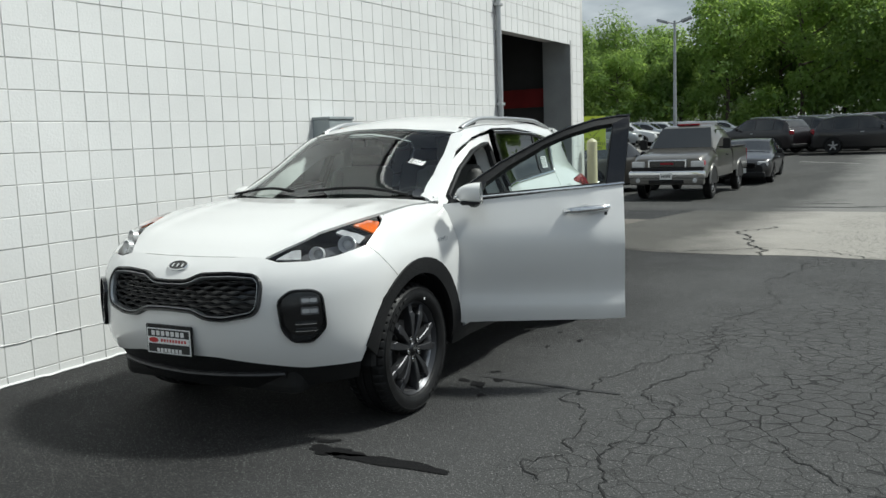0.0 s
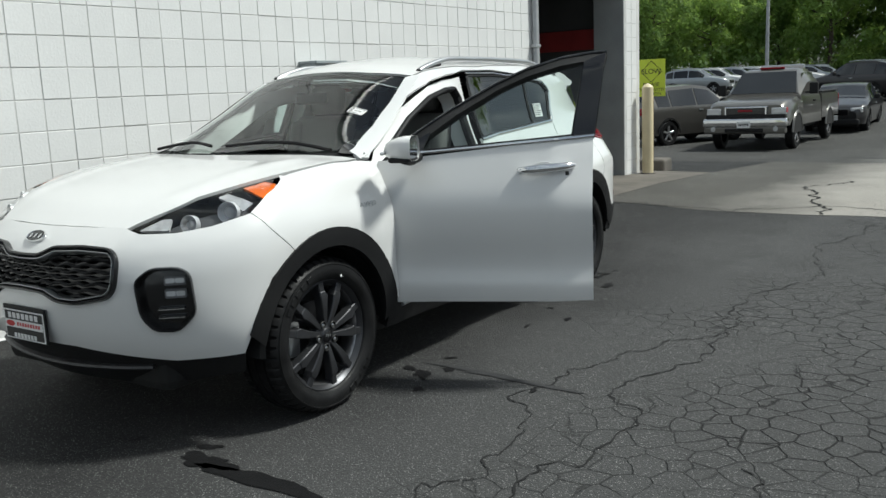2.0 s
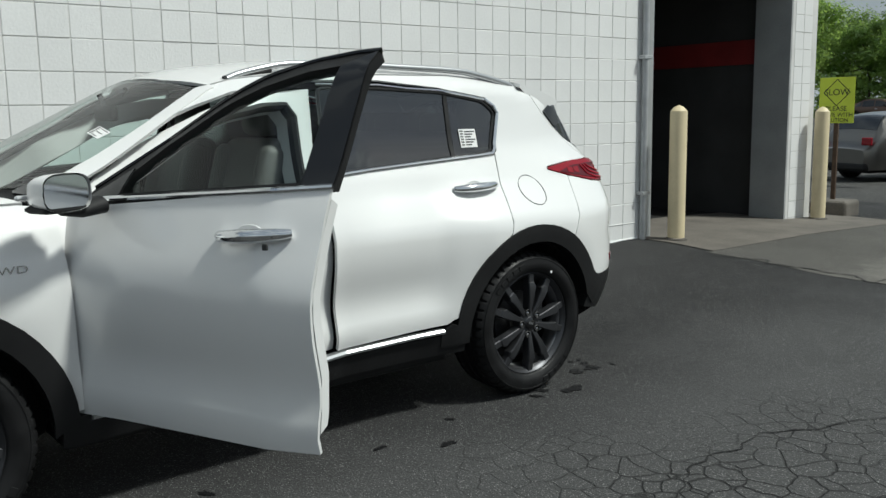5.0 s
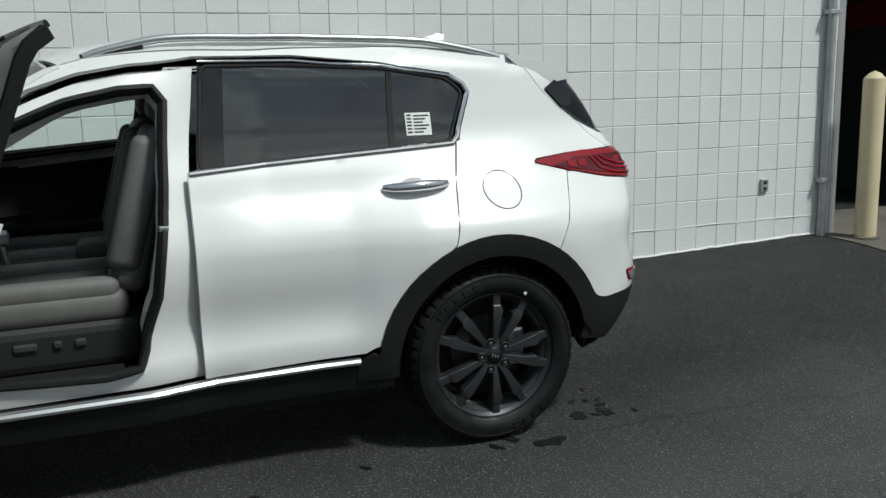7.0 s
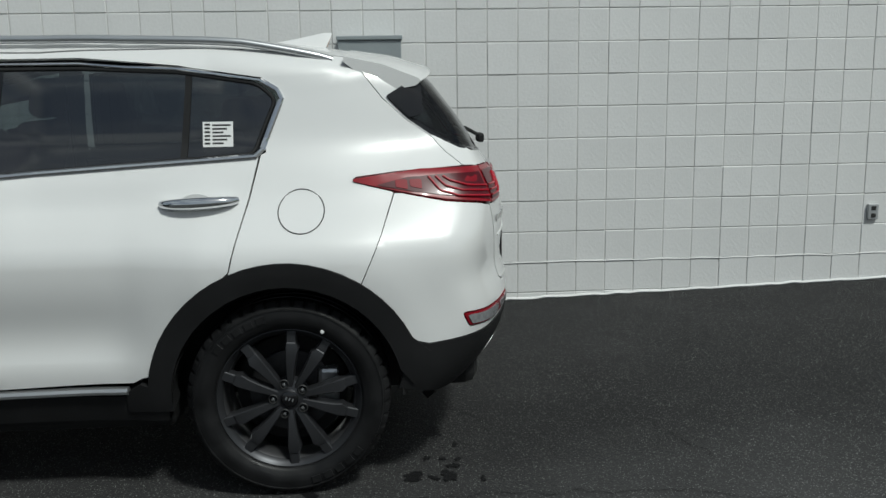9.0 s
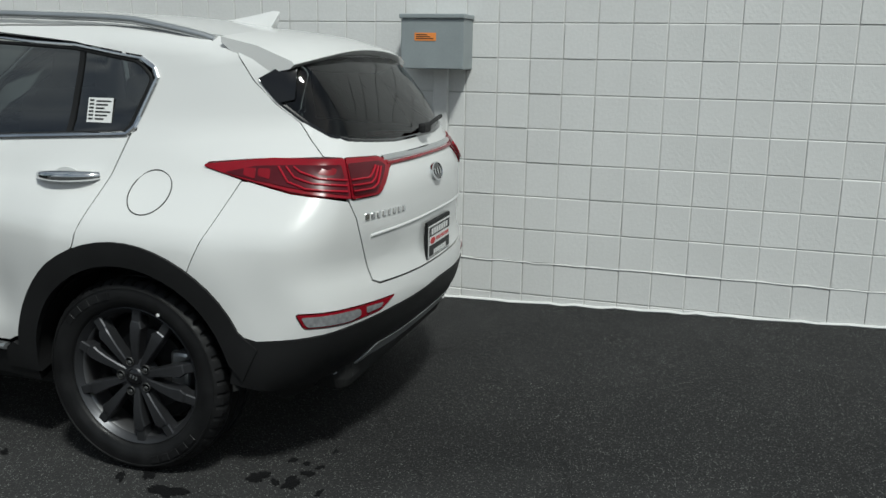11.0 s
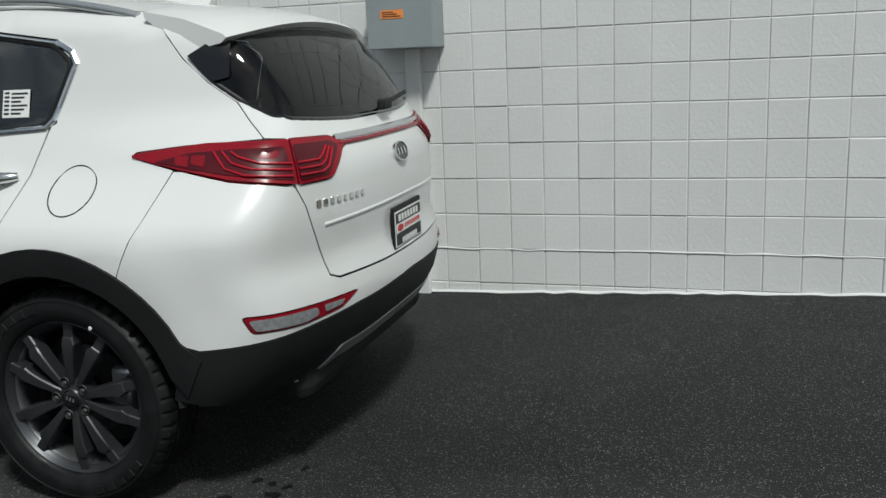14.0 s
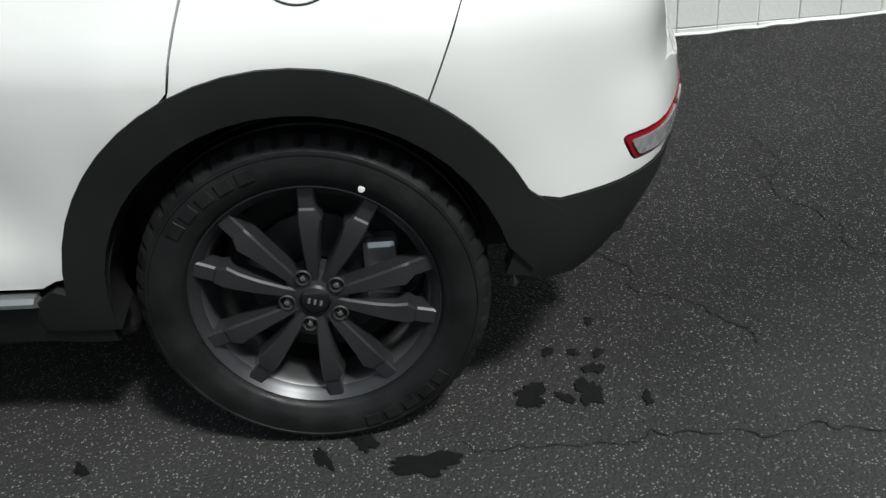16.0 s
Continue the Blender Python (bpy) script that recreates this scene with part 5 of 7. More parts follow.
# product name on the tailgate, as plain bars
for k, (w, h) in enumerate(((0.022, 0.026), (0.022, 0.022), (0.020, 0.022), (0.022, 0.022), (0.018, 0.022), (0.022, 0.022), (0.022, 0.022), (0.020, 0.022))):
    q = throw("tail", tail((0.585 - 0.033 * k, 0.77 + 0.006 * k, 0.940)))
    n = Vector(slope(q)[0])
    m = Matrix.Translation(Vector(q[0]) + n * 0.003) @ pose(0, 0, 0, 0, 0, math.degrees(math.atan2(-n.x, n.y)))
    part("name_bar", moved(box(-w / 2, -0.003, -h / 2, w / 2, 0.003, h / 2, 0.003, 1), m), CHROME, car)

# door aperture, pillars and sill inside the opening
APERTURE = [(-2.06, 0.52), (-1.44, 0.475), (-1.33, 0.50), (-1.245, 0.72), (-1.205, 1.0), (-1.165, 1.44), (-1.20, 1.49), (-1.32, 1.478), (-1.50, 1.425), (-1.75, 1.315), (-2.03, 1.16)]
OUTER = [(-2.17, 0.395), (-1.11, 0.410), (-1.105, 1.16), (-1.055, 1.562), (-1.28, 1.553), (-1.45, 1.512), (-1.60, 1.450), (-1.85, 1.33), (-2.10, 1.18), (-2.19, 1.11)]
for sign in (1, -1):
    skin("door_aperture", "side", OUTER, WHITE_IN, holes=[APERTURE], sign=sign, step=0.05, lift=-0.04, thick=0.11, label="white painted door aperture")
    part("aperture_seal", strip("side", APERTURE + APERTURE[:1], 0.030, -0.034, 0.03, sign), BLACK_TRIM, car, "black rubber door seal")
    skin("side_lining", "side", [(-1.10, 1.15), (-1.10, 0.42), (-0.52, 0.44), (-0.40, 0.75), (0.05, 0.88), (0.30, 0.85), (0.40, 1.15)], CABIN, sign=sign, step=0.08, lift=-0.07, thick=0.02)
    skin("side_lining", "side", [(0.02, 1.23), (0.55, 1.20), (0.40, 1.42), (0.03, 1.47)], CABIN, sign=sign, step=0.08, lift=-0.05, thick=0.01)
part("sill_plate", box(0.70, -2.05, 0.455, 0.79, -1.38, 0.475, 0.006), BLACK_TRIM, car)
part("door_striker", box(0.80, -1.235, 0.955, 0.845, -1.20, 0.975, 0.005), SATIN, car)
liner = [(0.0, -1.55), (0.55, -1.46), (0.57, -0.4), (0.50, 0.25), (0.0, 0.28)]
skin("headlining", "top", liner + [(-x, y) for x, y in liner[::-1] if x > 0], CABIN, step=0.1, lift=-0.035, thick=0.01)

# underbody, engine bay, cabin floor and wheel housings
part("underbody", box(-0.74, -2.2, 0.22, 0.74, -0.42, 0.44, 0.03), UNDER, car)
part("engine_bay", box(-0.60, -3.36, 0.24, 0.60, -2.2, 0.86, 0.05), UNDER, car)
part("boot_floor", box(-0.60, -0.44, 0.28, 0.60, 0.70, 0.70, 0.05), UNDER, car)
for ay in (AXLE_F, AXLE_R):
    for sign in (1, -1):
        part("wheel_housing", moved(spun([(0.40, 0.0), (0.415, 0.02), (0.43, 0.30), (0.0, 0.31)], 30, axis="x", arc=math.pi), Matrix.Translation((sign * 0.88, ay, HUB)) @ Matrix.Diagonal((-sign, 1, 1, 1)) ), UNDER, car)

# ---- cabin ----
def seat(name, x, y, label, w=0.50):
    base = part(name, box(x - w / 2, y - 0.27, 0.60, x + w / 2, y + 0.26, 0.73, 0.05, 3), CLOTH, car, label, smooth=60)
    for s in (-1, 1):
        part("side_bolster", moved(box(-0.045, -0.25, -0.04, 0.045, 0.24, 0.05, 0.035, 3), pose(x + s * (w / 2 - 0.05), y - 0.01, 0.72, 0, 0, 0)), CLOTH, base, smooth=60)
        part("back_bolster", moved(box(-0.05, -0.055, -0.25, 0.05, 0.07, 0.25, 0.04, 3), pose(x + s * (w / 2 - 0.05), y + 0.305, 1.03, -16)), CLOTH, base, smooth=60)
    part("seat_centre", box(x - 0.14, y - 0.25, 0.70, x + 0.14, y + 0.2, 0.738, 0.02, 2), CLOTH_DARK, base, smooth=60)
    part("backrest", moved(box(-w / 2 + 0.02, -0.06, -0.31, w / 2 - 0.02, 0.06, 0.31, 0.05, 3), pose(x, y + 0.34, 1.0, -16)), CLOTH, base, smooth=60)
    part("headrest", moved(box(-0.13, -0.05, -0.09, 0.13, 0.05, 0.09, 0.045, 3), pose(x, y + 0.44, 1.40, -10)), CLOTH, base, smooth=60)
    part("seat_frame", box(x - w / 2 - 0.01, y - 0.24, 0.44, x + w / 2 + 0.01, y + 0.30, 0.62, 0.04, 3), CABIN, base)
    for k, (a, b) in enumerate(((-0.14, -0.06), (-0.01, 0.02), (0.06, 0.10))):
        part("seat_switch", box(x + w / 2 + 0.005, y + a, 0.535, x + w / 2 + 0.022, y + b, 0.565, 0.008), CLOTH_DARK, base)
    return base


seat("driver_seat", 0.37, -1.60, "light grey leather seat with dark centre")
seat("passenger_seat", -0.37, -1.60, "light grey leather seat with dark centre")
bench = part("rear_bench", box(-0.62, -0.90, 0.58, 0.62, -0.38, 0.74, 0.06, 3), CLOTH_DARK, car, smooth=60)
part("bench_back", moved(box(-0.62, -0.06, -0.32, 0.62, 0.06, 0.32, 0.05, 3), pose(0, -0.30, 1.0, -18)), CLOTH_DARK, bench, smooth=60)
for x in (-0.40, 0.0, 0.40):
    part("headrest", box(x - 0.12, -0.24, 1.24, x + 0.12, -0.14, 1.40, 0.04, 3), CLOTH_DARK, bench, smooth=60)
dash = bmesh.new()
rows = []
for x in np.linspace(-0.72, 0.72, 13):
    bow = 0.10 * (x / 0.72) ** 2
    rows.append([dash.verts.new((x, y + bow * (1 if y < -2 else 0.3), z)) for y, z in ((-2.36, 1.06), (-2.15, 1.075), (-1.98, 1.065), (-1.93, 1.02), (-1.95, 0.90), (-2.02, 0.76), (-2.12, 0.60), (-2.30, 0.50))])
for a, b in zip(rows, rows[1:]):
    for k in range(7):
        dash.faces.new((a[k], b[k], b[k + 1], a[k + 1]))
bmesh.ops.recalc_face_normals(dash, faces=dash.faces[:])
dash_ob = part("dashboard", dash, CABIN, car, "black dashboard", smooth=50)
part("centre_screen", moved(box(-0.14, -0.012, -0.07, 0.14, 0.012, 0.07, 0.01), pose(0, -1.925, 0.97, -12)), BLACK_GLOSS, dash_ob)
part("centre_console", box(-0.13, -2.05, 0.44, 0.13, -1.30, 0.74, 0.03), CABIN, car)
part("console_armrest", box(-0.11, -1.52, 0.72, 0.11, -1.22, 0.82, 0.035, 3), CLOTH_DARK, car, smooth=60)
gear = bmesh.new()
tube([(0.0, -1.78, 0.72), (0.0, -1.80, 0.83)], 0.014, 8, bm=gear)
box(-0.025, -1.83, 0.82, 0.025, -1.765, 0.885, 0.015, bm=gear)
part("gear_lever", gear, SATIN, car)
wheel_m = Matrix.Translation((0.37, -1.845, 1.00)) @ pose(0, 0, 0, 66, 0, 0)
tor = bmesh.new()
ring_pts = [(0.185 * math.cos(a), 0.185 * math.sin(a), 0) for a in np.linspace(0, 2 * math.pi, 41)]
tube(ring_pts, 0.015, 8, bm=tor, caps=False)
steer = part("steering_wheel", moved(tor, wheel_m), CABIN, car, "black leather steering wheel", smooth=60)
hubm = bmesh.new()
box(-0.075, -0.06, -0.03, 0.075, 0.06, 0.02, 0.02, bm=hubm)
box(-0.18, -0.018, -0.012, 0.18, 0.018, 0.008, 0.006, bm=hubm)
box(-0.018, -0.18, -0.012, 0.018, 0.0, 0.008, 0.006, bm=hubm)
part("wheel_spokes", moved(hubm, wheel_m), CABIN, steer)
part("inner_mirror", box(-0.115, -1.735, 1.385, 0.115, -1.70, 1.45, 0.015), CABIN, car)
part("mirror_stem", tube([(0, -1.74, 1.50), (0, -1.72, 1.44)], 0.012, 8), CABIN, car)

# ---- wheels ----
def wheel(ay, sign):
    rim = part("wheel", spun([(0.222, -0.19), (0.235, -0.17), (0.230, -0.12), (0.224, -0.06), (0.232, -0.020), (0.244, -0.008), (0.252, 0.002), (0.256, 0.0), (0.258, -0.03), (0.250, -0.19)], 56, axis="x"), DARK_ALLOY, car, "ten-spoke dark grey alloy wheel", smooth=40)
    rim.matrix_local = Matrix.Translation((sign * 0.868, ay, HUB)) @ Matrix.Diagonal((sign, 1, 1, 1)) @ pose(0, 0, 0, -19 if ay > -1 else -12)
    n = 240
    prof = [(0.250, -0.205, 0), (0.270, -0.222, 0), (0.305, -0.232, 0), (0.338, -0.222, 1), (0.3545, -0.198, 2), (0.357, -0.165, 0), (0.348, -0.162, 0), (0.348, -0.152, 0), (0.3575, -0.149, 0), (0.3575, -0.112, 0), (0.349, -0.109, 0), (0.349, -0.099, 0),
            (0.3575, -0.096, 0), (0.357, -0.058, 0), (0.348, -0.055, 0), (0.348, -0.046, 0), (0.357, -0.043, 0), (0.3545, -0.008, 2), (0.341, 0.012, 1), (0.331, 0.019, 0), (0.3295, 0.0235, 0), (0.3255, 0.0240, 0), (0.3245, 0.0215, 0), (0.305, 0.0255, 0), (0.290, 0.026, 0), (0.276, 0.021, 0), (0.266, 0.014, 0), (0.262, 0.012, 0), (0.256, 0.004, 0), (0.252, -0.012, 0)]
    bm = bmesh.new()
    rings = []
    for r, h, cut in prof:
        rings.append([bm.verts.new((h, (r - (0.0045 * cut if cut and (i % 5) == 0 else 0)) * math.cos(2 * math.pi * i / n), (r - (0.0045 * cut if cut and (i % 5) == 0 else 0)) * math.sin(2 * math.pi * i / n))) for i in range(n)])
    for a, b in zip(rings, rings[1:]):
        for i in range(n):
            bm.faces.new((a[i], a[(i + 1) % n], b[(i + 1) % n], b[i]))
    bmesh.ops.recalc_face_normals(bm, faces=bm.faces[:])
    part("tyre", bm, RUBBER, rim, "wet black rubber tyre with a tread", smooth=28)
    for k in range(2):                                          # raised sidewall marks, as plain arcs
        arc = bmesh.new()
        a0 = radians(125 + 180 * k)
        for j in range(5):
            a = a0 + radians(8.5 * j)
            box(-0.0015, -0.016, -0.013, 0.0025, 0.016, 0.013, 0.001, 1, bm=arc)
            last = arc.verts[-24:] if len(arc.verts) >= 24 else arc.verts[:]
            bmesh.ops.transform(arc, matrix=Matrix.Translation((0.0265, 0.304 * math.cos(a), 0.304 * math.sin(a))) @ Matrix.Rotation(a - math.pi / 2, 4, "X"), verts=list(last))
        part("sidewall_mark", arc, RUBBER, rim)
    dot = spun([(0.0, 0.0), (0.007, 0.0), (0.006, 0.002), (0.0, 0.0025)], 12, axis="x")
    part("balance_dot", moved(dot, Matrix.Translation((0.0225, 0.276 * math.cos(radians(82)), 0.276 * math.sin(radians(82))))), PAPER, rim)
    # bright pockets of the barrel
    part("barrel", spun([(0.2215, -0.10), (0.2225, -0.06), (0.2305, -0.022), (0.2415, -0.0115)], 56, axis="x"), BARREL, rim, smooth=40)
    for s in range(10):
        bm = bmesh.new()
        # faceted blade from hub to rim: (radius, half width, face height)
        st = ((0.034, 0.010, 0.010, -0.008), (0.070, 0.0125, 0.0125, 0.000), (0.12, 0.0165, 0.0165, 0.005), (0.160, 0.0190, 0.0215, 0.006), (0.184, 0.0200, 0.0275, 0.005), (0.202, 0.0185, 0.0185, 0.001),
              (0.206, 0.0180, 0.0170, -0.003), (0.2465, 0.0185, 0.0165, -0.006))
        rows = []
        flare = 1 if s % 2 else -1                               # the wide shoulder lies on the outer side of each pair
        for r, wa, wb, h in st:
            lo, hi = (-wa, wb) if flare > 0 else (-wb, wa)
            rows.append([bm.verts.new(c) for c in ((h - 0.045, lo * 1.05, r), (h - 0.005, lo, r), (h, lo + 0.0035, r), (h, hi - 0.0035, r), (h - 0.005, hi, r), (h - 0.045, hi * 1.05, r))])
        for a, b in zip(rows, rows[1:]):
            for k in range(5):
                bm.faces.new((a[k], a[k + 1], b[k + 1], b[k]))
        bm.faces.new(rows[-1]), bm.faces.new(rows[0])
        bmesh.ops.recalc_face_normals(bm, faces=bm.faces[:])
        twist = 72 * (s // 2) + (15.0 if s % 2 else -15.0)
        part("spoke", moved(bm, pose(0, 0, 0, twist)), DARK_ALLOY, rim, smooth=25)
    part("hub", spun([(0.030, 0.002), (0.034, -0.004), (0.052, -0.008), (0.066, -0.012), (0.070, -0.05)], 30, axis="x"), DARK_ALLOY, rim, smooth=30)
    part("hub_cap", spun([(0.0, 0.006), (0.024, 0.005), (0.029, 0.001), (0.030, -0.006)], 24, axis="x"), BLACK_GLOSS, rim, smooth=40)
    mark = bmesh.new()
    for bx in (-0.012, 0.0, 0.012):
        box(0.0055, bx - 0.0025, -0.006, 0.0068, bx + 0.0025, 0.006, bm=mark)
    part("cap_mark", mark, SATIN, rim)
    for s in range(5):
        a = radians(72 * s + 90 + 36)
        c = Matrix.Translation((0, 0.057 * math.cos(a), 0.057 * math.sin(a)))
        part("nut_well", moved(spun([(0.0, -0.010), (0.012, -0.010), (0.0155, 0.003), (0.018, 0.0)], 16, axis="x"), c), INK, rim)
        part("lug_nut", moved(spun([(0.0, 0.004), (0.006, 0.003), (0.0095, -0.002), (0.0095, -0.012)], 6, axis="x"), c), CHROME, rim)
    part("brake_disc", spun([(0.05, -0.095), (0.15, -0.095), (0.15, -0.115), (0.05, -0.115)], 36, axis="x"), DARK_METAL, rim, smooth=30)
    cal = bmesh.new()
    box(-0.13, 0.095, -0.075, -0.075, 0.170, 0.085, 0.015, bm=cal)
    c_ob = part("brake_caliper", moved(cal, pose(0, 0, 0, (18 if ay > -1 else 190))), SATIN, rim, "bare metal brake caliper")
    part("backing", spun([(0.0, -0.13), (0.20, -0.13)], 24, axis="x"), UNDER, rim)
    return rim


for ay in (AXLE_F, AXLE_R):
    for sign in (1, -1):
        wheel(ay, sign)

# roof rails, antenna fin, wipers, stickers, plates
for sign in (1, -1):
    pts = []
    for i in range(41):
        y = -1.42 + 1.60 * i / 40
        t = i / 40
        zr = edge_z(0.555, y)
        lift = 0.030 * min(1, (t / 0.16) ** 0.7 if t < 0.16 else 1, ((1 - t) / 0.20) ** 0.7 if t > 0.80 else 1)
        pts.append((sign * (0.558 - 0.045 * max(0, y + 0.2) ** 1.2), y, zr + lift - 0.004))
    part("roof_rail", tube(pts, [0.019] * 41, 10, flat=0.8), SATIN, car, "satin silver roof rail", smooth=50)
    foot = bmesh.new()
    tube([(sign * 0.558, -1.43, edge_z(0.558, -1.43) - 0.005), (sign * 0.558, -1.22, edge_z(0.558, -1.22) + 0.008)], 0.016, 8, bm=foot)
    part("rail_foot", foot, BLACK_TRIM, car)
fin = bmesh.new()
z = edge_z(0.0, 0.05)
rows = []
for t in np.linspace(0, 1, 9):
    y, h, w = -0.10 + 0.23 * t, 0.075 * t ** 1.2 if t < 0.93 else 0.064, 0.030 * math.sin(math.pi * min(0.55, 0.1 + t * 0.5))
    zz = edge_z(0.0, y) - 0.003
    rows.append([fin.verts.new(c) for c in ((-w, y, zz), (-w * 0.45, y + 0.02 * t, zz + h * 0.6), (0, y + 0.03 * t, zz + h), (w * 0.45, y + 0.02 * t, zz + h * 0.6), (w, y, zz))])
for a, b in zip(rows, rows[1:]):
    for k in range(4):
        fin.faces.new((a[k], a[k + 1], b[k + 1], b[k]))
fin.faces.new(rows[-1])
bmesh.ops.recalc_face_normals(fin, faces=fin.faces[:])
part("antenna_fin", fin, WHITE, car, "white shark-fin antenna", smooth=40)
cowl = [(0.0, -2.475), (0.3, -2.45), (0.6, -2.375), (0.79, -2.25), (0.76, -2.19), (0.55, -2.31), (0.3, -2.395), (0.0, -2.425)]
skin("cowl", "top", cowl + [(-x, y) for x, y in cowl[::-1] if x > 0], BLACK_TRIM, step=0.05, lift=-0.012, thick=0.03)
for x0, x1 in ((0.66, 0.02), (-0.10, -0.62)):
    pts = [(x0 + (x1 - x0) * t, -2.40 + 0.16 * abs(x0 + (x1 - x0) * t) ** 1.6 + 0.05 * math.sin(math.pi * t)) for t in np.linspace(0, 1, 12)]
    q = throw("top", pts)
    part("wiper", tube([Vector(c) + Vector((0, -0.01, 0.022)) for c in q], 0.009, 6), BLACK_TRIM, car)


def sticker(parent, kind, q, w, h, lean, rows_of_bars, side=-1, lift=0.004):
    """A printed paper sticker with plain bars for its print."""
    p = throw(kind, [q])
    n = Vector(slope(p)[0])
    up = Vector((0, 0, 1)) if kind != "top" else Vector((0, 1, 0.6))
    zax = n
    xax = up.cross(zax).normalized()
    m = Matrix((( *xax, 0), (*zax.cross(xax), 0), (*zax, 0), (0, 0, 0, 1))).transposed()
    m = Matrix.Translation(Vector(p[0]) + n * lift) @ m @ pose(0, 0, 0, 0, 0, lean)
    ob = part("sticker", moved(box(-w / 2, -h / 2, -0.0006, w / 2, h / 2, 0.0006), m), PAPER, parent, "white printed sticker with unreadable print")
    for k in range(rows_of_bars):
        y = h * (0.36 - 0.72 * k / max(1, rows_of_bars - 1))
        part("print_bar", moved(box(-w * 0.18, y - h * 0.035, 0.0006, w * (0.42 - 0.12 * (k % 3)), y + h * 0.035, 0.0012), m), INK, ob)
    for k in range(6):
        y = h * (0.40 - 0.15 * k)
        part("barcode_bar", moved(box(-w * 0.44, y - h * 0.05, 0.0006, -w * 0.26, y + h * 0.03, 0.0012), m), INK, ob)
    return ob


sticker(car, "side", (-0.225, 1.300), 0.105, 0.09, 0, 6, lift=-0.001)
sticker(car, "top", (0.50, -1.92), 0.10, 0.055, -4, 3)


def plate(kind, z, y):
    p = throw(kind, (nose if kind == "nose" else tail)((0, y, z)))
    n = Vector(slope(p)[0])
    n.z *= 0.5
    s = -1 if kind == "nose" else 1
    m = Matrix.Translation(Vector(p[0]) + Vector((0, s * 0.012, 0))) @ pose(0, 0, 0, 0, 0, 0 if s < 0 else 180)
    ob = part("licence_plate_frame", moved(box(-0.153, -0.008, -0.076, 0.153, 0.004, 0.076, 0.004), m), BLACK_TRIM, car, "black and white dealer plate with unlettered bars")
    part("plate_border", moved(box(-0.146, -0.0095, -0.070, 0.146, -0.0078, 0.058), m), PAPER, ob)
    part("plate_field", moved(box(-0.138, -0.0108, -0.064, 0.138, -0.0094, 0.052), m), INK, ob)
    part("plate_band", moved(box(-0.138, -0.0120, -0.020, 0.138, -0.0107, 0.014), m), PAPER, ob)
    for k in range(7):
        part("name_bar", moved(box(-0.112 + 0.0325 * k, -0.0122, 0.021, -0.090 + 0.0325 * k, -0.0107, 0.045), m), PAPER, ob)
        part("name_bar", moved(box(-0.080 + 0.0245 * k, -0.0122, -0.062, -0.063 + 0.0245 * k, -0.0107, -0.043), m), PAPER, ob)
    for k in range(9):
        part("number_bar", moved(box(-0.050 + 0.0195 * k, -0.0130, -0.010, -0.038 + 0.0195 * k, -0.0119, 0.005), m), RED_INK, ob)
    part("logo_oval", moved(spun([(0.0, -0.0128), (1.0, -0.0128), (1.0, -0.0118)], 20, axis="y"), m @ Matrix.Translation((-0.098, 0, -0.003)) @ Matrix.Diagonal((0.032, 1, 0.013, 1))), RED_INK, ob)


plate("nose", 0.535, -3.5)
plate("tail", 0.772, 0.83)


# ---- other vehicles ----
def plain_paint(name, color, metal=0.3, rough=0.3):
    return mat(name, color, rough, metal, spread=0.03, scale=3, coat=0.7, fine=0.03, fine_scale=400)


PAINT_DARK = plain_paint("black_cherry_paint", (0.012, 0.009, 0.011))
PAINT_SILVER = plain_paint("silver_paint", (0.42, 0.44, 0.46), 0.6)
PAINT_WHITE = plain_paint("white_paint", (0.72, 0.72, 0.72), 0.0)
PAINT_GREY = plain_paint("warm_grey_paint", (0.13, 0.125, 0.115), 0.6)
PAINT_CHARCOAL = plain_paint("charcoal_paint", (0.05, 0.052, 0.056), 0.6)
PAINT_BLACK = plain_paint("black_paint", (0.012, 0.012, 0.014))
PAINT_BROWN = plain_paint("bronze_brown_paint", (0.10, 0.055, 0.035), 0.5)
PAINT_RED = plain_paint("dark_red_paint", (0.16, 0.012, 0.015))
DARK_PANE = mat("dark_car_window", (0.012, 0.014, 0.016), 0.06, spread=0.1, coat=0.5)
WHEEL_SILVER = mat("silver_alloy", (0.42, 0.42, 0.43), 0.3, 0.8, spread=0.06)


def road_wheel(ob, x, y, r, sign, rim_mat):
    tyre = part("wheel", spun([(r * 0.62, -0.20), (r * 0.90, -0.21), (r, -0.18), (r, -0.03), (r * 0.90, 0.0), (r * 0.66, -0.005), (r * 0.62, -0.03)], 28, axis="x"), RUBBER, ob, "black tyre on an alloy wheel", smooth=40)
    tyre.matrix_local = Matrix.Translation((sign * x, y, r)) @ Matrix.Diagonal((sign, 1, 1, 1))
    part("rim", spun([(r * 0.63, -0.005), (r * 0.58, -0.03), (r * 0.55, -0.06), (r * 0.16, -0.055), (0.0, -0.05)], 24, axis="x"), BLACK_TRIM, tyre)
    for k in range(5):
        part("spoke", moved(box(-0.045, -0.028 * r / 0.36, 0.02, -0.012, 0.028 * r / 0.36, r * 0.60, 0.006, 1), pose(0, 0, 0, 72 * k)), rim_mat, tyre)


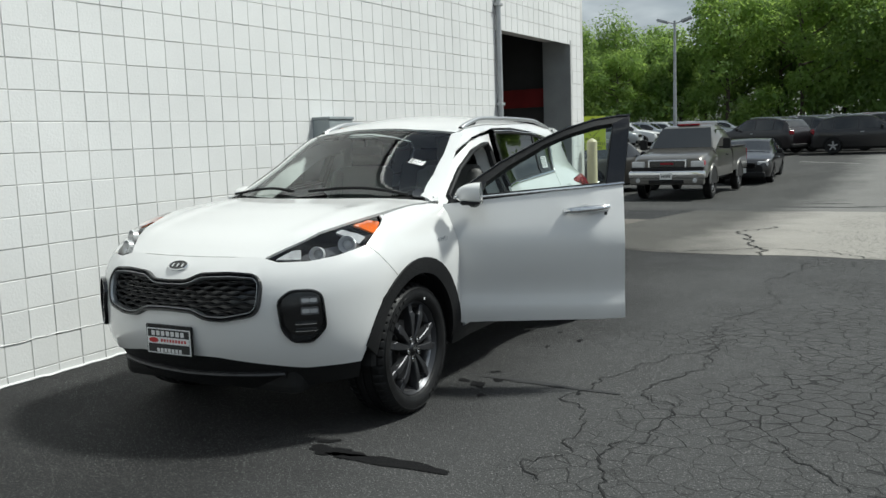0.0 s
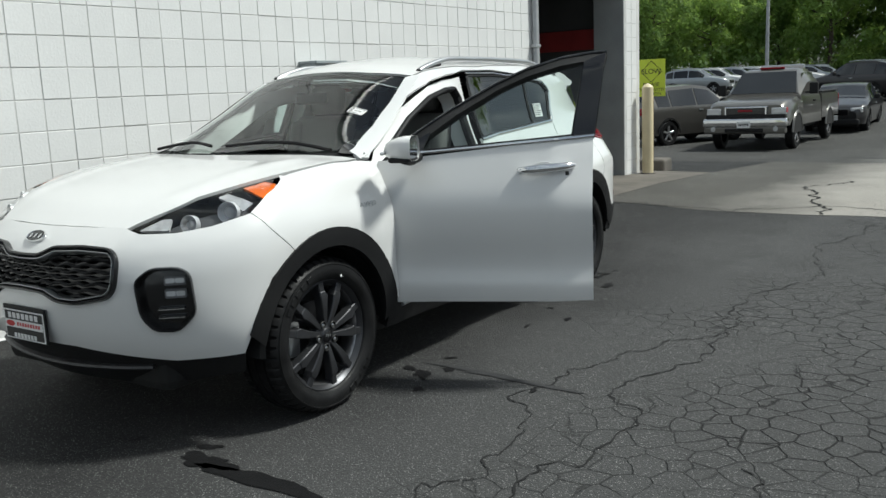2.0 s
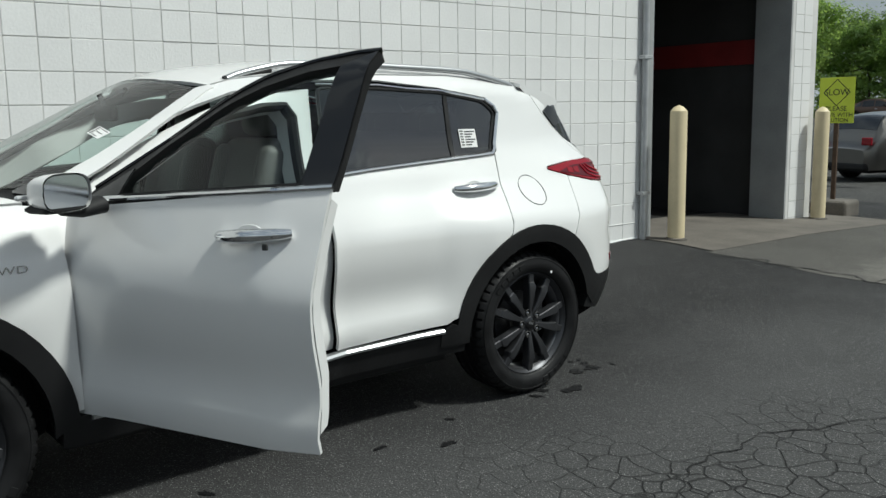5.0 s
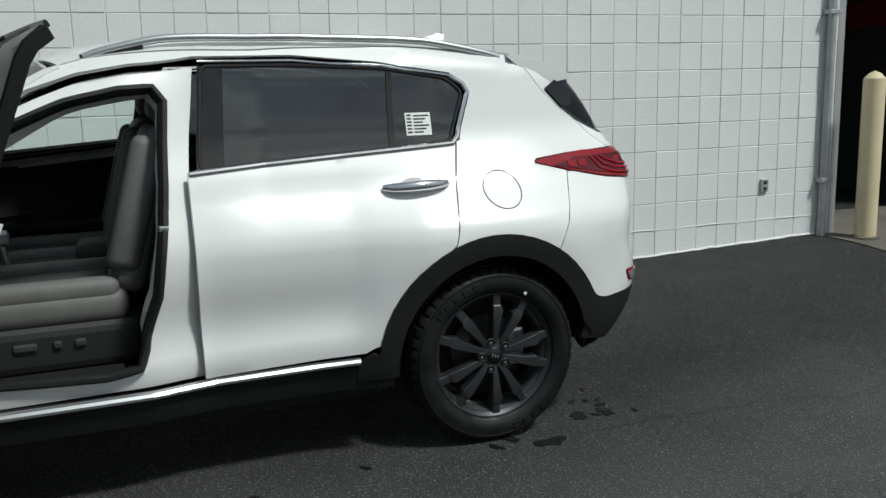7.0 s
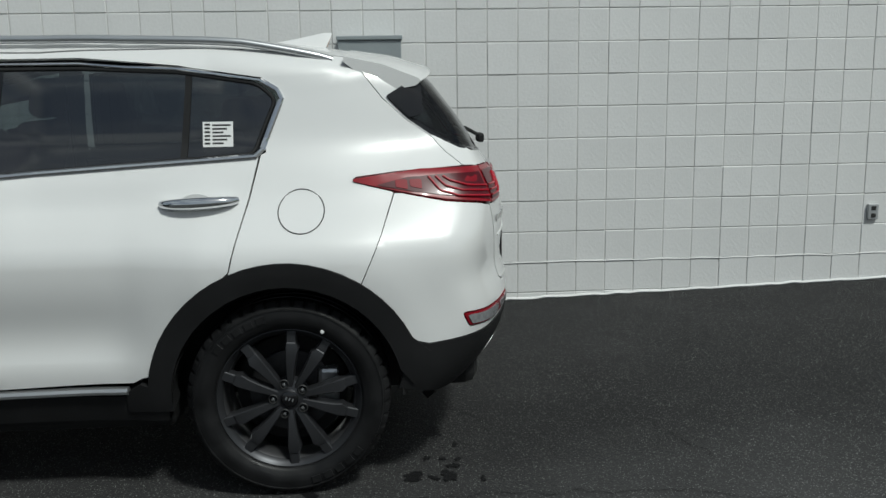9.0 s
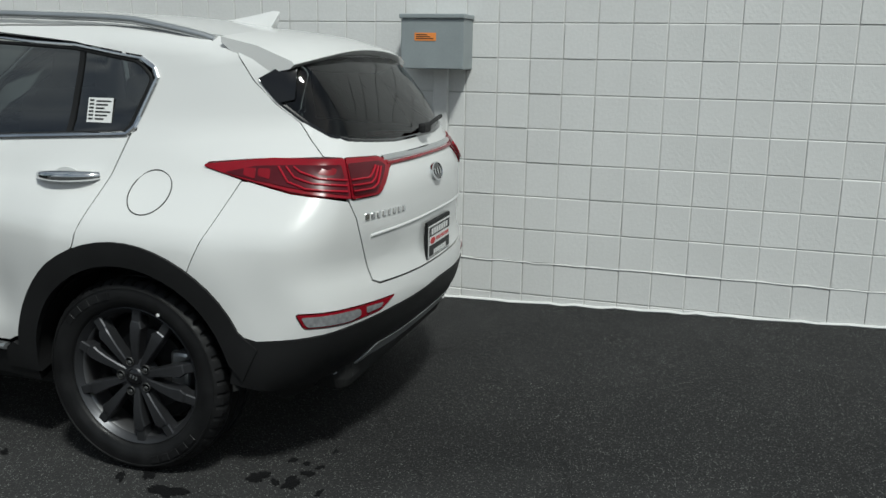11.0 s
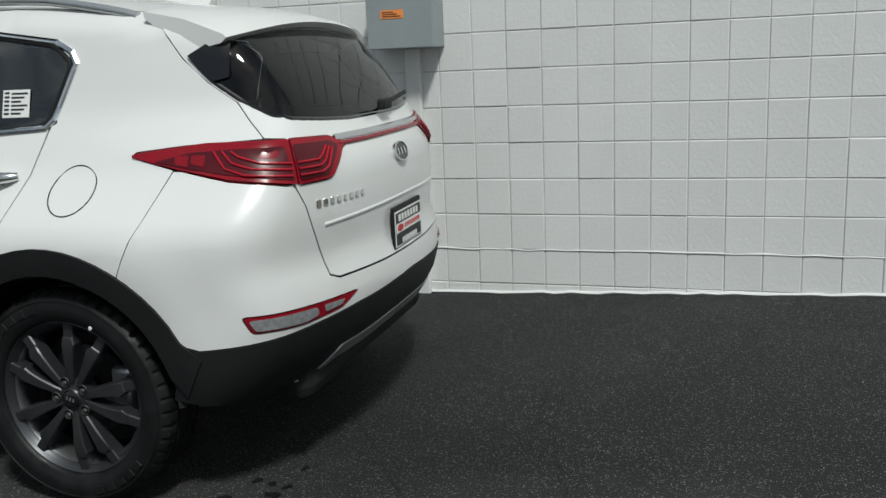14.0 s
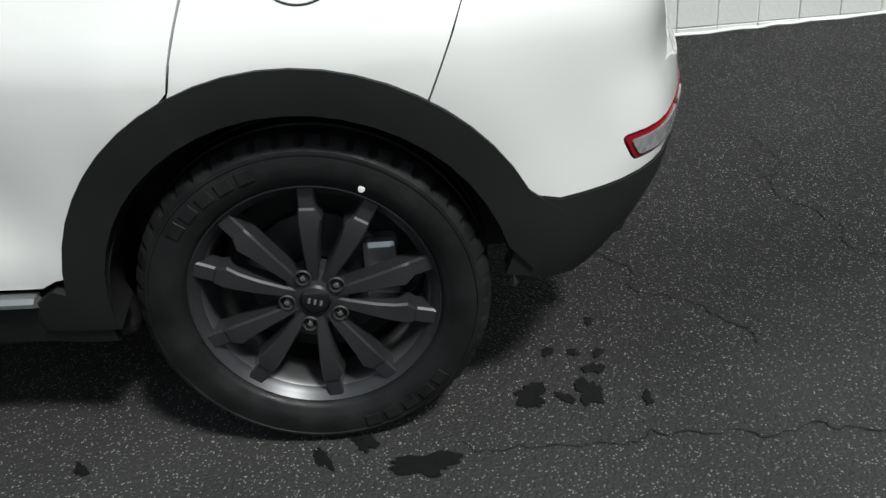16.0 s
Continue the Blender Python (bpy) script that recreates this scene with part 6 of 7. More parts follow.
def vehicle(name, label, category, m, paint, L, Wd, wheelbase, front, roofline, belt_z, low, r, rim_mat=WHEEL_SILVER, group="", chrome=True, rails=False):
    """A parked car. y runs from the nose (0) to the tail (L). roofline: (y, z) knots of the centre outline; glass sits where it rises over the belt."""
    ob = thing(name, label, category, m, group)
    top = smooth_curve(roofline, 0.06)
    bm = bmesh.new()
    rows = []
    ys = np.linspace(0, L, 46)
    zs = lambda zt: [low, low + 0.10, (low + belt_z) / 2, belt_z - 0.12, belt_z]
    for y in ys:
        zt = float(top(y))
        plan = Wd / 2 * (1 - 0.28 * max(0, (0.45 - y) / 0.45) ** 2.2 - 0.22 * max(0, (y - L + 0.35) / 0.35) ** 2.2)
        ring = []
        n = 17
        for k in range(n):
            t = k / (n - 1)
            z = low + (zt - low) * (1 - (1 - t) ** 1.0)
            zb = min(belt_z, zt - 0.02)
            if z <= zb:
                w = plan * (0.93 + 0.07 * math.sin(math.pi * min(1, (z - low) / max(zb - low, 0.1)) * 0.75))
            else:
                s = (z - zb) / max(zt - zb, 0.05)
                w = plan * (0.965 - (0.23 if zt > belt_z + 0.25 else 0.12) * s)
            ring.append((w, y, z))
        last = ring[-1]
        loop = ring + [(last[0] * f, y, zt + 0.035 * (1 - f * f)) for f in (0.85, 0.5, 0.0)]
        loop = [(a, b, c) for a, b, c in loop] + [(-a, b, c) for a, b, c in loop[-2::-1]]
        rows.append([bm.verts.new(c) for c in loop])
    for a, b in zip(rows, rows[1:]):
        for k in range(len(a) - 1):
            bm.faces.new((a[k], a[k + 1], b[k + 1], b[k]))
    bm.faces.new(rows[0]), bm.faces.new(rows[-1][::-1])
    bmesh.ops.recalc_face_normals(bm, faces=bm.faces[:])
    # wheel arches are cut out of the sides
    axles = (front, front + wheelbase)
    gone = [f for f in bm.faces if any(math.hypot(f.calc_center_median().y - ay, f.calc_center_median().z - r) < r * 1.13 for ay in axles) and abs(f.calc_center_median().x) > Wd * 0.3]
    bmesh.ops.delete(bm, geom=gone, context="FACES")
    part("body", bm, paint, ob, smooth=38)
    part("chassis", box(-Wd * 0.36, 0.2, low * 0.75, Wd * 0.36, L - 0.2, belt_z - 0.25), UNDER, ob)
    for ay in axles:
        for s in (1, -1):
            part("arch_lip", moved(spun([(r * 1.10, 0.0), (r * 1.24, 0.0), (r * 1.22, 0.012), (r * 1.10, 0.012)], 26, axis="x", arc=math.pi), Matrix.Translation((s * (Wd / 2 - 0.012), ay, r)) @ Matrix.Diagonal((s, 1, 1, 1))), BLACK_TRIM, ob)
            road_wheel(ob, Wd / 2 - 0.02, ay, r, s, rim_mat)

    def glass_side(y0, y1, s):
        q = bmesh.new()
        lo, hi = [], []
        for y in np.linspace(y0, y1, 14):
            zt = float(top(y))
            z1 = zt - 0.09
            if z1 < belt_z + 0.05:
                continue
            def wx(z):
                return Wd / 2 * (0.965 - 0.23 * (z - belt_z) / (zt - belt_z)) + 0.010
            lo.append(q.verts.new((s * wx(belt_z + 0.02), y, belt_z + 0.02)))
            hi.append(q.verts.new((s * wx(z1), y, z1)))
        for i in range(len(lo) - 1):
            q.faces.new((lo[i], lo[i + 1], hi[i + 1], hi[i]))
        return q if lo else None
    cab = [y for y in ys if float(top(y)) > belt_z + 0.16]
    a, b = cab[0] + 0.10, cab[-1] - 0.12
    cuts = (a, a + (b - a) * 0.42, a + (b - a) * 0.80, b)
    for s in (1, -1):
        for i in range(3):
            g = glass_side(cuts[i] + 0.03, cuts[i + 1] - 0.03, s)
            if g:
                part("side_window", g, DARK_PANE, ob)
        part("door_handle", box(s * Wd / 2 - 0.02, cuts[1] - 0.22, belt_z - 0.13, s * Wd / 2 + 0.02, cuts[1] - 0.06, belt_z - 0.10, 0.008), SATIN, ob)
        mz = bmesh.new()
        box(s * (Wd / 2 + 0.08) - 0.09, a + 0.12, belt_z + 0.02, s * (Wd / 2 + 0.08) + 0.09, a + 0.22, belt_z + 0.17, 0.04, bm=mz)
        part("mirror", mz, BLACK_TRIM, ob)
        part("headlamp", moved(box(-0.17, -0.03, -0.075, 0.17, 0.05, 0.075, 0.03, 3), pose(s * Wd * 0.355, 0.085, belt_z - 0.26, 0, 0, s * 22)), LENS_WHITE, ob)
        part("tail_lamp", moved(box(-0.12, -0.05, -0.09, 0.12, 0.03, 0.09, 0.025, 3), pose(s * Wd * 0.40, L - 0.05, belt_z - 0.10, 0, 0, -s * 20)), RED_LENS, ob)
    for y0, y1, nm in ((cab[0] - 0.02, None, "windscreen"), (None, cab[-1] + 0.02, "rear_window")):
        # panes lie on the sloping ends of the roofline
        yy = [y for y in np.linspace(0, L, 200) if float(top(y)) > belt_z + 0.06 and float(top(y)) < max(z for _, z in roofline) - 0.10]
        yy = [y for y in yy if (y < L * 0.5) == (nm == "windscreen")]
        if len(yy) > 4:
            q = bmesh.new()
            lo = []
            for y in yy[::max(1, len(yy) // 8)]:
                z = float(top(y))
                w = Wd / 2 * (0.965 - 0.22 * min(1, (z - belt_z) / 0.5)) * 0.86
                lo.append([q.verts.new((x * w, y, z + 0.035 * (1 - (x * 0.9) ** 2) + 0.012)) for x in np.linspace(-1, 1, 9)])
            for u, v in zip(lo, lo[1:]):
                for k in range(8):
                    q.faces.new((u[k], u[k + 1], v[k + 1], v[k]))
            part(nm, q, DARK_PANE, ob)
    part("bumper", box(-Wd * 0.40, -0.03, low - 0.02, Wd * 0.40, 0.20, low + 0.16, 0.05, 3), BLACK_TRIM, ob)
    part("grille", box(-Wd * 0.24, -0.012, belt_z - 0.40, Wd * 0.24, 0.03, belt_z - 0.22, 0.02, 2), BLACK_GLOSS, ob)
    part("rear_bumper", box(-Wd * 0.42, L - 0.22, low - 0.02, Wd * 0.42, L + 0.02, low + 0.16, 0.05, 3), BLACK_TRIM, ob)
    part("licence_plate", box(-0.15, -0.045, low + 0.13, 0.15, -0.03, low + 0.28, 0.004), PAPER, ob)
    if rails:
        for s in (1, -1):
            part("roof_rail", tube([(s * Wd * 0.33, y, float(top(y)) + 0.05) for y in np.linspace(cab[0] + 0.7, cab[-1] - 0.4, 10)], 0.018, 8), SATIN, ob)
    return ob


SUV = ((0.0, 0.70), (0.12, 0.92), (0.7, 1.04), (1.15, 1.12), (1.95, 1.57), (2.5, 1.63), (3.5, 1.60), (4.05, 1.50), (4.36, 1.08), (4.48, 0.75))
SEDAN = ((0.0, 0.60), (0.12, 0.78), (0.8, 0.92), (1.3, 1.0), (2.05, 1.38), (2.6, 1.43), (3.2, 1.39), (3.9, 1.08), (4.5, 1.0), (4.65, 0.70))


def at(x, y, heading):
    """A pose on the ground whose nose points along heading (degrees, 0 towards the camera's side)."""
    return pose(x, y, ground_z(x, y), 0, 0, heading)


# the rows of parked cars: noses to the west and to the east, backs together
first = vehicle("parked_car", "dark maroon-black sport utility car in a parked row", "car", at(-4.05, 38.3, -118), PAINT_DARK, 4.48, 1.85, 2.67, 0.91, SUV, 1.06, 0.30, 0.35, group="parked row", rails=True)
for i in range(1, 6):
    if i % 2:
        continue
    c = copy_thing(first, at(-4.05 + 1.3 * i, 38.3 + 2.5 * i, -118))
for i, (p, lab) in enumerate(((PAINT_CHARCOAL, "charcoal"), (PAINT_RED, "dark red"), (PAINT_SILVER, "silver"))):
    vehicle("parked_car", lab + " sport utility car in a parked row", "car", at(-4.05 + 1.3 * (2 * i + 1), 38.3 + 2.5 * (2 * i + 1), -118), p, 4.48, 1.85, 2.67, 0.91, SUV, 1.06, 0.30, 0.35, group="parked row", rails=True)
second = vehicle("parked_car", "black sport utility car in a parked row", "car", at(4.75, 36.6, 92), PAINT_BLACK, 4.48, 1.85, 2.67, 0.91, SUV, 1.06, 0.30, 0.35, group="parked row", rails=True)
for i in range(1, 6):
    copy_thing(second, at(4.75 + 1.1 * i, 36.6 + 2.6 * i, 92))
white_row = vehicle("parked_car", "silver-white sport utility car at the head of a row", "car", at(-12.2, 52.0, 90), PAINT_SILVER, 4.48, 1.85, 2.67, 0.91, SUV, 1.06, 0.30, 0.35, group="parked row", rails=True)
white2 = vehicle("parked_car", "white sport utility car in a parked row", "car", at(-11.7, 54.7, 90), PAINT_WHITE, 4.48, 1.85, 2.67, 0.91, SUV, 1.06, 0.30, 0.35, group="parked row", rails=True)
for i in range(2, 8):
    copy_thing(white2 if i % 2 else white_row, at(-12.2 + 0.55 * i, 52.0 + 2.7 * i, 90))
bronze = vehicle("parked_car", "bronze brown saloon parked in a far row", "car", at(-18.0, 53.0, 90), PAINT_BROWN, 4.65, 1.80, 2.75, 0.92, SEDAN, 0.93, 0.26, 0.33, group="parked row")
dark_sedan = vehicle("parked_car", "charcoal saloon parked in a far row", "car", at(-18.4, 55.8, 90), PAINT_CHARCOAL, 4.65, 1.80, 2.75, 0.92, SEDAN, 0.93, 0.26, 0.33, group="parked row")
for i in range(2, 7):
    copy_thing((bronze, dark_sedan)[i % 2], at(-18.4 + 0.4 * i, 53.0 + 2.7 * i, 90))
vehicle("parked_car", "black saloon parked behind the pickup", "car", at(-0.25, 22.6, 3), PAINT_BLACK, 4.65, 1.80, 2.75, 0.92, SEDAN, 0.93, 0.26, 0.33, rim_mat=BLACK_TRIM)
vehicle("parked_car", "silver sport utility car parked behind the pickup", "car", at(-3.0, 24.5, 2), PAINT_SILVER, 4.48, 1.85, 2.67, 0.91, SUV, 1.06, 0.30, 0.35, rails=True)
vehicle("parked_car", "grey sport utility car parked near the sign", "car", at(-2.9, 21.7, 157), PAINT_GREY, 4.6, 1.85, 2.70, 0.93, SUV, 1.06, 0.30, 0.35)

# the pickup
def pickup(m):
    ob = thing("pickup_truck", "warm grey extended-cab pickup with a chrome front bumper", "truck", m)
    P = PAINT_GREY

    def loft(name, secs, material, label=""):
        """Sections (y, half width at the bottom, half width at the top, low z, high z), bevelled."""
        bm = bmesh.new()
        rows = []
        for y, w0, w1, z0, z1 in secs:
            r = min(0.09, (z1 - z0) * 0.3)
            pts = [(w0, z0), (max(w0, w1) * 1.0, z0 + (z1 - z0) * 0.5), (w1, z1 - r), (w1 - r * 0.6, z1 - r * 0.2), (w1 - r * 1.6, z1)]
            pts = pts + [(-a, c) for a, c in pts[::-1]]
            rows.append([bm.verts.new((a, y, c)) for a, c in pts])
        for a, b in zip(rows, rows[1:]):
            for k in range(len(a)):
                bm.faces.new((a[k], a[(k + 1) % len(a)], b[(k + 1) % len(a)], b[k]))
        bm.faces.new(rows[0]), bm.faces.new(rows[-1][::-1])
        bmesh.ops.recalc_face_normals(bm, faces=bm.faces[:])
        return part(name, bm, material, ob, label, smooth=38)
    loft("bonnet", [(0.10, 0.93, 0.86, 0.62, 1.08), (0.25, 0.97, 0.90, 0.60, 1.16), (0.9, 0.98, 0.92, 0.95, 1.21), (1.45, 0.98, 0.90, 0.95, 1.26)], P)
    loft("wing", [(0.95, 0.985, 0.96, 0.90, 1.14), (1.45, 0.985, 0.96, 0.60, 1.20)], P)
    loft("cab", [(1.42, 0.985, 0.95, 0.55, 1.27), (1.75, 0.985, 0.94, 0.55, 1.29), (3.55, 0.985, 0.94, 0.55, 1.29)], P)
    loft("cab_roof", [(1.55, 0.90, 0.86, 1.22, 1.32), (2.20, 0.90, 0.70, 1.25, 1.87), (2.50, 0.90, 0.70, 1.25, 1.93), (3.30, 0.90, 0.70, 1.25, 1.92), (3.56, 0.90, 0.72, 1.25, 1.80)], P)
    loft("bed", [(3.60, 0.985, 0.97, 0.62, 1.30), (5.75, 0.985, 0.97, 0.62, 1.28)], P)
    part("bed_rim", box(-0.97, 3.62, 1.28, 0.97, 5.74, 1.31, 0.01), BLACK_TRIM, ob)
    part("chassis", box(-0.70, 0.3, 0.42, 0.70, 5.6, 0.70), UNDER, ob)
    ws = bmesh.new()
    q = [ws.verts.new(c) for c in ((-0.80, 1.60, 1.30), (0.80, 1.60, 1.30), (0.66, 2.18, 1.82), (-0.66, 2.18, 1.82))]
    ws.faces.new(q)
    bmesh.ops.translate(ws, vec=(0, -0.055, 0.03), verts=ws.verts[:])
    part("windscreen", ws, DARK_PANE, ob)
    for s in (1, -1):
        for y0, y1 in ((1.98, 2.80), (2.88, 3.42)):
            g = bmesh.new()
            f = lambda y, z: (s * (0.912 - 0.19 * (z - 1.30) / 0.55), y, z)
            lead_y = 0.30 if y0 < 2 else 0.0
            g.faces.new([g.verts.new(f(*c)) for c in ((y0 - lead_y * 0.6, 1.32), (y1, 1.32), (y1, 1.80), (y0 + lead_y, 1.80))])
            part("side_window", g, DARK_PANE, ob)
        part("mirror", box(s * 1.13 - 0.10, 1.86, 1.28, s * 1.13 + 0.10, 1.96, 1.56, 0.03, 3), BLACK_TRIM, ob)
        part("mirror_arm", box(min(s * 0.93, s * 1.1), 1.89, 1.30, max(s * 0.93, s * 1.1), 1.93, 1.34), BLACK_TRIM, ob)
        part("headlamp", box(s * 0.76 - 0.17, 0.045, 0.86, s * 0.76 + 0.17, 0.16, 1.02, 0.02), LENS_WHITE, ob)
        part("turn_signal", box(s * 0.90 - 0.035, 0.06, 0.90, s * 0.90 + 0.04, 0.20, 1.02, 0.015), RED_BRIGHT if s > 0 else AMBER, ob)
        part("fog_lamp", moved(spun([(0.0, -0.01), (0.055, -0.008), (0.06, 0.02)], 18, axis="y"), Matrix.Translation((s * 0.73, -0.085, 0.53))), LENS_WHITE, ob)
        part("door_handle", box(s * 0.985 - 0.02, 2.60, 1.08, s * 0.985 + 0.025, 2.78, 1.12, 0.01), BLACK_TRIM, ob)
        part("tail_lamp", box(s * 0.95 - 0.05, 5.72, 0.85, s * 0.95 + 0.04, 5.77, 1.20, 0.01), RED_LENS, ob)
        for ay in (0.98, 4.62):
            road_wheel(ob, 0.975, ay, 0.39, s, WHEEL_SILVER)
            part("arch_flare", moved(spun([(0.44, 0.0), (0.52, -0.005), (0.50, 0.022), (0.44, 0.022)], 26, axis="x", arc=math.pi), Matrix.Translation((s * 0.978, ay, 0.42)) @ Matrix.Diagonal((s, 1, 1, 1))), P, ob)
            part("wheel_well", moved(spun([(0.46, 0.004), (0.0, 0.005)], 26, axis="x", arc=math.pi), Matrix.Translation((s * 0.985, ay, 0.40)) @ Matrix.Diagonal((s, 1, 1, 1))), UNDER, ob)
    part("grille_surround", box(-0.50, 0.02, 0.84, 0.50, 0.12, 1.06, 0.02), CHROME, ob)
    part("grille", box(-0.455, 0.005, 0.87, 0.455, 0.05, 1.03, 0.01), BLACK_GLOSS, ob)
    part("emblem", box(-0.17, -0.005, 0.93, 0.17, 0.01, 0.985, 0.008), RED_LENS, ob, "plain red emblem shape")
    part("chrome_bumper", box(-0.985, -0.10, 0.58, 0.985, 0.14, 0.78, 0.05, 3), CHROME, ob, "chrome bumper", smooth=40)
    part("lower_bumper", box(-0.95, -0.085, 0.42, 0.95, 0.12, 0.59, 0.04, 3), P, ob)
    part("bumper_gap", box(-0.93, -0.01, 0.77, 0.93, 0.10, 0.87, 0.02), BLACK_TRIM, ob)
    part("air_intake", box(-0.45, -0.095, 0.45, 0.45, -0.06, 0.55, 0.01), BLACK_GLOSS, ob)
    pl = part("licence_plate", box(-0.155, -0.125, 0.56, 0.155, -0.10, 0.72, 0.004), PAPER, ob)
    for k in range(6):
        part("plate_bar", box(-0.11 + 0.04 * k, -0.128, 0.61, -0.085 + 0.04 * k, -0.124, 0.67), INK, pl)
    part("roof_lamps", box(-0.30, 2.35, 1.92, 0.30, 2.48, 1.97, 0.02), RED_LENS, ob)
    part("cab_rack", box(-0.55, 3.40, 1.90, 0.55, 3.56, 2.03, 0.03), SATIN, ob)
    return ob


pickup(at(-0.87, 16.0, 0.5))

# ---- lamp post ----
post = thing("street_lamp", "tall grey double-headed car park lamp", "street lamp", pose(-6.3, 38.0, ground_z(0, 38)))
part("pole", tube([(0, 0, -0.1), (0, 0, 6.6)], [0.10, 0.06], 14), GALV, post, smooth=40)
part("concrete_foot", spun([(0, 0.6), (0.28, 0.6), (0.30, 0.55), (0.30, -0.1)], 20), CONCRETE, post)
for s in (1, -1):
    part("lamp_arm", tube([(0, 0, 6.45), (s * 0.35, 0, 6.55)], 0.03, 8), GALV, post)
    part("lamp_head", moved(box(-0.28, -0.16, -0.07, 0.28, 0.16, 0.07, 0.03, 2), pose(s * 0.60, 0, 6.62, 0, -s * 18, 0)), GALV, post)

# ---- trees ----
LEAF = leaves("summer_leaves", (0.14, 0.22, 0.06), (0.40, 0.55, 0.13))
LEAF_DARK = leaves("deep_shade_leaves", (0.11, 0.18, 0.055), (0.32, 0.45, 0.11))
BARK = mat("grey_brown_bark", (0.09, 0.07, 0.055), 0.9, spread=0.25, scale=6, bump=0.6, bump_scale=25)


def tree(seed, height, leaf_mat, label):
    rng = random.Random(seed)
    ob = thing("tree", label, "tree", group="trees behind the car park")
    wood = bmesh.new()
    h0 = height * 0.30
    bends = [(rng.uniform(-0.3, 0.3) * k * 0.3, rng.uniform(-0.3, 0.3) * k * 0.3, height * 0.75 * k / 5) for k in range(6)]
    tube(bends, [0.26 - 0.042 * k for k in range(6)], 8, bm=wood)
    clumps = []
    for k in range(11):
        a, lift = rng.uniform(0, 6.28), h0 + (height * 0.55) * k / 11
        reach = height * rng.uniform(0.16, 0.30) * (1.15 - 0.55 * k / 11)
        tip = (math.cos(a) * reach, math.sin(a) * reach, lift + reach * rng.uniform(0.3, 0.8))
        tube([(0, 0, lift), (tip[0] * 0.5, tip[1] * 0.5, lift + (tip[2] - lift) * 0.35), tip], [0.09, 0.06, 0.02], 5, bm=wood)
        clumps.append((Vector(tip), height * rng.uniform(0.10, 0.17)))
    for k in range(13):
        a, rr, z = rng.uniform(0, 6.28), height * rng.uniform(0.05, 0.24), height * rng.uniform(0.12, 0.92)
        clumps.append((Vector((math.cos(a) * rr * (1.1 - 0.5 * z / height), math.sin(a) * rr * (1.1 - 0.5 * z / height), z)), height * rng.uniform(0.08, 0.15)))
    part("trunk", wood, BARK, ob)
    verts, faces = [], []
    for c, r in clumps:
        for _ in range(int(250 + r * 130)):
            d = Vector((rng.gauss(0, 1), rng.gauss(0, 1), rng.gauss(0, 0.8))).normalized() * r * rng.uniform(0.35, 1.0) ** 0.6 * (0.75 + 0.45 * rng.random())
            p = c + d
            s = rng.uniform(0.10, 0.24)
            n = (d.normalized() + Vector((rng.uniform(-0.8, 0.8), rng.uniform(-0.8, 0.8), rng.uniform(0.0, 1.0)))).normalized()
            u = n.orthogonal().normalized()
            u = Matrix.Rotation(rng.uniform(0, 6.28), 3, n) @ u
            v = n.cross(u)
            base = len(verts)
            verts += [p - u * s, p + v * s * 0.55, p + u * s, p - v * s * 0.55 + n * s * 0.25]
            faces.append((base, base + 1, base + 2, base + 3))
    me = bpy.data.meshes.new("crown")
    me.from_pydata([tuple(v) for v in verts], [], faces)
    me.materials.append(leaf_mat)
    crown = new("crown", me)
    crown.parent = ob
    return ob


kinds = [tree(11, 13.0, LEAF, "broad green leafy tree with an uneven crown"), tree(23, 14.5, LEAF, "tall green leafy tree behind parked cars"),
         tree(37, 12.0, LEAF_DARK, "dark green leafy tree at the edge of the woods"), tree(41, 15.5, LEAF_DARK, "tall dark green leafy tree of the woods")]
spots = random.Random(5)
placed = 0
for row, (y, grow) in enumerate(((76.0, 0.88), (83.0, 1.0), (91.0, 1.1))):
    x = -62.0 + row * 2.0
    while x < 34:
        gx = x + spots.uniform(-1.2, 1.2)
        big = grow * (0.80 if -44 < gx < -12 else 1.15) * spots.uniform(0.85, 1.12)
        if gx < -44:
            big *= 0.75
        m = pose(gx, y + spots.uniform(-2.5, 2.5), ground_z(0, y) - 0.1, 0, 0, spots.uniform(0, 360)) @ Matrix.Scale(big, 4)
        src = spots.choice(kinds)
        if placed < 4:
            src = kinds[placed]
            src.matrix_world = m
        else:
            c = copy_thing(src, m)
            c.matrix_basis = m
        placed += 1
        x += 5.2
hedge = []
hv, hf = [], []
for _ in range(9000):
    p = Vector((spots.uniform(-64, 36), spots.uniform(71, 75), 0.2 + 4.2 * spots.random() ** 1.6))
    s = spots.uniform(0.12, 0.30)
    u = Vector((spots.uniform(-1, 1), spots.uniform(-1, 1), spots.uniform(-1, 1))).normalized()
    v = u.orthogonal().normalized()
    b = len(hv)
    hv += [p - u * s, p + v * s * 0.6, p + u * s, p - v * s * 0.6]
    hf.append((b, b + 1, b + 2, b + 3))
hm = bpy.data.meshes.new("undergrowth")
hm.from_pydata([tuple(v) for v in hv], [], hf)
hm.materials.append(LEAF_DARK)
tagged(new("undergrowth", hm), "dense dark green undergrowth below the trees", "shrubs", kind="stuff")

# ---- marks on the ground ----
STAIN = mat("wet_oil_stain", (0.0045, 0.0045, 0.005), 0.7, spread=0.3, scale=20, bump=0.6, bump_scale=150, spec=0.2)
CRACK = mat("open_crack", (0.007, 0.007, 0.007), 0.95, spread=0.3, scale=20)
# darker ground colour that stands in for shade below the open door
DOOR_SHADE = mat("painted_door_shade", (0.021, 0.021, 0.022), 0.75, spread=0.25, scale=6, bump=0.5, bump_scale=150)


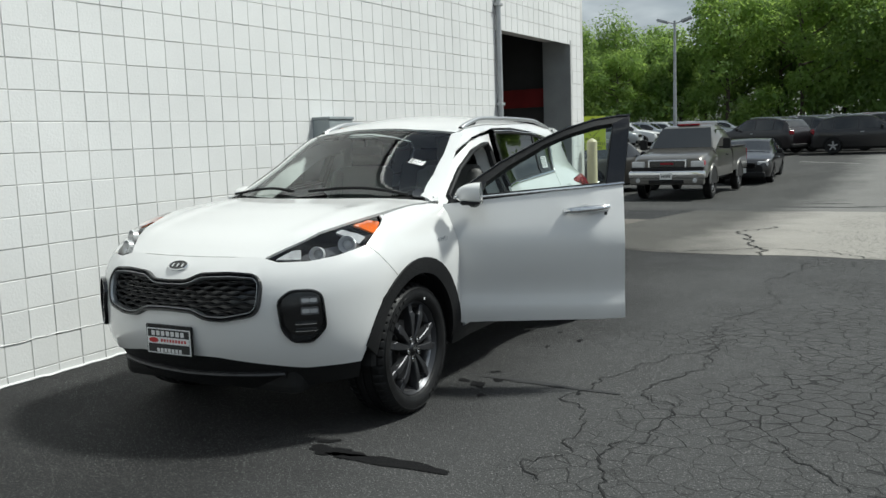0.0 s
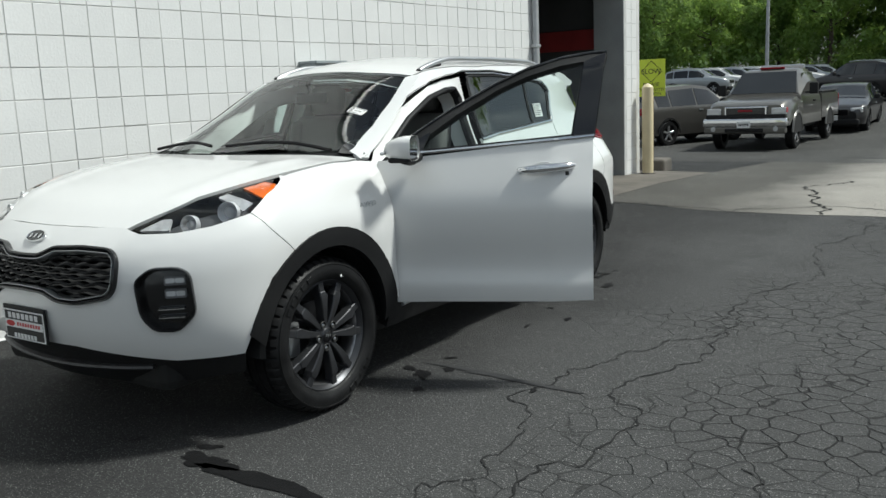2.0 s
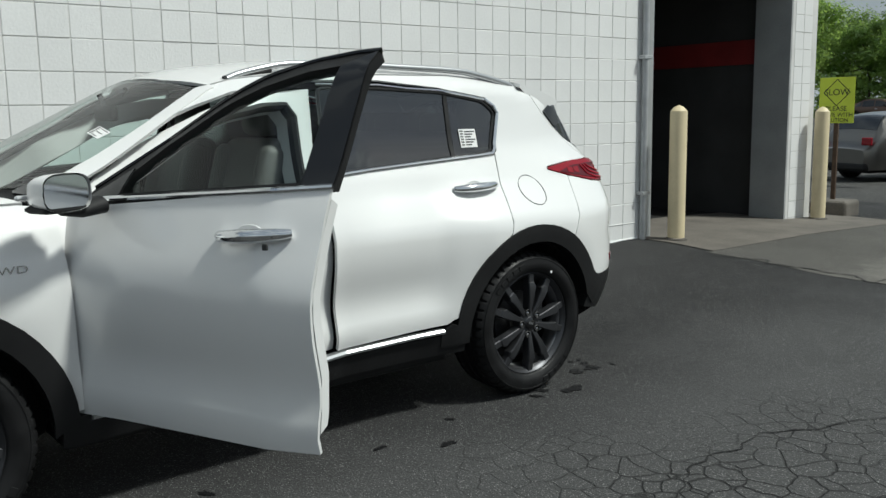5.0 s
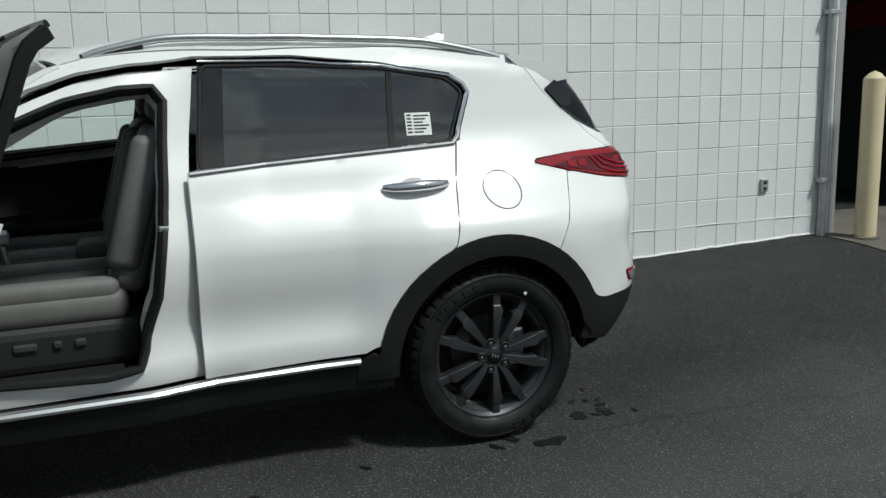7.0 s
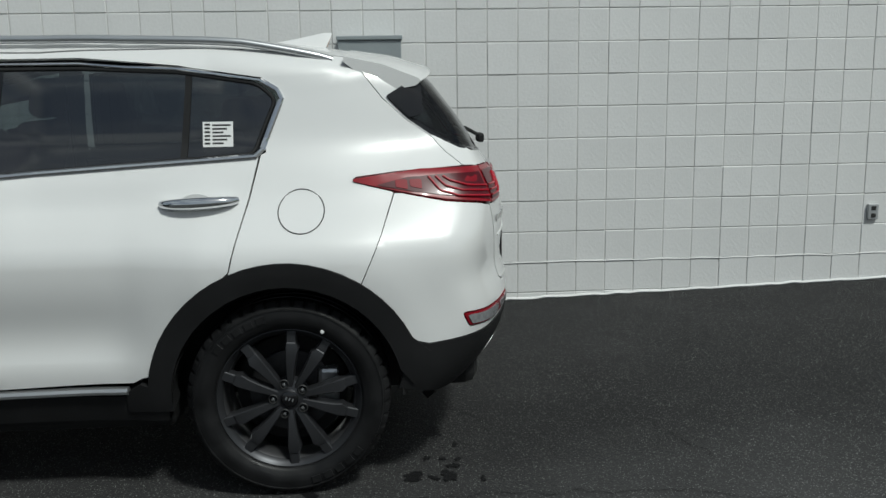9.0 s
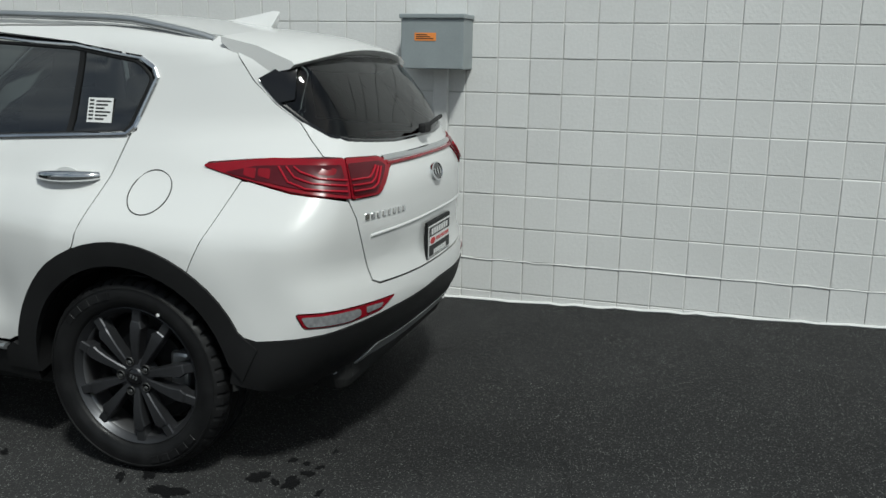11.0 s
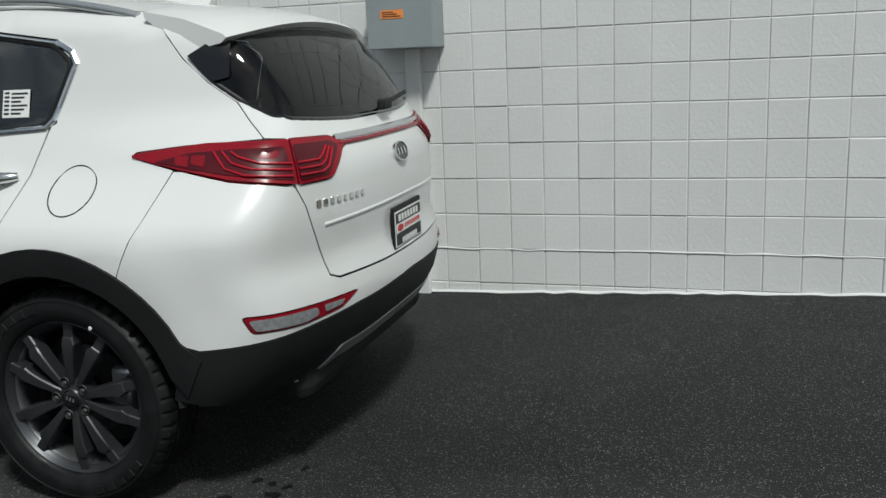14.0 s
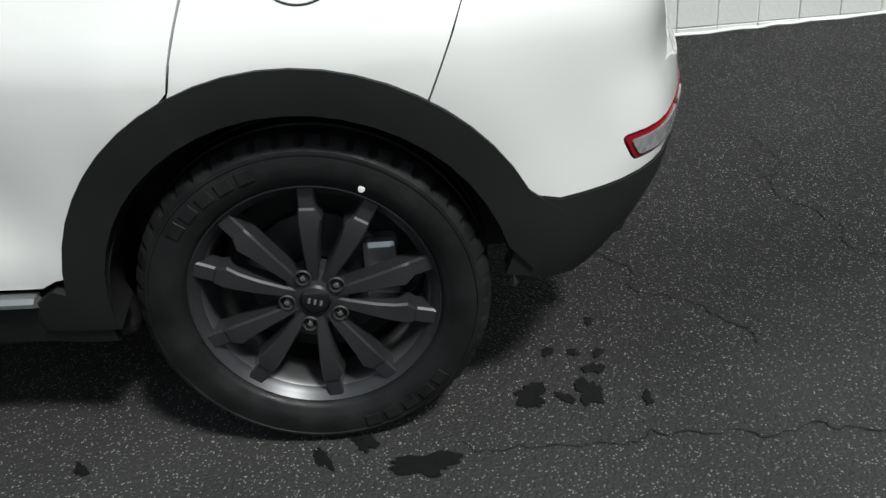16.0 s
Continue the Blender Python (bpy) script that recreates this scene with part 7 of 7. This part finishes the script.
def blob(name, x, y, rx, ry, turn, seed, material, label, lift=0.0045, ragged=0.75):
    rng = random.Random(seed)
    ph = [rng.uniform(0, 6.28) for _ in range(14)]
    bm = bmesh.new()
    n = 90
    ring = []
    for i in range(n):
        a = 2 * math.pi * i / n
        r = 1 + ragged * sum(math.sin((k + 2) * a + ph[k]) / (k + 1.6) for k in range(14)) * 0.5
        ring.append(bm.verts.new((math.cos(a) * rx * max(r, 0.15), math.sin(a) * ry * max(r, 0.15), 0)))
    bm.faces.new(ring)
    ob = part(name, bm, material)
    ob.matrix_world = pose(x, y, ground_z(x, y) + lift, 0, 0, turn)
    return tagged(ob, label, "stain", "stains on the asphalt")


STAINS = ((2.585, 0.576, 0.055, 0.045), (2.583, 0.443, 0.060, 0.045), (2.60, 0.52, 0.03, 0.02), (2.50, 0.60, 0.035, 0.025), (2.78, 0.20, 0.10, 0.045), (2.42, 0.50, 0.025, 0.02), (2.43, 0.56, 0.02, 0.018), (2.44, 0.62, 0.022, 0.018),
          (2.30, 0.62, 0.02, 0.018), (2.62, 0.70, 0.03, 0.016), (2.74, -0.02, 0.05, 0.02), (2.70, 0.07, 0.05, 0.025), (2.72, -0.55, 0.03, 0.02), (2.95, -0.75, 0.05, 0.03), (2.80, -1.0, 0.04, 0.02), (2.78, -2.05, 0.10, 0.05),
          (2.86, -1.93, 0.05, 0.03), (2.66, -2.0, 0.05, 0.04), (2.90, -2.25, 0.045, 0.03), (2.75, -1.75, 0.05, 0.02), (2.55, -3.25, 0.08, 0.03), (2.2, -3.35, 0.05, 0.02), (1.9, -3.5, 0.06, 0.02), (3.4, -2.0, 0.05, 0.02))
for i, (x, y, rx, ry) in enumerate(STAINS):
    blob("oil_stain", x, y, rx * 0.72, ry * 0.72, 20 * i, 100 + i, STAIN, "small dark wet spot on the asphalt")
blob("oil_stain", 2.98, -3.38, 0.28, 0.055, 2, 3, STAIN, "long dark wet patch on the asphalt", ragged=0.45)
blob("oil_stain", 2.66, -3.36, 0.12, 0.065, 0, 4, STAIN, "dark speckled wet patch on the asphalt")
# the open door's shadow on the ground, laid on as a dark streak
blob("tar_patch", 3.15, -1.90, 0.42, 0.028, -3, 9, DOOR_SHADE, "dull dark streak painted as the open door's shadow on the asphalt", 0.004)
for i, (x, y, rx, ry) in enumerate(((3.2, 13.2, 0.8, 0.16), (4.2, 13.6, 0.5, 0.10), (3.0, 14.8, 0.5, 0.12), (5.0, 14.2, 0.35, 0.08), (-4.2, 15.2, 0.9, 0.14))):
    blob("puddle_stain", x, y, rx, ry, 5 * i, 60 + i, STAIN, "damp dark patch on the far asphalt", 0.005)


def crack(points, width, seed, label="long ragged crack in the asphalt"):
    rng = random.Random(seed)
    bm = bmesh.new()
    pts = [Vector((*p, 0)) for p in points]
    for _ in range(5):
        nxt = []
        for a, b in zip(pts, pts[1:]):
            d = b - a
            nxt += [a, (a + b) / 2 + Vector((-d.y, d.x, 0)) * rng.gauss(0, 0.14)]
        pts = nxt + [pts[-1]]
    rows = []
    for i, p in enumerate(pts):
        d = (pts[min(i + 1, len(pts) - 1)] - pts[max(i - 1, 0)]).normalized()
        s = Vector((-d.y, d.x, 0)) * width * rng.uniform(0.25, 1.0) * 0.5
        z = ground_z(p.x, p.y) + (0.0095 if 4.0 < p.y < 11.7 else 0.004)
        rows.append((bm.verts.new(p + s + Vector((0, 0, z))), bm.verts.new(p - s + Vector((0, 0, z)))))
    for a, b in zip(rows, rows[1:]):
        bm.faces.new((a[0], a[1], b[1], b[0]))
    return tagged(part("ground_crack", bm, CRACK), label, "crack", "cracks in the asphalt")


crack([(4.05, -3.4), (3.98, -2.4), (3.95, -1.2), (3.82, 0.5), (3.75, 2.2), (3.7, 3.9)], 0.013, 1)
crack([(3.70, -3.3), (3.66, -2.85), (3.35, -2.1), (3.55, -1.2), (3.9, -0.6)], 0.012, 2)
crack([(4.5, -2.4), (4.9, -2.9), (5.6, -3.1)], 0.012, 4)
crack([(3.4, 4.1), (3.1, 5.4), (3.0, 7.6)], 0.045, 3)
crack([(1.77, 0.65), (2.05, 0.78), (2.31, 0.93), (2.45, 1.0)], 0.006, 5)
crack([(1.1, 1.32), (1.48, 1.40), (1.9, 1.42), (2.23, 1.49), (2.55, 1.60)], 0.007, 6)
crack([(2.72, 0.28), (2.76, 0.6), (2.77, 0.94), (2.77, 1.36), (2.9, 1.8)], 0.005, 7)
crack([(1.0, 3.95), (2.5, 4.0), (4.5, 4.05), (7.0, 4.1)], 0.03, 8)
for i, (x, y, a) in enumerate(((1.5, 31.0, 60), (5.0, 31.5, 75), (9.0, 32.0, 80), (-6.0, 30, 50), (-9, 40, 60), (-12, 44, 60))):
    b = part("parking_line", box(-0.05, -1.3, 0.003, 0.05, 1.3, 0.006), YELLOW_LINE)
    b.matrix_world = pose(x, y, ground_z(x, y) + 0.004, math.degrees(0.02), 0, a)
    tagged(b, "worn pale parking bay line", "road marking", "parking bay lines")

# ---- wall blocks ----
def block_mesh(w, h):
    bm = box(-0.03, -w / 2, -h / 2, 0.0, w / 2, h / 2)
    face = [e for e in bm.edges if all(v.co.x > -0.001 for v in e.verts)]
    bmesh.ops.bevel(bm, geom=face, offset=0.003, segments=1, affect="EDGES")
    me = bpy.data.meshes.new("block")
    bm.to_mesh(me)
    bm.free()
    me.materials.append(BLOCK)
    return me


PITCH_Y, PITCH_Z, FIRST_Y, FIRST_Z = 0.1934, 0.2025, 1.602, 0.066
BLOCKS = [block_mesh(PITCH_Y - 0.0045 - 0.001 * (k % 2), PITCH_Z - 0.0045 - 0.001 * (k // 2)) for k in range(3)]
rest = bmesh.new()
rng = random.Random(7)
count = 0
for j in range(-81, 32):
    y = FIRST_Y + (j + 0.5) * PITCH_Y
    for k in range(-1, 26):
        z = FIRST_Z + (k + 0.5) * PITCH_Z
        if y > CORNER - 0.1 or (OPEN_A - 0.06 < y < OPEN_B + 0.06 and z < HEAD):
            continue
        off = rng.uniform(-0.0015, 0.002)
        if 0 <= j < 24 and k < 10 and y < OPEN_A and count < 300:
            count += 1
            ob = new("block", rng.choice(BLOCKS))
            ob.parent = building
            ob.location = (off, y, z)
            ob.rotation_euler = (rng.gauss(0, 0.003), rng.gauss(0, 0.002), rng.gauss(0, 0.003))
        else:
            w, h = PITCH_Y / 2 - 0.0026, PITCH_Z / 2 - 0.0026
            bev = 0.003
            outer = [rest.verts.new((-0.008 + off, y + a * w, z + b * h)) for a, b in ((-1, -1), (1, -1), (1, 1), (-1, 1))]
            inner = [rest.verts.new((off + 0.0, y + a * (w - bev), z + b * (h - bev))) for a, b in ((-1, -1), (1, -1), (1, 1), (-1, 1))]
            rest.faces.new(inner)
            for i in range(4):
                rest.faces.new((outer[i], outer[(i + 1) % 4], inner[(i + 1) % 4], inner[i]))
tagged(part("block_rest", rest, BLOCK_REST, building), kind="stuff")
